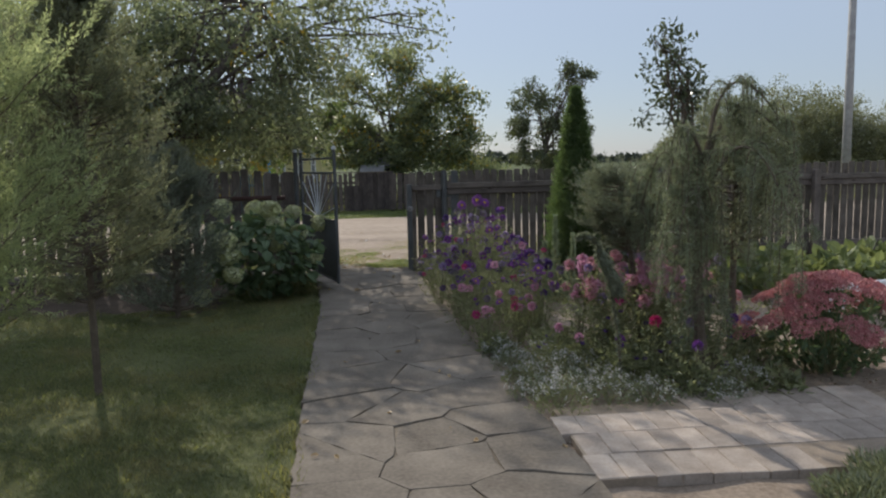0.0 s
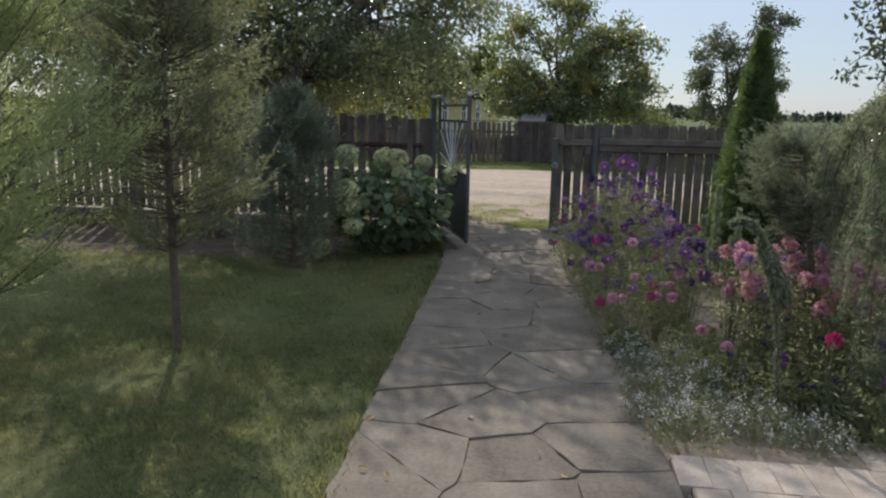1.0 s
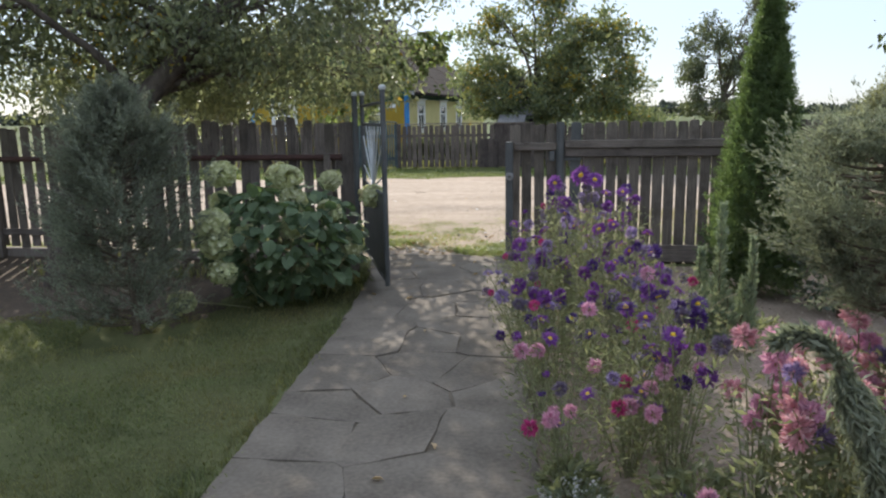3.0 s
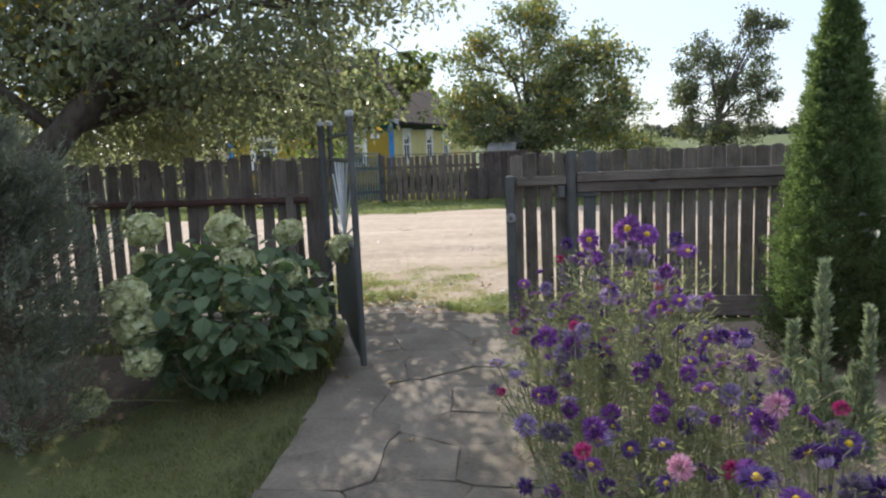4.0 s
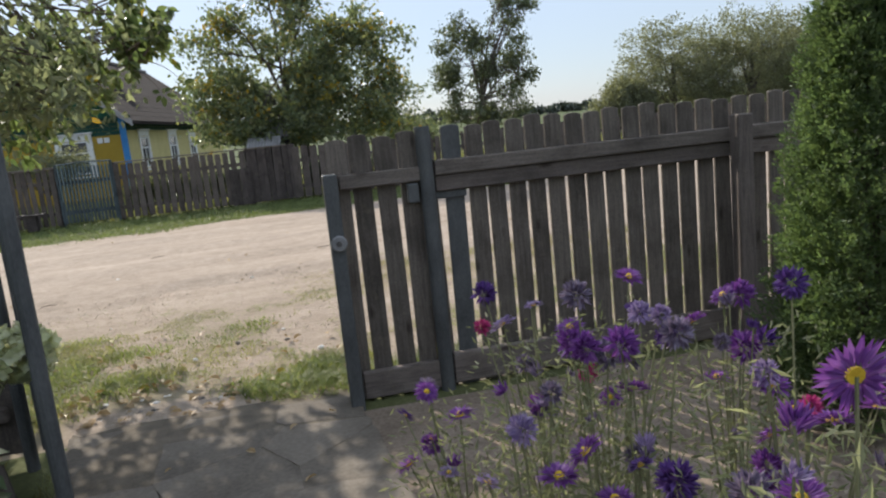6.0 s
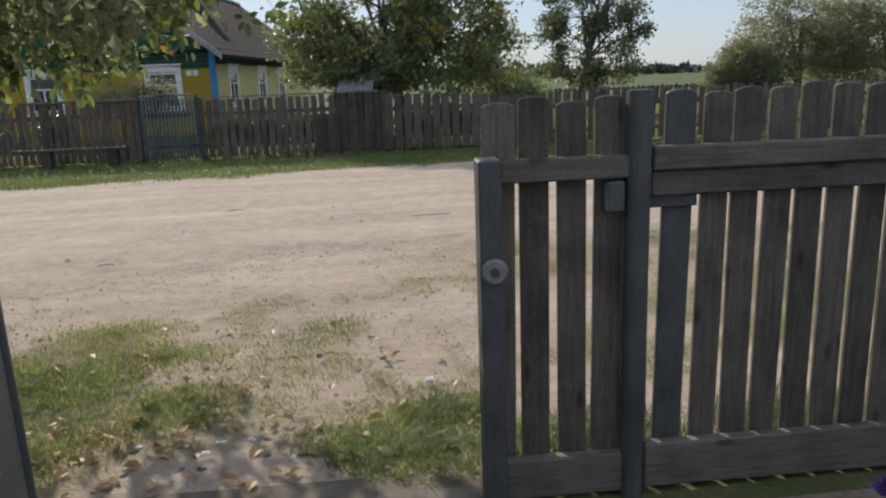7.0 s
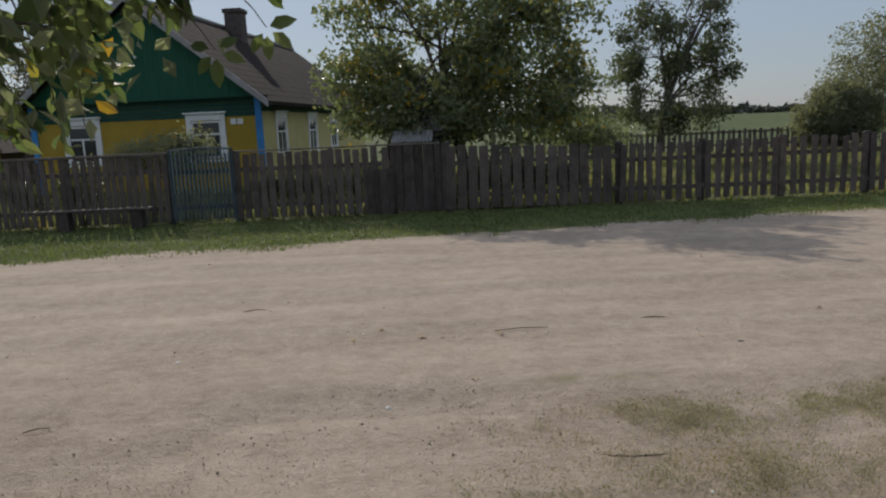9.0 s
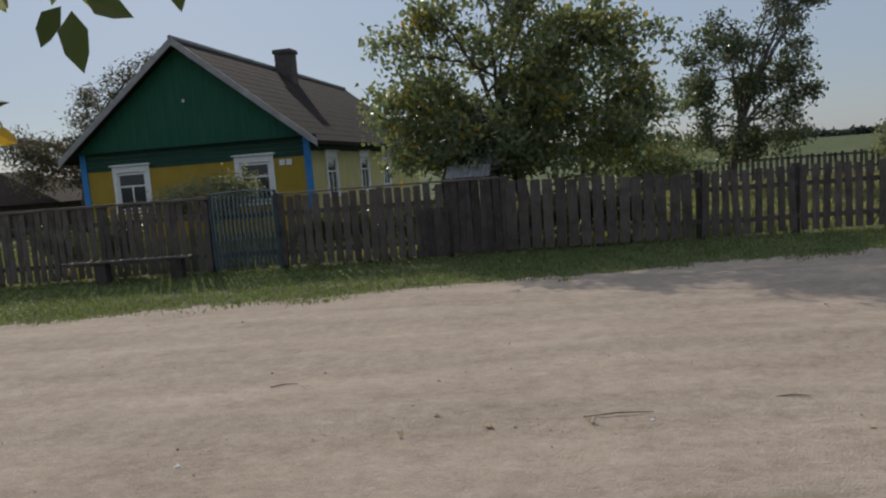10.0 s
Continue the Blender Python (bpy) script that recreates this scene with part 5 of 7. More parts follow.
old_tree = tree("orchard_tree", "old leaning orchard tree whose crown overhangs the gate", "tree", (TX, TY, 0),
     [(-0.1, 0, -0.15, 0.27), (-0.06, 0, 0.15, 0.215), (0.0, 0, 0.7, 0.19), (0.22, 0.2, 1.25, 0.14), (0.6, 0.4, 1.7, 0.11), (1.1, 0.55, 2.25, 0.085), (1.7, 0.7, 2.9, 0.06), (2.1, 0.8, 3.6, 0.04)],
     crown((-3.3, 8.3, 2.9, 1.6, 1.1, 1.0, 0.5), (-1.3, 8.7, 2.9, 1.5, 1.0, 0.9, 1.1), (0.1, 8.9, 3.0, 1.2, 1.0, 0.8, 0.50), (-0.6, 10.0, 2.8, 1.3, 1.2, 0.8, 0.50), (0.95, 9.0, 3.6, 0.9, 0.9, 0.6, 0.4),
           (-1.6, 9.8, 3.4, 1.6, 0.9, 0.4, 1.1), (-1.9, 8.7, 2.05, 1.2, 0.6, 0.45, 1.05), (-0.6, 8.9, 2.05, 0.9, 0.6, 0.36, 0.8), (-4.8, 8.2, 2.2, 1.4, 1.0, 0.8, 0.5), (1.7, 9.0, 3.35, 0.55, 0.7, 0.4, 0.4),
           (-1.6, 10.1, 2.15, 1.3, 0.8, 0.6, 1.1), (0.0, 9.9, 2.15, 0.8, 0.7, 0.45, 0.42), (-3.3, 9.9, 1.95, 1.3, 0.9, 0.6, 0.9), (-2.9, 8.5, 2.2, 1.3, 0.7, 0.5, 0.55), (-0.4, 8.5, 2.3, 0.9, 0.6, 0.42, 0.8), (-5.8, 8.7, 2.9, 1.6, 1.4, 1.3, 0.5),
           (-2.6, 7.3, 2.75, 1.2, 0.6, 0.7, 0.4), (-0.9, 10.5, 1.95, 1.0, 0.7, 0.42, 1.0), (-2.3, 10.6, 1.9, 1.2, 0.7, 0.5, 1.1), (0.1, 10.6, 2.1, 0.6, 0.5, 0.35, 0.4), (-1.2, 8.2, 2.35, 1.0, 0.5, 0.4, 0.9), (-3.6, 7.9, 2.1, 0.9, 0.6, 0.5, 0.4),
           # the highest clumps here lie out of view, added to dapple the path with shade
           (-0.25, 9.4, 4.6, 1.0, 1.0, 0.4, 0.32), (-0.6, 9.7, 3.6, 0.9, 0.9, 0.45, 0.6), (-0.9, 10.6, 4.0, 1.0, 1.0, 0.4, 0.3), (0.6, 10.4, 3.05, 0.8, 0.9, 0.45, 0.35), (1.0, 11.2, 3.4, 0.7, 0.8, 0.4, 0.3),
           (-3.2, 9.6, 3.1, 1.2, 0.9, 0.6, 0.9), (-4.4, 9.4, 3.2, 1.3, 1.0, 0.8, 0.9), (0.55, 9.3, 2.75, 0.5, 0.6, 0.35, 0.7), (-1.9, 11.0, 1.8, 1.0, 0.6, 0.4, 0.9), (-0.75, 11.2, 1.85, 0.8, 0.6, 0.36, 0.9), (0.05, 11.2, 1.95, 0.5, 0.5, 0.3, 0.7)),
     L_tree, 2250, 44, 0.081, 0.5, 0.15, 0.8, seed=2, limbs=1, gap=-0.05, sides=14, yellow=L_yellow, yellow_share=0.012, limb=0.42)


def hanging_branches():
    """Drooping outer branches over the verge, with larger, lighter leaves."""
    rng = np.random.default_rng(61)
    twigs, green, gold = Geo(), Geo(), Geo()
    off = np.array([TX, TY, 0])
    for k in range(112):
        a = np.array([rng.uniform(-1.0, 0.5), rng.uniform(10.9, 12.3), rng.uniform(2.15, 2.7)])
        reach = rng.uniform(0.3, 0.75)
        b = a + [rng.uniform(0.05, 0.5), rng.uniform(0.0, 0.45), -reach]
        low = 1.43 + 0.60 * (b[0] + 0.18)
        b[2] = low + (0.0 if k % 4 == 0 else 0.16) + rng.uniform(0, 1) ** 1.5 * 0.5
        b[0] = min(b[0], 0.64)
        if b[1] > 11.6:
            b += [0.12, 0, 0.13]
            a[0] += 0.12
        if k >= 96:
            a = np.array([rng.uniform(0.15, 0.5), rng.uniform(11.8, 12.2), rng.uniform(2.25, 2.5)])
            b = np.array([rng.uniform(0.3, 0.72), rng.uniform(11.95, 12.35), 0.0])
            b[2] = 1.76 + 0.5 * (b[0] + 0.18) + rng.uniform(0, 0.25)
        line = bezier(a, (a + b) / 2 + [0.12, 0.08, 0.16], b, 8)
        tube(twigs, line - off, np.linspace(0.008, 0.002, 8), 5, False)
        n = 17
        t = rng.uniform(0.1, 1.0, n) ** 0.6 * 7
        i = np.minimum(t.astype(int), 6)
        base = line[i] + (line[i + 1] - line[i]) * (t - i)[:, None]
        way = rng.normal(0, 0.5, (n, 3)) + [0.25, 0.0, -0.75]
        gd = rng.uniform(size=n) < 0.02
        s = 0.108 * rng.uniform(0.6, 1.15, n)
        blades(green, base[~gd] - off, way[~gd], s[~gd], 0.52, 0.3, rng, True)
        blades(gold, base[gd] - off, way[gd], s[gd], 0.5, 0.3, rng, True)
    # a last low twig that reaches out past the gate
    for a, b, ends in (((0.30, 11.7, 2.15), (0.74, 11.63, 1.87), ((-0.06, 0.0, -0.07), (0.0, 0.0, -0.10), (0.09, 0.0, -0.04), (0.05, 0.02, 0.03), (-0.08, 0.02, 0.02))),
                       ((0.50, 11.75, 2.15), (0.90, 11.63, 1.93), ((-0.05, 0.0, -0.07), (0.0, 0.0, -0.10), (0.07, 0.0, -0.06), (0.04, 0.0, 0.01)))):
        line = bezier(a, (0.5 * (a[0] + b[0]) + 0.08, 0.5 * (a[1] + b[1]), 0.5 * (a[2] + b[2]) + 0.10), b, 8)
        tube(twigs, line - off, np.linspace(0.005, 0.0015, 8), 5, False)
        way = np.array(ends)
        blades(green, line[-1] - off + way * 0.25, way, 0.078 * rng.uniform(0.85, 1.15, len(way)), 0.5, 0.25, rng, True, face=np.array([0.1, -1.0, 0.15]) + 0 * way)
    for a, b in (((-1.6, 9.6, 3.0), (-0.2, 11.6, 2.85)), ((-1.0, 9.4, 3.3), (0.1, 11.2, 2.95)), ((-1.9, 9.5, 2.9), (-0.9, 11.9, 2.7))):
        a, b = np.array(a), np.array(b)
        tube(twigs, bezier(a, (a + b) / 2 + [0, 0, 0.25], b, 9) - off, np.linspace(0.03, 0.009, 9), 6)
    tagged(part("hanging_twig_work", twigs, M_twig, old_tree), kind="stuff")
    part("hanging_foliage", green, L_hang, old_tree, "large light-green hanging leaves")
    part("hanging_yellow_foliage", gold, L_yellow, old_tree, "a few yellow hanging leaves")


hanging_branches()


# ---- conifers ----
def feathery(name, label, at, h, r, z0, mat_, n=9000, seed=1, rise=0.8, length=0.085, wide=0.13, stem=0.028, profile=None, lean=(0, 0), thick=1.0):
    """A loose conifer of upswept plumes."""
    rng = np.random.default_rng(seed)
    root = thing(name, label, "conifer", at)
    g = Geo()
    ax, ay = lean
    tube(g, [(0, 0, -0.05), (ax * 0.3, ay * 0.3, h * 0.35), (ax * 0.7, ay * 0.7, h * 0.7), (ax, ay, h * 0.97)], [stem, stem * 0.85, stem * 0.5, 0.004], 8)
    nb = int((70 + 34 * h) * thick)
    sprays = 11
    per = max(4, n // (nb * sprays))
    base_pts, ways, twigs = [], [], Geo()
    for k in range(nb):
        f = rng.uniform(0, 1) ** 0.85
        z = z0 + (h * 0.93 - z0) * f
        a = rng.uniform(0, 2 * math.pi)
        pr = profile(f) if profile else float(np.interp(f, [0, 0.12, 0.35, 0.6, 0.82, 1.0], [0.62, 0.9, 1.0, 0.82, 0.5, 0.16]))
        L = r * pr * rng.uniform(0.5, 1.05)
        s = np.array([ax * z / h, ay * z / h, z])
        out = np.array([math.cos(a), math.sin(a), 0])
        e = s + out * L + [0, 0, L * rise * rng.uniform(0.5, 1.3)]
        line = bezier(s, (s + e) / 2 + [0, 0, -0.14 * L], e, 6)
        tube(twigs, line, np.linspace(0.007, 0.002, 6), 4, False)
        # side sprays that curve up and out, each set with short scale leaves
        for q in range(sprays):
            t = 5 * (1.0 if q == 0 else rng.uniform(0.15, 0.98) ** 0.6)
            i = min(int(t), 4)
            p0 = line[i] + (line[i + 1] - line[i]) * (t - i)
            d = unit(line[i + 1] - line[i])
            d = unit(d + rng.normal(0, 0.5, 3) + [0, 0, 0.25])
            sl = (0.10 + 0.20 * L) * rng.uniform(0.6, 1.3)
            p2 = p0 + d * sl + [0, 0, 0.25 * sl]
            u = rng.uniform(0, 1, (per, 1))
            mid = (p0 + p2) / 2 - [0, 0, 0.12 * sl]
            p = (1 - u) ** 2 * p0 + 2 * u * (1 - u) * mid + u ** 2 * p2 + rng.normal(0, 0.012, (per, 3)) * (1.25 - u)
            base_pts.append(p)
            ways.append(d + rng.normal(0, 0.5, (per, 3)) + [0, 0, 0.1])
    tagged(part("twig_work", twigs, M_twig, root), kind="stuff")
    part("trunk", g, M_twig, root)
    g = Geo()
    b = np.concatenate(base_pts)
    blades(g, b, np.concatenate(ways), length * rng.uniform(0.5, 1.2, len(b)), wide, 0.2, rng)
    part("foliage", g, mat_, root)
    return root


feathery("cypress_tree", "bushy yellow-green feathery conifer on the lawn", (-0.74, 2.5, 0), 2.6, 0.88, 0.5, L_feather, 130000, 71, 0.6, 0.031, 0.22, 0.035,
         lambda f: float(np.interp(f, [0, 0.15, 0.5, 0.75, 0.9, 1], [0.85, 1.0, 0.95, 0.78, 0.55, 0.28])), thick=1.55)
feathery("cypress_tree", "slender grey-green feathery conifer with a bare stem", (-0.5, 3.95, 0), 2.9, 0.66, 0.6, L_feather2, 104000, 72, 0.45, 0.032, 0.22, 0.028, thick=1.7)
feathery("juniper_bush", "dark bluish upright juniper near the fence", (-0.68, 6.5, 0), 1.78, 0.54, 0.04, L_bluecon, 66000, 73, 0.45, 0.038, 0.22, 0.03, lambda f: float(np.interp(f, [0, 0.2, 0.5, 0.8, 1], [1.05, 1.05, 0.92, 0.55, 0.15])), thick=1.6)
feathery("juniper_bush", "leaning grey-green juniper with a bare stem in the flower bed", (3.50, 4.40, 0), 1.47, 0.33, 0.78, L_juniper, 60000, 74, 0.2, 0.022, 0.24, 0.026, lambda f: float(np.interp(f, [0, 0.15, 0.45, 0.8, 1], [0.45, 0.8, 1.0, 0.9, 0.5])), lean=(-0.22, 0), thick=1.0)


def build_nodding_juniper():
    """A small juniper whose leader arches over and hangs down in a dense tuft."""
    rng = np.random.default_rng(178)
    root = thing("juniper_shrub", "small grey-green juniper with a nodding tip among the flowers", "shrub", (3.0, 3.42, 0))
    wood, leaf = Geo(), Geo()
    lines = [(np.concatenate([bezier((0, 0, -0.02), (-0.02, 0, 0.6), (-0.16, 0, 0.97), 7)[:-1], bezier((-0.16, 0, 0.97), (-0.22, 0, 1.06), (-0.29, -0.02, 1.02), 5)]), 0.014),
             (bezier((-0.17, 0, 0.96), (-0.12, 0.0, 0.88), (-0.03, -0.03, 0.66), 9), 0.036)]
    for line, r in lines:
        tube(wood, line, np.linspace(0.008, 0.002, len(line)), 5, False)
        n = int(len(line) * 26000 * r) // 2
        t = rng.uniform(0.5, len(line) - 1.001, n)
        i = t.astype(int)
        f = np.clip(t / len(line), 0, 1)
        p = line[i] + (line[i + 1] - line[i]) * (t - i)[:, None] + rng.normal(0, 1, (n, 3)) * (r * 0.55 * np.interp(f, [0, 0.3, 0.75, 1], [0.25, 0.8, 1.0, 0.3]))[:, None]
        blades(leaf, p, unit(line[i + 1] - line[i]) + rng.normal(0, 0.5, (n, 3)), 0.034 * rng.uniform(0.6, 1.2, n), 0.24, 0.2, rng)
    tagged(part("stem_work", wood, M_twig, root), kind="stuff")
    part("foliage", leaf, L_juniper, root)


build_nodding_juniper()
feathery("juniper_bush", "dark grey-green juniper behind the weeping larch", (4.02, 4.0, 0), 1.78, 0.30, 0.75, L_feather2, 20000, 79, 0.35, 0.036, 0.24, 0.03, lambda f: float(np.interp(f, [0, 0.2, 0.5, 0.8, 1], [0.6, 0.95, 1.0, 0.7, 0.3])), thick=1.1)


def build_thuja():
    rng = np.random.default_rng(75)
    root = thing("thuja_tree", "tall narrow columnar green thuja beside the fence", "conifer", (3.92, 8.05, 0))
    g = Geo()
    tube(g, [(0, 0, -0.1), (0, 0, 0.6), (0, 0, 2.35)], [0.05, 0.04, 0.006], 8)
    part("trunk", g, M_bark, root)
    # flat fronds that sweep out and up, overlapping in tiers, over a close inner mass
    g = Geo()
    for k in range(2500):
        z = 0.06 + 2.34 * rng.uniform(0, 1) ** 1.12
        a = rng.uniform(0, 2 * math.pi)
        f = z / 2.47
        R = 0.425 * float(np.interp(f, [0, 0.05, 0.14, 0.3, 0.5, 0.75, 0.92, 1.0], [0.72, 0.92, 1.0, 0.92, 0.72, 0.44, 0.19, 0.05]))
        R *= (1 + 0.14 * math.sin(3 * a + z * 5.0) * math.sin(z * 7 + a)) * rng.uniform(0.74, 1.08)
        out = np.array([math.cos(a), math.sin(a), 0.0])
        side = np.array([-math.sin(a), math.cos(a), 0.0])
        L = rng.uniform(0.07, 0.15) * (1.1 - 0.5 * f)
        tip = out * R + [0, 0, z + 0.55 * L]
        foot = out * max(0.01, R - L) + [0, 0, z - 0.25 * L]
        n = 46
        u = rng.uniform(0, 1, (n, 1)) ** 0.8
        fan = rng.normal(0, 0.34, (n, 1)) * L * (1.2 - u)
        twist = rng.uniform(-1.6, 1.6)
        p = foot + (tip - foot) * u + (side * math.cos(twist) + np.array([0, 0, math.sin(twist)])) * fan + [0, 0, -0.012]
        way = unit(tip - foot) + side * np.sign(fan) * 0.5 + rng.normal(0, 0.45, (n, 3))
        p = p + rng.normal(0, 0.008, (n, 3))
        blades(g, p, way, 0.020 * rng.uniform(0.6, 1.3, n), 0.40, 0.12, rng)
    n = 16000
    z, a = 0.12 + 2.2 * rng.uniform(0, 1, n) ** 1.1, rng.uniform(0, 2 * math.pi, n)
    R = 0.33 * np.interp(z / 2.47, [0, 0.05, 0.14, 0.3, 0.5, 0.75, 0.92, 1.0], [0.72, 0.92, 1.0, 0.92, 0.72, 0.44, 0.19, 0.05]) * rng.uniform(0.4, 1.0, n)
    p = np.stack([R * np.cos(a), R * np.sin(a), z], -1)
    blades(g, p, rng.normal(0, 0.6, (n, 3)) + [0, 0, 0.5], 0.045 * rng.uniform(0.6, 1.2, n), 0.5, 0.2, rng)
    part("foliage", g, L_thuja, root)


def build_small_cypress():
    rng = np.random.default_rng(76)
    root = thing("cypress_shrub", "small pale green cypress with upright plumes", "shrub", (3.34, 6.55, 0))
    wood, leaf = Geo(), Geo()
    for x, y, h, r in ((-0.05, -0.06, 0.92, 0.05), (-0.15, 0.0, 0.64, 0.065), (0.10, -0.06, 0.46, 0.08), (0.13, -0.1, 0.72, 0.034), (0.0, -0.08, 0.38, 0.11), (-0.05, 0.10, 0.42, 0.1), (0.12, 0.1, 0.34, 0.11), (-0.16, -0.04, 0.30, 0.09)):
        tube(wood, [(x * 0.3, y * 0.3, -0.02), (x, y, h * 0.5), (x * 1.1, y * 1.1, h * 0.95)], [0.009, 0.006, 0.002], 5)
        n = int(1700 * h)
        z = h * rng.uniform(0.02, 1, n)
        a = rng.uniform(0, 2 * math.pi, n)
        R = 0.75 * r * np.interp(z / h, [0, 0.3, 0.7, 1], [1.0, 1.1, 0.5, 0.08]) * rng.uniform(0.3, 1.0, n) * (1 + 0.4 * np.sin(z * 60 + x * 90))
        p = np.stack([x + R * np.cos(a), y + R * np.sin(a), z], -1)
        blades(leaf, p, np.stack([np.cos(a), np.sin(a), np.full(n, 1.3)], -1) + rng.normal(0, 0.3, (n, 3)), 0.04 * rng.uniform(0.6, 1.3, n), 0.25, 0.15, rng)
    tagged(part("stem_work", wood, M_twig, root), kind="stuff")
    part("foliage", leaf, L_cypress, root)


def build_weeping():
    rng = np.random.default_rng(77)
    root = thing("weeping_larch", "weeping larch with pale drooping needled strands", "conifer", (3.62, 3.55, 0))
    wood, fine_wood, leaf = Geo(), Geo(), Geo()
    main = bezier((0, 0, -0.05), (-0.12, 0.05, 1.0), (0.02, 0.05, 1.62), 12)
    tube(wood, main, np.linspace(0.045, 0.022, 12), 8)
    arches = [bezier((0.0, 0.05, 1.5), (0.08, 0.05, 2.35), (0.48, 0.0, 1.72), 12), bezier((0.0, 0.05, 1.45), (0.22, 0.2, 2.15), (0.62, 0.1, 1.55), 12),
              bezier((0.0, 0.05, 1.4), (-0.18, 0.0, 2.0), (-0.28, 0.0, 1.3), 12), bezier((0, 0, 1.3), (0.1, -0.3, 1.9), (0.3, -0.42, 1.15), 12),
              bezier((0, 0.0, 1.35), (-0.2, 0.35, 1.9), (-0.3, 0.45, 1.1), 12), bezier((0, 0.0, 1.1), (-0.2, -0.15, 1.6), (-0.3, -0.22, 0.9), 12)]
    for a in arches:
        g = Geo()
        tube(g, a, np.linspace(0.015, 0.004, 12), 6)
        part("branch", g, M_twig, root)
    starts = [(a[i], 0) for a in arches for i in range(3, 12)] * 2 + [(main[i], 1) for i in range(3, 12) for _ in range(4)]
    for s, side in starts:
        ang = rng.uniform(0, 2 * math.pi)
        out = np.array([math.cos(ang), math.sin(ang), 0]) * rng.uniform(0.04, 0.30 if side else 0.16)
        top = s + out * 0.7 + [0, 0, 0.04]
        L = rng.uniform(0.12, 0.85) ** 1.4
        low = max(0.12, s[2] - L)
        end = np.array([*(s + out * 1.25)[:2], low])
        line = np.concatenate([bezier(s, top + [0, 0, 0.06], s + out + [0, 0, -0.08], 4)[:-1], bezier(s + out + [0, 0, -0.08], (s + out + end) / 2 + rng.normal(0, 0.03, 3), end, 8)])
        tube(fine_wood, line, np.linspace(0.004, 0.0015, len(line)), 4, False)
        n = int(260 + 340 * L)
        t = rng.uniform(0, len(line) - 1.001, n)
        i = t.astype(int)
        p = line[i] + (line[i + 1] - line[i]) * (t - i)[:, None] + rng.normal(0, 0.015, (n, 3))
        blades(leaf, p, rng.normal(0, 0.7, (n, 3)) + [0, 0, -0.45], 0.030 * rng.uniform(0.6, 1.3, n), 0.15, 0.1, rng)
    part("trunk", wood, M_twig, root)
    tagged(part("twig_work", fine_wood, M_twig, root), kind="stuff")
    part("needles", leaf, L_weep, root)


build_thuja()
build_small_cypress()
build_weeping()
tree("fruit_tree", "low young fruit tree with glossy grey-green leaves", "tree", (4.36, 7.4, 0), [(0, 0, -0.1, 0.03), (0.0, 0, 0.5, 0.025), (0.0, 0, 1.3, 0.01)],
     [(-0.05, 0, 0.45, 0.32, 0.3, 0.35), (0.0, 0, 0.95, 0.33, 0.3, 0.4), (0.05, 0, 1.35, 0.2, 0.2, 0.3)], L_fruit, 90, 24, 0.07, 0.5, 0.08, 0.3, seed=79, limbs=2, bark=M_twig)
tree("fruit_tree", "young fruit tree with glossy dark leaves", "tree", (4.95, 7.4, 0), [(0, 0, -0.1, 0.035), (0.02, 0, 0.6, 0.03), (0.05, 0, 1.4, 0.02), (0.15, 0, 2.3, 0.008)],
     [(0.0, 0, 2.2, 0.36, 0.3, 0.4), (-0.1, 0, 2.75, 0.28, 0.25, 0.3), (-0.1, 0, 0.55, 0.38, 0.35, 0.42), (0.0, 0, 1.15, 0.38, 0.35, 0.42), (0.12, 0, 1.75, 0.25, 0.25, 0.4), (0.2, 0, 2.3, 0.17, 0.17, 0.3), (0.3, 0.1, 1.0, 0.3, 0.3, 0.4)], L_fruit, 150, 20, 0.08, 0.48, 0.085, 0.3, seed=78, limbs=2, bark=M_twig)


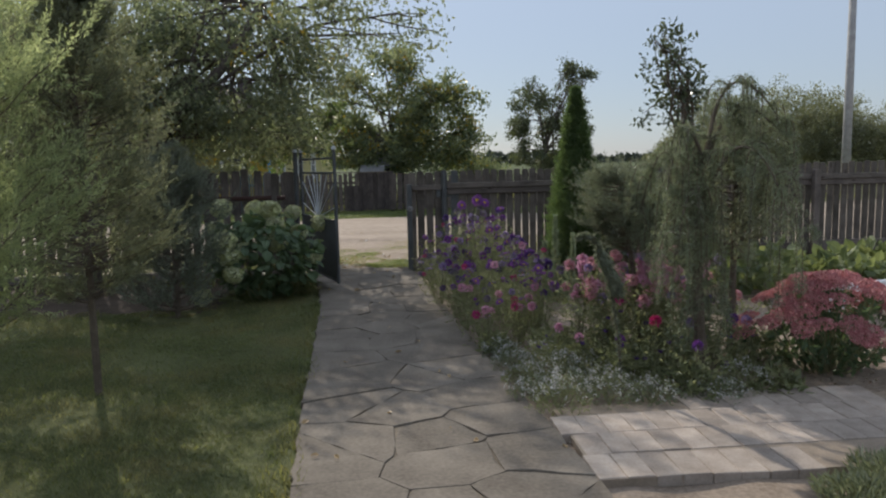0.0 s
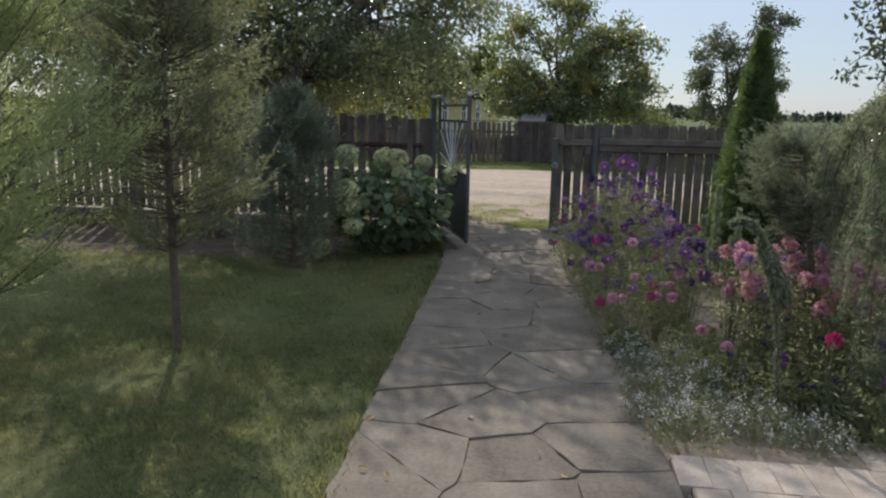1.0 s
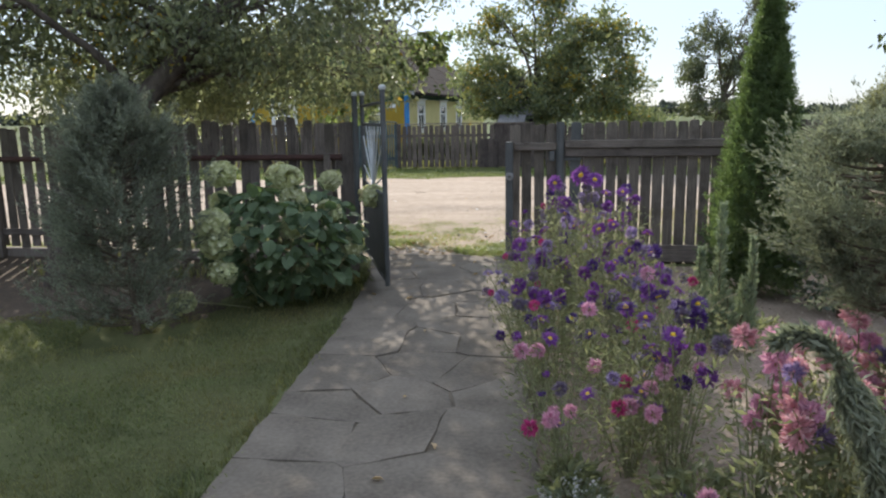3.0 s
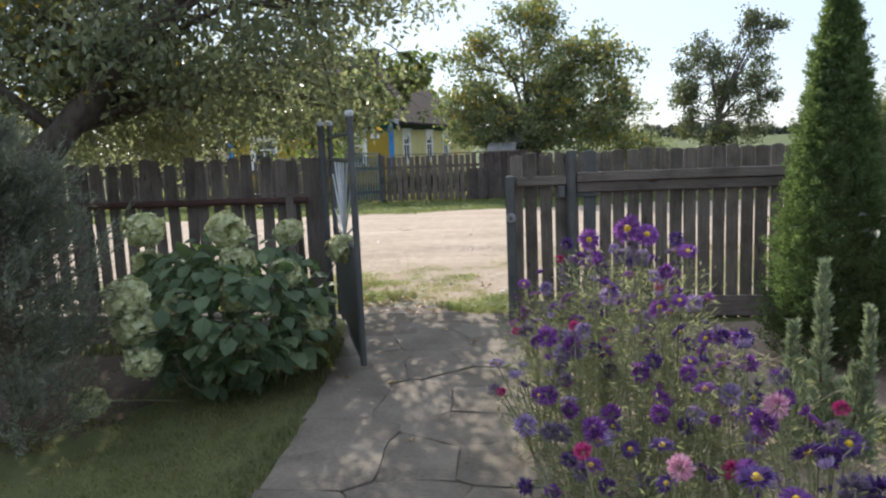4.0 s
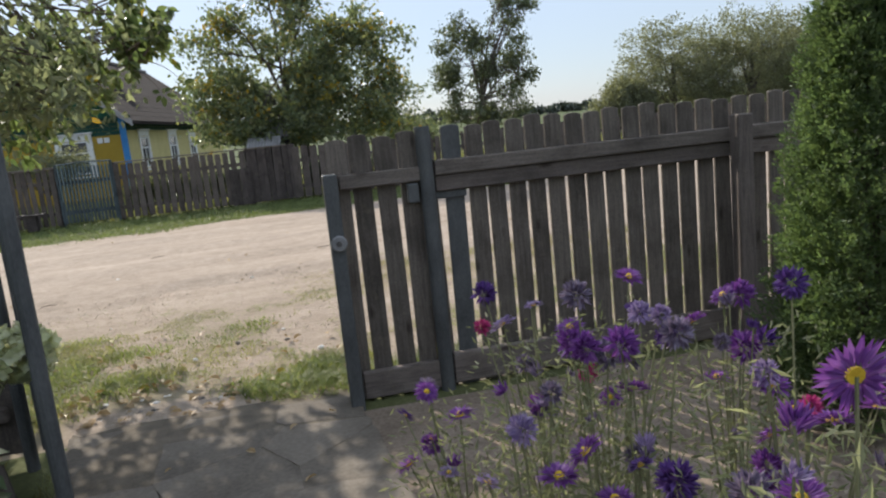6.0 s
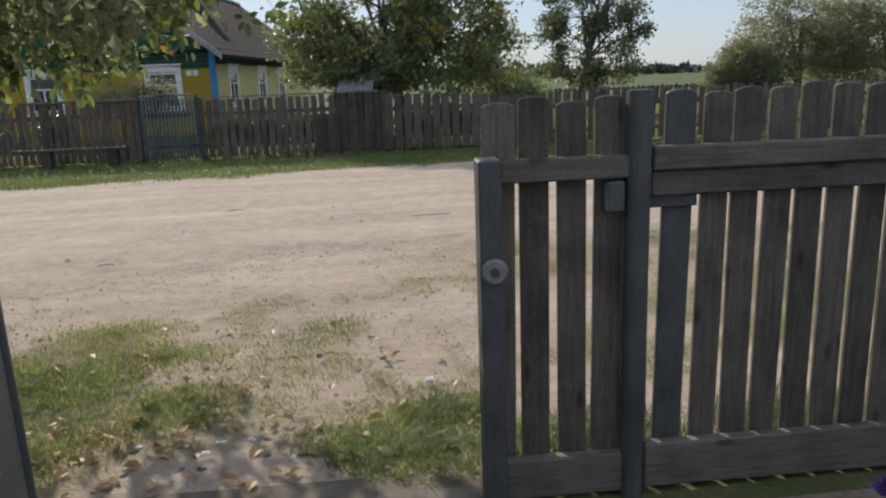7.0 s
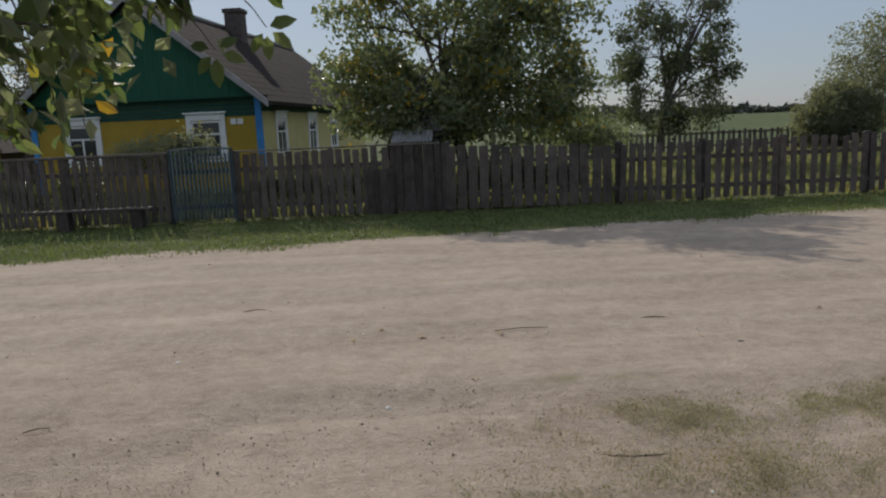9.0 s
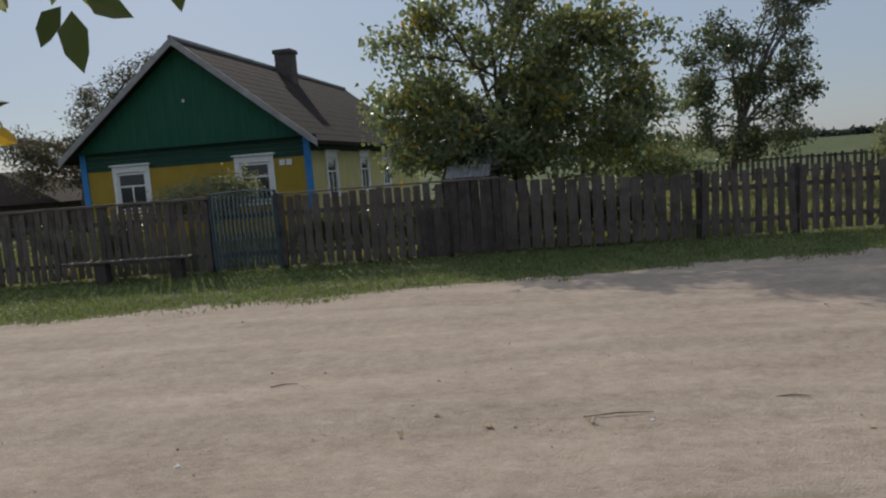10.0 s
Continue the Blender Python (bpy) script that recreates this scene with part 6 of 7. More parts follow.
# ---- hydrangea ----
def build_hydrangea():
    rng = np.random.default_rng(81)
    root = thing("hydrangea_bush", "hydrangea bush with round greenish-white flower heads", "shrub", (0.05, 7.6, 0))
    heads = [(-0.39, 7.4, 1.05), (0.16, 7.4, 1.02), (0.22, 7.35, 0.85), (0.47, 7.5, 0.74), (0.62, 7.55, 0.44), (0.25, 7.3, 0.66), (-0.52, 6.85, 0.12), (-0.12, 7.2, 0.57), (-0.27, 6.95, 0.71), (-0.24, 6.95, 0.55), (-0.18, 6.9, 0.35),
             (0.66, 8.2, 0.79), (-0.1, 7.9, 1.0), (0.35, 7.95, 0.95), (-0.5, 7.6, 0.8)]
    stems, leaf = Geo(), Geo()
    g = Geo()
    n = 230
    d = unit(rng.normal(size=(n, 3)) + [0, 0, 0.25])
    reach = rng.uniform(0.046, 0.068, (n, 1)) * (1 + 0.14 * lump(d * 4, 1.0, 3)[:, None])
    for k in range(4):
        a = 2 * math.pi * k / 4
        u = unit(np.cross(d, [0.3, 0.1, 1]))
        w = np.cross(d, u)
        blades(g, d * reach, u * math.cos(a) + w * math.sin(a) + d * 0.6, 0.021 * rng.uniform(0.8, 1.2, n), 0.85, 0.1, rng, face=d)
    ball = g.mesh("flower_head", F_cream)
    for x, y, z in heads:
        x, y = x - 0.05, y - 7.6
        foot = np.array([x * 0.45 + rng.normal(0, 0.05), y * 0.45, -0.02])
        g = Geo()
        tube(g, bezier(foot, (x * 0.75, y * 0.75, z * 0.7), (x, y, z), 7), np.linspace(0.006, 0.004, 7), 5, False)
        part("stem", g, M_stem, root)
        s = rng.uniform(1.4, 1.9)
        part("flower_head", ball, F_cream, root, at=pose(x, y, z, rng.uniform(-25, 25), rng.uniform(-25, 25), rng.uniform(0, 360)) @ Matrix.Diagonal((s, s, s * 0.85, 1)))
    n = 900
    d = unit(rng.normal(size=(n, 3)))
    p = d * rng.uniform(0.35, 1, (n, 1)) ** 0.5 * [0.66, 0.62, 0.48] + [0, -0.08, 0.50]
    p = p[p[:, 2] > 0.06]
    n = len(p)
    way = unit(p * [1, 1, 0] + rng.normal(0, 0.25, (n, 3))) + [0, 0, -0.35]
    blades(leaf, p, way, 0.128 * rng.uniform(0.6, 1.2, n), 0.8, 0.2, rng, True, face=np.array([0, 0, 1.0]) + rng.normal(0, 0.3, (n, 3)))
    for k in range(40):
        q = p[rng.integers(n)]
        tube(stems, bezier((q[0] * 0.3, q[1] * 0.3, -0.02), (q[0] * 0.7, q[1] * 0.7, q[2] * 0.8), q, 5), np.linspace(0.005, 0.002, 5), 4, False)
    tagged(part("twig_work", stems, M_stem, root), kind="stuff")
    part("foliage", leaf, L_hydra, root)


build_hydrangea()


# ---- flowers ----
def aster_head(mat_, R, seed, layers=3, petals=30):
    """An open ray flower that faces local z."""
    rng = np.random.default_rng(seed)
    g = Geo()
    for k in range(layers):
        n = petals - 4 * k
        a = np.linspace(0, 2 * math.pi, n, endpoint=False) + rng.normal(0, 0.06, n) + k * 0.13
        out = np.stack([np.cos(a), np.sin(a), np.zeros(n)], -1)
        blades(g, out * R * 0.26 + [0, 0, 0.004 * k], out + np.array([0, 0, 1.0]) * (0.05 + 0.3 * k + rng.normal(0, 0.12, (n, 1))), R * (0.78 - 0.15 * k) * rng.uniform(0.85, 1.12, n), 0.30, 0.2, rng, face=np.array([0, 0, 1.0]) + 0 * out)
    return g.mesh("flower_head", mat_)


def pompon(mat_, R, seed, n=120):
    """A full, double flower."""
    rng = np.random.default_rng(seed)
    d = unit(rng.normal(size=(n, 3)) + [0, 0, 0.55])
    g = Geo()
    blades(g, d * R * 0.35, d + rng.normal(0, 0.22, (n, 3)), R * 0.68 * rng.uniform(0.8, 1.1, n), 0.42, 0.3, rng)
    return g.mesh("flower_head", mat_)


def bud(mat_, R, seed):
    """A half-closed flower, its petals pointing up."""
    rng = np.random.default_rng(seed)
    n = 26
    a = rng.uniform(0, 2 * math.pi, n)
    out = np.stack([np.cos(a), np.sin(a), np.zeros(n)], -1)
    g = Geo()
    blades(g, out * R * 0.2, out * 0.5 + [0, 0, 0.9] + rng.normal(0, 0.15, (n, 3)), R * 0.9 * rng.uniform(0.7, 1.1, n), 0.32, 0.3, rng)
    return g.mesh("flower_head", mat_)


def eye_mesh(R):
    g = Geo()
    tube(g, [(0, 0, 0.0), (0, 0, 0.006), (0, 0, 0.011)], [R, R * 0.9, R * 0.45], 10)
    return g.mesh("flower_eye", F_eye)


EYE_DISC = eye_mesh(0.0105)
OPEN = {m_: [aster_head(m_, 0.044, 5 + k) for k in range(2)] for m_ in (F_purple, F_violet, F_lilac, F_magenta)}
FULL = {m_: [pompon(m_, 0.042, 9 + k) for k in range(2)] for m_ in (F_purple, F_violet, F_lilac, F_dusk, F_magenta, F_pink, F_salmon, F_red)}
BUDS = {m_: [bud(m_, 0.036, 13 + k) for k in range(2)] for m_ in (F_purple, F_violet, F_lilac, F_dusk, F_magenta, F_red)}


def flower_plant(name, label, at, heads, rng, leaf_mat, group, stem_mat=None, leaves=300, leaf=0.037, wide=0.24, bush=0.15):
    """heads: (x, y, z, mesh, scale, tilt, has_eye) in world metres."""
    root = thing(name, label, "flower", at, group)
    at = np.array(at)
    foliage = Geo()
    for x, y, z, me, s, tilt, has_eye in heads:
        e = np.array([x, y, z]) - at
        foot = np.array([e[0] * 0.15, e[1] * 0.15, -0.02])
        line = bezier(foot, (e[0] * 0.55, e[1] * 0.55, e[2] * 0.6), e, 7)
        g = Geo()
        tube(g, line, np.linspace(0.0042, 0.0025, 7), 5, False)
        part("stem", g, stem_mat or M_stem, root)
        turn = rng.uniform(0, 360)
        h = part("flower_head", me, None, root, at=Matrix.Translation(e) @ pose(0, 0, 0, tilt, 0, turn) @ Matrix.Diagonal((s, s, s, 1)))
        if has_eye:
            part("flower_eye", EYE_DISC, F_eye, h, "yellow centre")
        n = max(4, leaves // max(1, len(heads)))
        t = rng.uniform(0.1, 0.92, n) * 6
        i = np.minimum(t.astype(int), 5)
        p = line[i] + (line[i + 1] - line[i]) * (t - i)[:, None]
        p[:, :2] += rng.normal(0, bush * 0.25, (n, 2))
        way = rng.normal(0, 0.6, (n, 3)) + [0, 0, 0.35]
        blades(foliage, p, way, leaf * rng.uniform(0.5, 1.3, n), wide, 0.25, rng)
    # side shoots and leaves that fill the plant
    n = leaves
    top = max(h[2] for h in heads)
    a, q = rng.uniform(0, 2 * math.pi, n), rng.uniform(0, 1, n) ** 0.5
    z = top * rng.uniform(0.05, 0.88, n)
    rr = (0.06 + bush * np.interp(z / top, [0, 0.5, 1], [0.7, 1.15, 0.8])) * q
    p = np.stack([rr * np.cos(a), rr * np.sin(a), z], -1)
    blades(foliage, p, np.stack([np.cos(a), np.sin(a), np.full(n, 0.5)], -1) + rng.normal(0, 0.5, (n, 3)), leaf * rng.uniform(0.5, 1.2, n), wide, 0.25, rng)
    part("foliage", foliage, leaf_mat, root)
    return root


def build_asters():
    rng = np.random.default_rng(91)
    kinds = [F_purple] * 9 + [F_violet] * 4 + [F_lilac] * 6 + [F_dusk] * 6
    group = "China asters in the bed"

    def head(x, y, z, mat_=None, form=None, s=1.0, tilt=None):
        mat_ = mat_ or kinds[rng.integers(len(kinds))]
        form = form or rng.choice(["open", "full", "bud"], p=[0.3, 0.42, 0.28])
        lib = {"open": OPEN, "full": FULL, "bud": BUDS}[form]
        mat_ = mat_ if mat_ in lib else F_purple
        return (x, y, z, lib[mat_][rng.integers(2)], s * rng.uniform(0.72, 1.2), rng.uniform(-50, 50) if tilt is None else tilt, form == "open")
    # the tall ones nearest the path
    flower_plant("china_aster", "tall purple China aster with wide yellow-eyed blooms", (2.34, 6.32, 0),
                 [head(2.42, 6.18, 1.13, F_purple, "open", 1.3, 70), head(2.50, 6.22, 1.10, F_purple, "open", 1.15, 55), head(2.27, 6.25, 1.08, F_purple, "open", 1.0, 80), head(2.30, 6.4, 0.95)], rng, L_aster, group)
    flower_plant("china_aster", "tall purple China aster with nodding blooms", (2.62, 6.30, 0),
                 [head(2.66, 6.2, 1.03, F_purple, "open", 1.15, 30), head(2.60, 6.05, 0.86, F_purple, "open", 1.1, 40), head(2.52, 6.02, 0.84, F_purple, "open", 1.0, 60), head(2.58, 5.95, 0.76, F_violet, "open", 1.15, 50), head(2.69, 6.0, 0.72, F_purple, "open", 1.0, 50)],
                 rng, L_aster, group)
    plants = 0
    for yy in np.arange(4.75, 7.75, 0.31):
        edge = path_edges(yy)[1]
        for xx in np.arange(edge + 0.10, np.interp(yy, [4.7, 5.6, 6.3, 7.6], [2.95, 2.95, 2.76, 2.6]), 0.26):
            x0, y0 = xx + rng.normal(0, 0.06), yy + rng.normal(0, 0.07)
            near_path = xx - edge < 0.25
            tall = rng.uniform(0.62, 0.98) * (0.85 if near_path else 1.0) * np.interp(yy, [4.7, 5.3, 6.2, 7.6], [0.62, 0.86, 1.04, 0.92])
            n = rng.integers(7, 12)
            hs = []
            for k in range(n):
                a, r = rng.uniform(0, 2 * math.pi), rng.uniform(0.02, 0.2)
                z = tall * rng.uniform(0.55, 1.08)
                pink = yy < 5.2 and rng.uniform() < 0.28
                hs.append(head(x0 + r * math.cos(a) - (0.05 if near_path else 0), y0 + r * math.sin(a), z, F_pink if pink else (F_magenta if k == 5 and rng.uniform() < 0.3 else None), "full" if pink or k == 5 else None, 0.92 if pink else (0.8 if k == 5 else 1.0)))
            flower_plant("china_aster", "bushy China aster with purple and violet blooms" if yy >= 5.45 else "bushy China aster with mixed pink and purple blooms", (x0, y0, 0), hs, rng, L_aster, group, leaves=430, wide=0.22, bush=0.18)
            plants += 1
    # pale dry stalks leaning among the asters
    stalks = thing("dry_stalks", "bundle of pale dry stalks leaning in the flower bed", "dry stems", (2.9, 6.75, 0))
    for k in range(16):
        a = rng.uniform(-0.6, 1.2)
        L = rng.uniform(0.3, 0.6)
        s = np.array([rng.uniform(-0.25, 0.2), rng.uniform(-0.25, 0.25), 0.0])
        e = s + [L * math.cos(a), -L * 0.3 * math.sin(a), rng.uniform(0.12, 0.4)]
        g = Geo()
        tube(g, bezier(s, (s + e) / 2 + [0, 0, 0.14], e, 6), np.linspace(0.0035, 0.002, 6), 5, False)
        part("stalk", g, M_drystem, stalks)


def build_dahlias():
    rng = np.random.default_rng(92)
    group = "pink asters and dahlias in the bed"
    for k in range(13):
        x0, y0 = rng.uniform(2.92, 3.85), rng.uniform(3.95, 4.75)
        tall = rng.uniform(0.60, 0.80)
        hs = []
        for q in range(rng.integers(8, 13)):
            m_ = [F_pink, F_salmon, F_salmon, F_pink, F_pink, F_lilac][rng.integers(6)]
            hs.append((x0 + rng.normal(0, 0.11), y0 + rng.normal(0, 0.11), tall * rng.uniform(0.65, 1.08), FULL[m_][rng.integers(2)], rng.uniform(0.85, 1.3), rng.uniform(-45, 45), False))
        flower_plant("double_aster", "bushy aster with double pink and salmon blooms", (x0, y0, 0), hs, rng, L_aster, group, leaves=300, leaf=0.05, wide=0.3, bush=0.18)
    for x, y, z, m_, s in ((3.27, 3.55, 0.43, F_red, 1.1), (3.30, 3.85, 0.52, F_salmon, 1.0), (3.15, 3.95, 0.5, F_magenta, 1.0), (3.05, 3.6, 0.30, F_purple, 1.0), (3.45, 3.3, 0.32, F_purple, 1.0), (3.85, 3.65, 0.40, F_purple, 1.1),
                           (3.6, 3.75, 0.36, F_lilac, 1.1), (4.0, 3.75, 0.36, F_lilac, 1.1), (2.75, 4.1, 0.28, F_pink, 1.0), (2.85, 3.9, 0.25, F_pink, 0.95), (3.9, 4.1, 0.45, F_violet, 1.0), (4.15, 4.2, 0.45, F_salmon, 1.2)):
        hs = [(x, y, z, FULL[m_][0], s, rng.uniform(20, 60), False)] + [(x + rng.normal(0, 0.1), y + rng.normal(0, 0.1), z * rng.uniform(0.5, 0.9), BUDS[F_violet][0], 0.8, rng.uniform(-40, 40), False) for _ in range(2)]
        flower_plant("dahlia", {F_red: "dahlia with one crimson double bloom", F_magenta: "dahlia with magenta bloom among green leaves"}.get(m_, "low dahlia with soft-coloured double bloom"), (x, y + 0.03, 0), hs, rng, L_aster, group, leaves=330, leaf=0.042, wide=0.30, bush=0.16)


def clump(name, label, category, at, r, h, leaf_mat, n, leaf, wide, rng, blossom=None, nb=0, bs=0.014, group="", up=0.5, broad=False):
    """A low mound of leaves with small blossoms on top."""
    root = thing(name, label, category, at, group)
    g = Geo()
    a = rng.uniform(0, 2 * math.pi, n)
    q = rng.uniform(0, 1, n) ** 0.55
    rr = r * q * (1 + 0.18 * np.sin(a * 3 + at[0] * 9))
    z = h * rng.uniform(0.03, 1, n) * (1 - 0.6 * q ** 2)
    p = np.stack([rr * np.cos(a), rr * np.sin(a), z], -1)
    out = np.stack([np.cos(a), np.sin(a), np.zeros(n)], -1)
    blades(g, p, out * 0.6 + [0, 0, up] + rng.normal(0, 0.45, (n, 3)), leaf * rng.uniform(0.6, 1.3, n), wide, 0.25, rng, broad)
    st = Geo()
    for k in range(12):
        b = 2 * math.pi * k / 12
        tube(st, [(0, 0, -0.02), (r * 0.35 * math.cos(b), r * 0.35 * math.sin(b), h * 0.5), (r * 0.6 * math.cos(b), r * 0.6 * math.sin(b), h * 0.75)], [0.003, 0.002, 0.001], 4, False)
    tagged(part("stem_work", st, M_stem, root), kind="stuff")
    part("foliage", g, leaf_mat, root)
    if blossom:
        a = rng.uniform(0, 2 * math.pi, nb)
        q = rng.uniform(0, 1, nb) ** 0.55
        p = np.stack([r * q * np.cos(a), r * q * np.sin(a), h * (1.02 - 0.55 * q ** 2) * rng.uniform(0.72, 1.1, nb)], -1)
        p = np.repeat(p, 7, 0) + rng.normal(0, bs * 0.8, (nb * 7, 3))
        g = Geo()
        blades(g, p, rng.normal(0, 1, (nb * 7, 3)) + [0, 0, 0.5], bs * rng.uniform(0.7, 1.3, nb * 7), 0.8, 0.15, rng)
        part("blossoms", g, blossom, root)
    return root


def build_border():
    rng = np.random.default_rng(93)
    spots = [(2.52, 3.14, 0.16), (2.42, 3.40, 0.15), (2.62, 3.42, 0.18), (2.44, 3.72, 0.15), (2.68, 3.75, 0.18), (2.86, 3.24, 0.17), (2.95, 3.52, 0.18), (3.12, 3.20, 0.15), (2.40, 4.05, 0.15), (2.62, 4.08, 0.17), (2.36, 4.4, 0.14), (3.55, 3.22, 0.16), (3.75, 3.30, 0.16), (2.9, 3.85, 0.15)]
    for k, (x, y, r) in enumerate(spots):
        clump("alyssum_clump", "low mound of white and lilac sweet alyssum", "flower", (x, y, 0), r * 1.1, rng.uniform(0.13, 0.22), L_silver if k % 3 else L_aster, 620, 0.034, 0.22, rng, F_white, 40, 0.012, "sweet alyssum edging")
    for x, y, r, h in ((2.34, 4.55, 0.12, 0.16), (3.42, 3.35, 0.2, 0.18), (3.98, 3.30, 0.15, 0.16), (3.62, 6.85, 0.18, 0.12), (3.15, 3.75, 0.2, 0.22), (3.5, 4.0, 0.22, 0.25), (3.75, 4.3, 0.22, 0.25), (2.78, 4.45, 0.18, 0.22), (3.1, 4.2, 0.2, 0.25), (4.2, 3.9, 0.2, 0.22)):
        clump("herb_clump", "low leafy green herb clump on bare earth", "plant", (x, y, 0), r, h, L_aster, 300, 0.06, 0.42, rng, group="green herbs in the bed")
    for x, y, r, h in ((3.80, 1.92, 0.22, 0.12), (4.1, 1.9, 0.24, 0.14), (3.55, 1.80, 0.18, 0.09), (4.4, 1.98, 0.22, 0.14)):
        clump("wormwood_clump", "feathery grey-green wormwood mound by the bricks", "plant", (x, y, 0), r, h, L_silver, 1500, 0.055, 0.16, rng, group="wormwood by the bricks", up=0.9)
    # stonecrop
    root = thing("stonecrop", "big stonecrop clump with flat rose-red flower heads", "flower", (4.60, 3.75, 0))
    disc = Geo()
    n = 260
    a, q = rng.uniform(0, 2 * math.pi, n), rng.uniform(0, 1, n) ** 0.5
    p = np.stack([0.075 * q * np.cos(a), 0.075 * q * np.sin(a), 0.022 * (1 - q ** 2) + rng.normal(0, 0.004, n)], -1)
    blades(disc, p, rng.normal(0, 0.8, (n, 3)) + [0, 0, 0.8], 0.016, 0.7, 0.2, rng)
    me = disc.mesh("flower_head", F_sedum)
    st, lf = Geo(), Geo()
    for k in range(96):
        b, r = rng.uniform(0, 2 * math.pi), 0.55 * rng.uniform(0.02, 1) ** 0.55
        x, y, z = r * math.cos(b) * 1.15, r * math.sin(b) * 0.9, 0.66 - 0.62 * (r / 0.55) ** 2 * 0.62 + rng.normal(0, 0.03)
        part("flower_head", me, F_sedum, root, at=pose(x, y, z, -math.degrees(math.sin(b)) * r * 0.8, math.degrees(math.cos(b)) * r * 0.8, 0) @ Matrix.Diagonal((*[rng.uniform(0.8, 1.3)] * 3, 1)))
        line = bezier((x * 0.3, y * 0.3, -0.02), (x * 0.8, y * 0.8, z * 0.6), (x, y, z), 6)
        tube(st, line, np.linspace(0.005, 0.0035, 6), 5, False)
        m = 16
        t = rng.uniform(0.1, 0.95, m) * 5
        i = np.minimum(t.astype(int), 4)
        blades(lf, line[i] + (line[i + 1] - line[i]) * (t - i)[:, None], rng.normal(0, 0.7, (m, 3)), 0.07 * rng.uniform(0.6, 1.2, m), 0.5, 0.25, rng)
    tagged(part("stem_work", st, M_stem, root), kind="stuff")
    part("foliage", lf, L_hydra, root)
    # vegetable rows along the fence
    for k in range(17):
        x, y = 5.7 + 0.55 * (k % 8) + rng.normal(0, 0.1), 6.3 + 0.85 * (k // 8) + rng.normal(0, 0.12)
        clump("vegetable_plant", "broad-leaved bright green vegetable plant in the bed", "plant", (x, y, 0), 0.30, rng.uniform(0.35, 0.55), L_veg, 130, 0.16, 0.7, rng, group="vegetables along the fence", up=0.7, broad=True)
    plank = thing("bed_edging", "white-painted plank edging a raised bed", "plank", (6.15, 5.3, 0), turn=18)
    g = Geo()
    box(g, -0.9, 0.9, -0.03, 0.03, 0.10, 0.33, 0.006)
    part("board", g, M_whitepaint, plank)
    for x in (-0.8, 0.0, 0.8):
        g = Geo()
        box(g, x - 0.03, x + 0.03, 0.03, 0.07, -0.1, 0.30, 0.005)
        part("peg", g, M_rail, plank)


build_asters()
build_dahlias()
build_border()


# ---- small things by the gate ----
def plank_thing(at, size, turn, tilt, label):
    p = thing("plank", label, "plank", at, turn=turn)
    g = Geo()
    box(g, -size[1] / 2, size[1] / 2, -size[2] / 2, size[2] / 2, -size[0] / 2, size[0] / 2, 0.006)
    part("board", g, M_rail, p, at=Matrix.Rotation(radians(90 + tilt), 4, "Y"))


plank_thing((0.33, 8.66, 0.07), (0.34, 0.13, 0.03), -62, 14, "short grey offcut of board propped by the gate")
plank_thing((-0.45, 8.95, 0.06), (1.1, 0.05, 0.10), 3, 0, "old grey plank lying along the fence")


# ---- grass and litter ----
def scatter(n, x0, x1, y0, y1, rng, keep):
    p = np.column_stack([rng.uniform(x0, x1, n), rng.uniform(y0, y1, n), np.zeros(n)])
    return p[keep(p)]


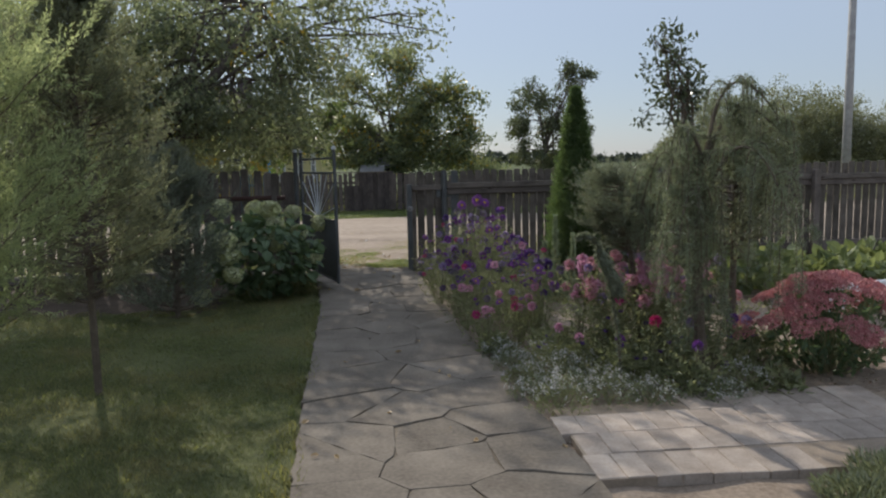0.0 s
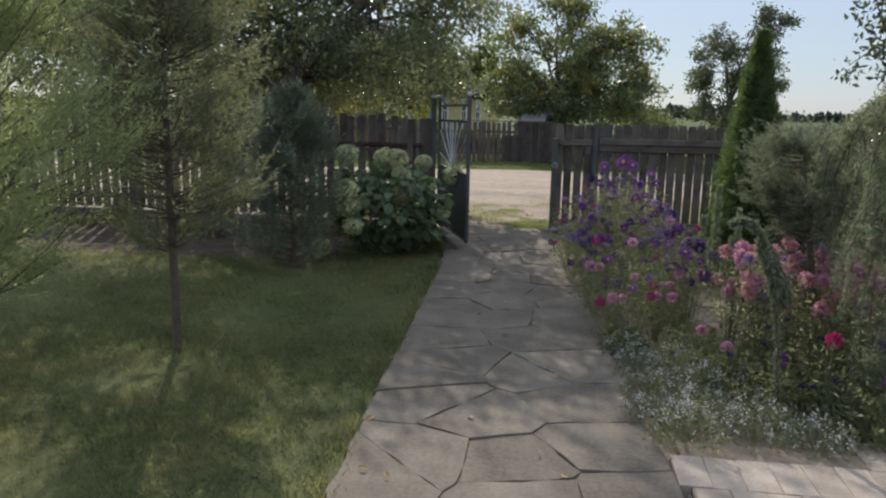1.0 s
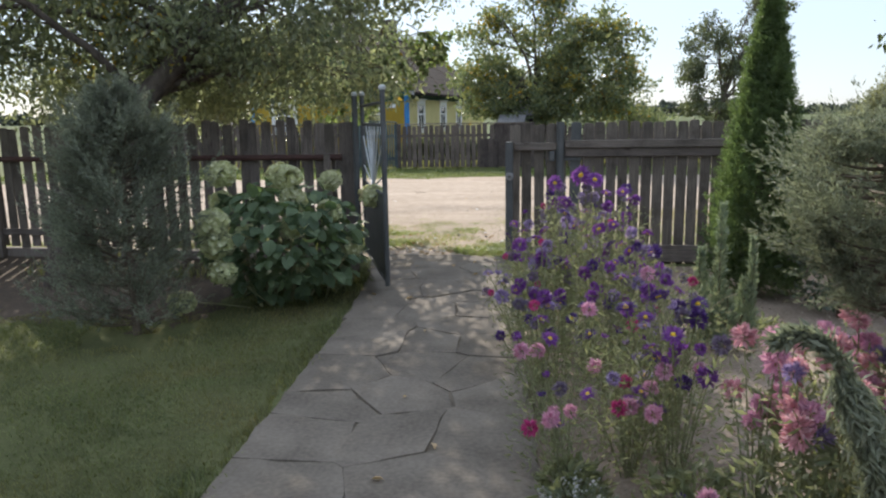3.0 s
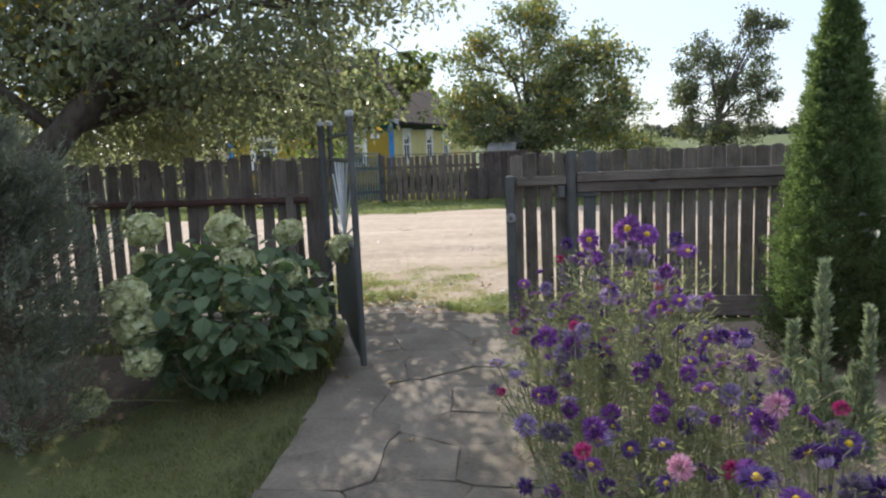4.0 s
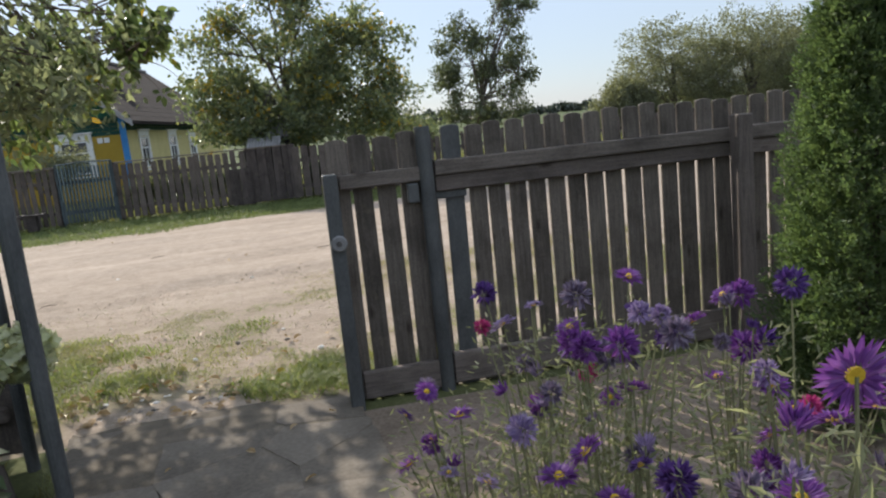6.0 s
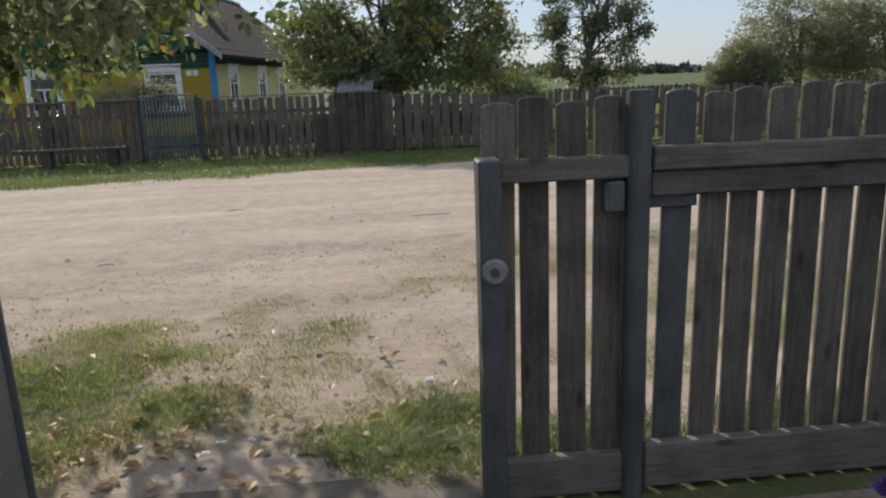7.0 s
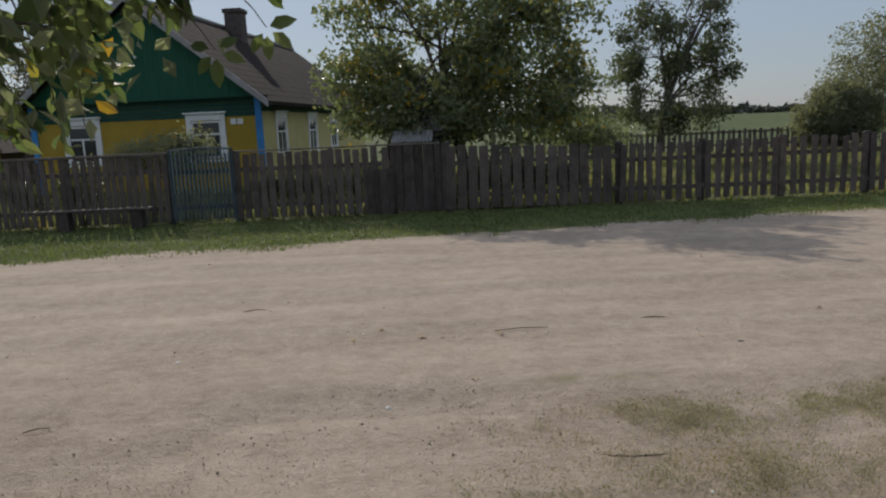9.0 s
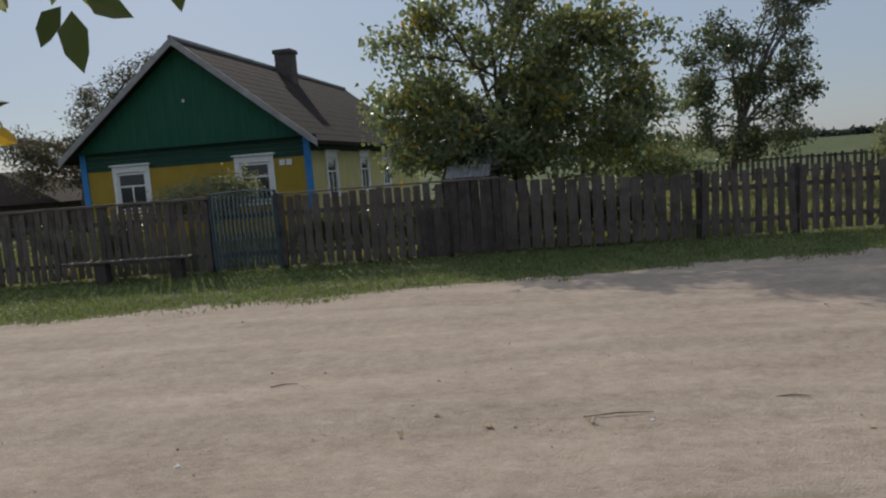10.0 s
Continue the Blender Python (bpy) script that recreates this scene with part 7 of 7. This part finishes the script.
def build_grass():
    rng = np.random.default_rng(101)
    up3 = np.array([0, 0, -0.014])
    p = scatter(330000, -4.5, 1.08, 0.2, 8.6, rng, lambda p: ((p[:, 1] + 0.5 * patch(p, 1.5, 3) < 6.7) | (p[:, 0] > -0.5 + 0.25 * patch(p, 1.9, 5))) & (p[:, 0] < path_edges(p[:, 1])[0] - 0.015 + 0.035 * np.sin(p[:, 1] * 9)) & (rng.uniform(size=len(p)) < np.clip(1.25 - np.hypot(p[:, 0] - 0.5, p[:, 1] - 3) / 7, 0.25, 1) * np.clip(0.8 + 0.7 * lump(p, 2.4), 0.18, 1) * np.clip((p[:, 0] + 4.5) / 1.5, 0, 1) * np.clip((p[:, 1] - 0.2) / 0.7, 0, 1)))
    tagged(part("lawn_grass", grass(Geo(), p + up3, 0.026, rng, 0.0022, 1.9), L_grass), "short uneven green lawn grass beside the path", "grass", kind="stuff")
    edge = scatter(17000, 0.2, 1.15, 0.2, 9.0, rng, lambda p: (np.abs(path_edges(p[:, 1])[0] - 0.05 - p[:, 0]) < 0.07 * (1 + 0.7 * np.sin(p[:, 1] * 3.3))) & (rng.uniform(size=len(p)) < 0.75))
    tagged(part("edge_grass", grass(Geo(), edge + up3, 0.06, rng, 0.0036, 1.2), L_grass), "longer grass along the edge of the path", "grass", kind="stuff")

    p = scatter(420000, -5.0, 8.0, 9.35, 13.0, rng, lambda p: rng.uniform(size=len(p)) < np.where(verge_cover(p) > 0.33, verge_cover(p), 0.01))
    tagged(part("roadside_grass", grass(Geo(), p + up3, 0.02, rng, 0.0019, 2.8), L_turf), "sparse trodden roadside grass on sandy earth", "grass", kind="stuff")
    p = scatter(60000, -2.5, 1.75, 9.55, 11.7, rng, lambda p: rng.uniform(size=len(p)) < np.clip(0.30 + 0.55 * patch(p, 3.1, 8) - 0.22 * (p[:, 0] + 0.2), 0, 0.7) * np.clip((11.75 - p[:, 1]) * 1.3, 0, 1))
    tagged(part("verge_turf", grass(Geo(), p + up3, 0.026, rng, 0.0022, 2.0), L_turf), "short sparse green turf on the trodden verge", "grass", kind="stuff")
    for cx, cy, r, n, h in ((1.70, 9.66, 0.48, 3000, 0.06), (1.30, 9.78, 0.32, 900, 0.05), (0.0, 9.8, 0.4, 1500, 0.06), (0.35, 10.1, 0.4, 900, 0.05), (-0.7, 9.9, 0.5, 1500, 0.06), (1.15, 11.35, 0.22, 160, 0.03), (2.35, 9.6, 0.4, 1500, 0.10), (3.2, 9.65, 0.4, 1500, 0.10),
                             (-0.3, 10.6, 0.5, 2200, 0.042), (0.2, 10.95, 0.42, 1300, 0.034), (-0.9, 10.8, 0.6, 2600, 0.045), (0.5, 10.35, 0.3, 800, 0.04), (-0.2, 11.4, 0.5, 900, 0.03), (1.75, 10.0, 0.28, 1600, 0.065), (1.45, 9.64, 0.26, 900, 0.06)):
        a, q = rng.uniform(0, 2 * math.pi, n), r * rng.uniform(0, 1, n) ** 0.85
        p = np.column_stack([cx + q * np.cos(a), cy + 0.6 * q * np.sin(a), np.full(n, -0.012)])
        p = p[(p[:, 1] > 9.26)]
        tagged(part("grass_tuft", grass(Geo(), p, h, rng, 0.0028, 1.6), L_turf if h < 0.07 else L_verge), "lush green tuft of grass beside the gate", "grass", group="grass tufts by the gate", kind="stuff")
    # thin patches that creep into the road
    p = scatter(380000, 1.4, 8.8, 11.8, 13.9, rng, lambda p: rng.uniform(size=len(p)) < 0.7 * road_cover(p))
    tagged(part("road_grass", grass(Geo(), p + [0, 0, 0.004], 0.011, rng, 0.0018, 3.2), L_drygrass), "thin dry grass patches on the road's edge", "grass", kind="stuff")
    # far verge
    p = scatter(150000, -13, 16, 18.9, 22.62, rng, lambda p: (rng.uniform(size=len(p)) < np.clip((p[:, 1] - road_edges(p[:, 0])[1] + 0.1 + 0.3 * patch(p, 1.6, 2)) * 1.6, 0, 1) * np.clip(0.75 + 0.5 * patch(p, 1.2, 6), 0.1, 1)))
    tagged(part("verge_grass", grass(Geo(), p + up3, 0.055, rng, 0.006, 1.3), L_verge), "green grass verge below the far fence", "grass", kind="stuff")
    p = scatter(60000, -13, 18, 22.8, 38, rng, lambda p: rng.uniform(size=len(p)) < 0.8)
    tagged(part("orchard_grass", grass(Geo(), p + up3, 0.2, rng, 0.018, 0.8), L_grass), "rough orchard grass behind the far fence", "grass", kind="stuff")
    # weeds and fallen bits under the left fence
    p = scatter(2600, -5, 0.2, 8.2, 9.1, rng, lambda p: lump(p, 3) > 0.1)
    tagged(part("fence_weeds", grass(Geo(), p + up3, 0.13, rng, 0.006, 0.9), L_grass), "straggling weeds under the fence", "weeds", kind="stuff")


def build_litter():
    rng = np.random.default_rng(102)
    leaf_meshes = []
    for k in range(4):
        g = Geo()
        blades(g, np.zeros((1, 3)), np.array([[1.0, 0.1, 0.12]]), 0.055 + 0.008 * k, 0.6, 0.5, rng, True, face=np.array([[0.1, 0.2, 1.0]]))
        leaf_meshes.append(g.mesh("fallen_leaf", M_litter if k else L_yellow))

    def fallen(x, y, me, s=1.0, z=0.012):
        ob = new("fallen_leaf", me)
        ob.matrix_world = pose(x, y, z, rng.uniform(-20, 20), rng.uniform(-20, 20), rng.uniform(0, 360)) @ Matrix.Diagonal((s, s, s, 1))
        tagged(ob, "yellow fallen leaf on the verge" if me is leaf_meshes[0] else "dry brown fallen leaf lying on the ground", "leaf", "fallen leaves")
    for x, y in ((0.06, 11.43), (1.45, 9.95), (0.55, 10.05), (3.6, 12.45), (-0.75, 10.4), (0.2, 9.95)):
        fallen(x, y, leaf_meshes[0], 1.5)
    for k in range(60):
        fallen(rng.normal(0.55, 0.45), rng.uniform(9.5, 10.2), leaf_meshes[1 + rng.integers(3)], rng.uniform(0.6, 1.15), 0.018)
    for k in range(150):
        x, y = (rng.normal(0.5, 0.9), 9.5 + 2.1 * rng.uniform(0, 1) ** 2) if k < 115 else (rng.uniform(-3, 5), rng.uniform(12, 19))
        fallen(x, y, leaf_meshes[1 + rng.integers(3)], rng.uniform(0.5, 1.1), 0.012 if k < 115 else 0.025)
    for k in range(26):
        y = rng.uniform(2.5, 9.3)
        a, b = path_edges(y)
        fallen(rng.uniform(a, b), y, leaf_meshes[1 + rng.integers(3)], rng.uniform(0.4, 0.9), 0.03)
    stones = []
    for k in range(4):
        bm = bmesh.new()
        bmesh.ops.create_icosphere(bm, subdivisions=1, radius=1.0)
        for v in bm.verts:
            v.co *= rng.uniform(0.75, 1.2)
            v.co.z *= 0.55
        me = bpy.data.meshes.new("pebble")
        bm.to_mesh(me)
        bm.free()
        me.materials.append(M_pebble if k < 3 else M_whitebit)
        stones.append(me)

    def pebble(x, y, s, k, z=0.012):
        ob = new("pebble", stones[k])
        ob.matrix_world = pose(x, y, z - 0.004, 0, 0, rng.uniform(0, 360)) @ Matrix.Diagonal((0.6 * s, 0.6 * s * rng.uniform(0.6, 1), 0.6 * s, 1))
        tagged(ob, "small pale chip lying on the road" if k == 3 else "small dark stone lying on the road", "stone", "stones on the road")
    for x, y, s, k in ((0.65, 14.9, 0.028, 0), (2.2, 14.65, 0.03, 3), (1.4, 16.54, 0.05, 1), (-0.5, 14.32, 0.045, 3), (-1.15, 14.05, 0.05, 0), (-1.3, 14.05, 0.03, 1), (1.07, 13.3, 0.04, 3), (1.6, 13.95, 0.02, 0), (2.52, 12.2, 0.02, 3), (0.0, 11.8, 0.022, 3),
                       (1.674, 10.32, 0.05, 3), (0.84, 10.49, 0.04, 3), (1.10, 10.75, 0.04, 0), (1.45, 10.65, 0.035, 1), (1.42, 10.95, 0.03, 3), (0.6, 11.9, 0.018, 3), (3.5, 14.2, 0.05, 1), (0.1, 16.9, 0.03, 3)):
        pebble(x, y, s, k, 0.02)
    for k in range(16):
        pebble(rng.uniform(0.4, 1.15), rng.uniform(9.56, 9.85), rng.uniform(0.02, 0.045), 3 if k % 3 else rng.integers(3), 0.014)
    for k in range(110):
        pebble(rng.uniform(-4, 6), rng.uniform(12.2, 19.3), rng.uniform(0.006, 0.02), rng.integers(4) if rng.uniform() < 0.3 else rng.integers(3), 0.022)
    for x, y, L, turn in ((2.02, 14.75, 0.42, 3), (-0.28, 15.72, 0.2, 12), (3.1, 14.9, 0.2, -6), (0.9, 15.2, 0.12, 40), (-0.9, 13.2, 0.14, 20)):
        stick = thing("twig", "thin dry twig lying on the sandy road", "twig", (x, y, 0.024), turn=turn, group="twigs on the road")
        g = Geo()
        tube(g, [(-L / 2, 0, 0.0), (0, 0.012, 0.006), (L / 2, 0, 0.002)], [0.003, 0.004, 0.002], 6)
        part("stem", g, M_twig, stick)
    # fine grit, too small to count
    n = 26000
    g = Geo()
    p = np.column_stack([rng.uniform(-4, 6.5, n), 9.8 + 7.0 * rng.uniform(0, 1, n) ** 1.5, np.full(n, 0.008)])
    p = p[lump(p, 2.0, 5) + rng.normal(0, 0.4, n) > 0.0]
    p[:, 2] = np.where(p[:, 1] > 12.6, 0.018, -0.006)
    blades(g, p, rng.normal(0, 1, (len(p), 3)) * [1, 1, 0.5], 0.011 * rng.uniform(0.4, 1.5, len(p)), 0.7, 0.5, rng)
    tagged(part("road_grit", g, M_grit), "fine grit and leaf crumbs on the sand", "grit", kind="stuff")
    # small clods and stones pressed into the sand
    n = 15000
    p = np.column_stack([rng.uniform(-3.5, 6.5, n), 9.7 + 6.5 * rng.uniform(0, 1, n) ** 1.7, np.zeros(n)])
    p = p[patch(p, 1.1, 9) + rng.normal(0, 0.35, n) > 0.05]
    n = len(p)
    p[:, 2] = np.where(p[:, 1] > 12.8, 0.012, -0.010)
    corner = np.array([(1, 0, 0), (-1, 0, 0), (0, 1, 0), (0, -1, 0), (0, 0, 0.8), (0, 0, -0.8)], float)
    size = 0.0042 * rng.uniform(0.5, 1.0, (n, 1, 1)) / rng.uniform(0.35, 1.0, (n, 1, 1))
    v = p[:, None] + corner[None] * size * rng.uniform(0.6, 1.4, (n, 6, 1))
    side = np.array([(0, 2, 4), (2, 1, 4), (1, 3, 4), (3, 0, 4), (2, 0, 5), (1, 2, 5), (3, 1, 5), (0, 3, 5)])
    g = Geo().add(v.reshape(-1, 3), (np.arange(n)[:, None, None] * 6 + side[None]).reshape(-1, 3))
    tagged(part("sand_clods", g, M_grit), "small clods and stones pressed into the sand", "grit", kind="stuff")
    n = 9000
    p = np.column_stack([rng.uniform(2.2, 8, n), rng.uniform(2.6, 9, n), np.full(n, -0.005)])
    g = Geo()
    blades(g, p, rng.normal(0, 1, (n, 3)) * [1, 1, 0.6], 0.022 * rng.uniform(0.4, 1.4, n), 0.7, 0.5, rng)
    tagged(part("bed_crumbs", g, M_grit), "crumbs of earth and dry leaves in the beds", "soil crumbs", kind="stuff")


build_grass()
build_litter()
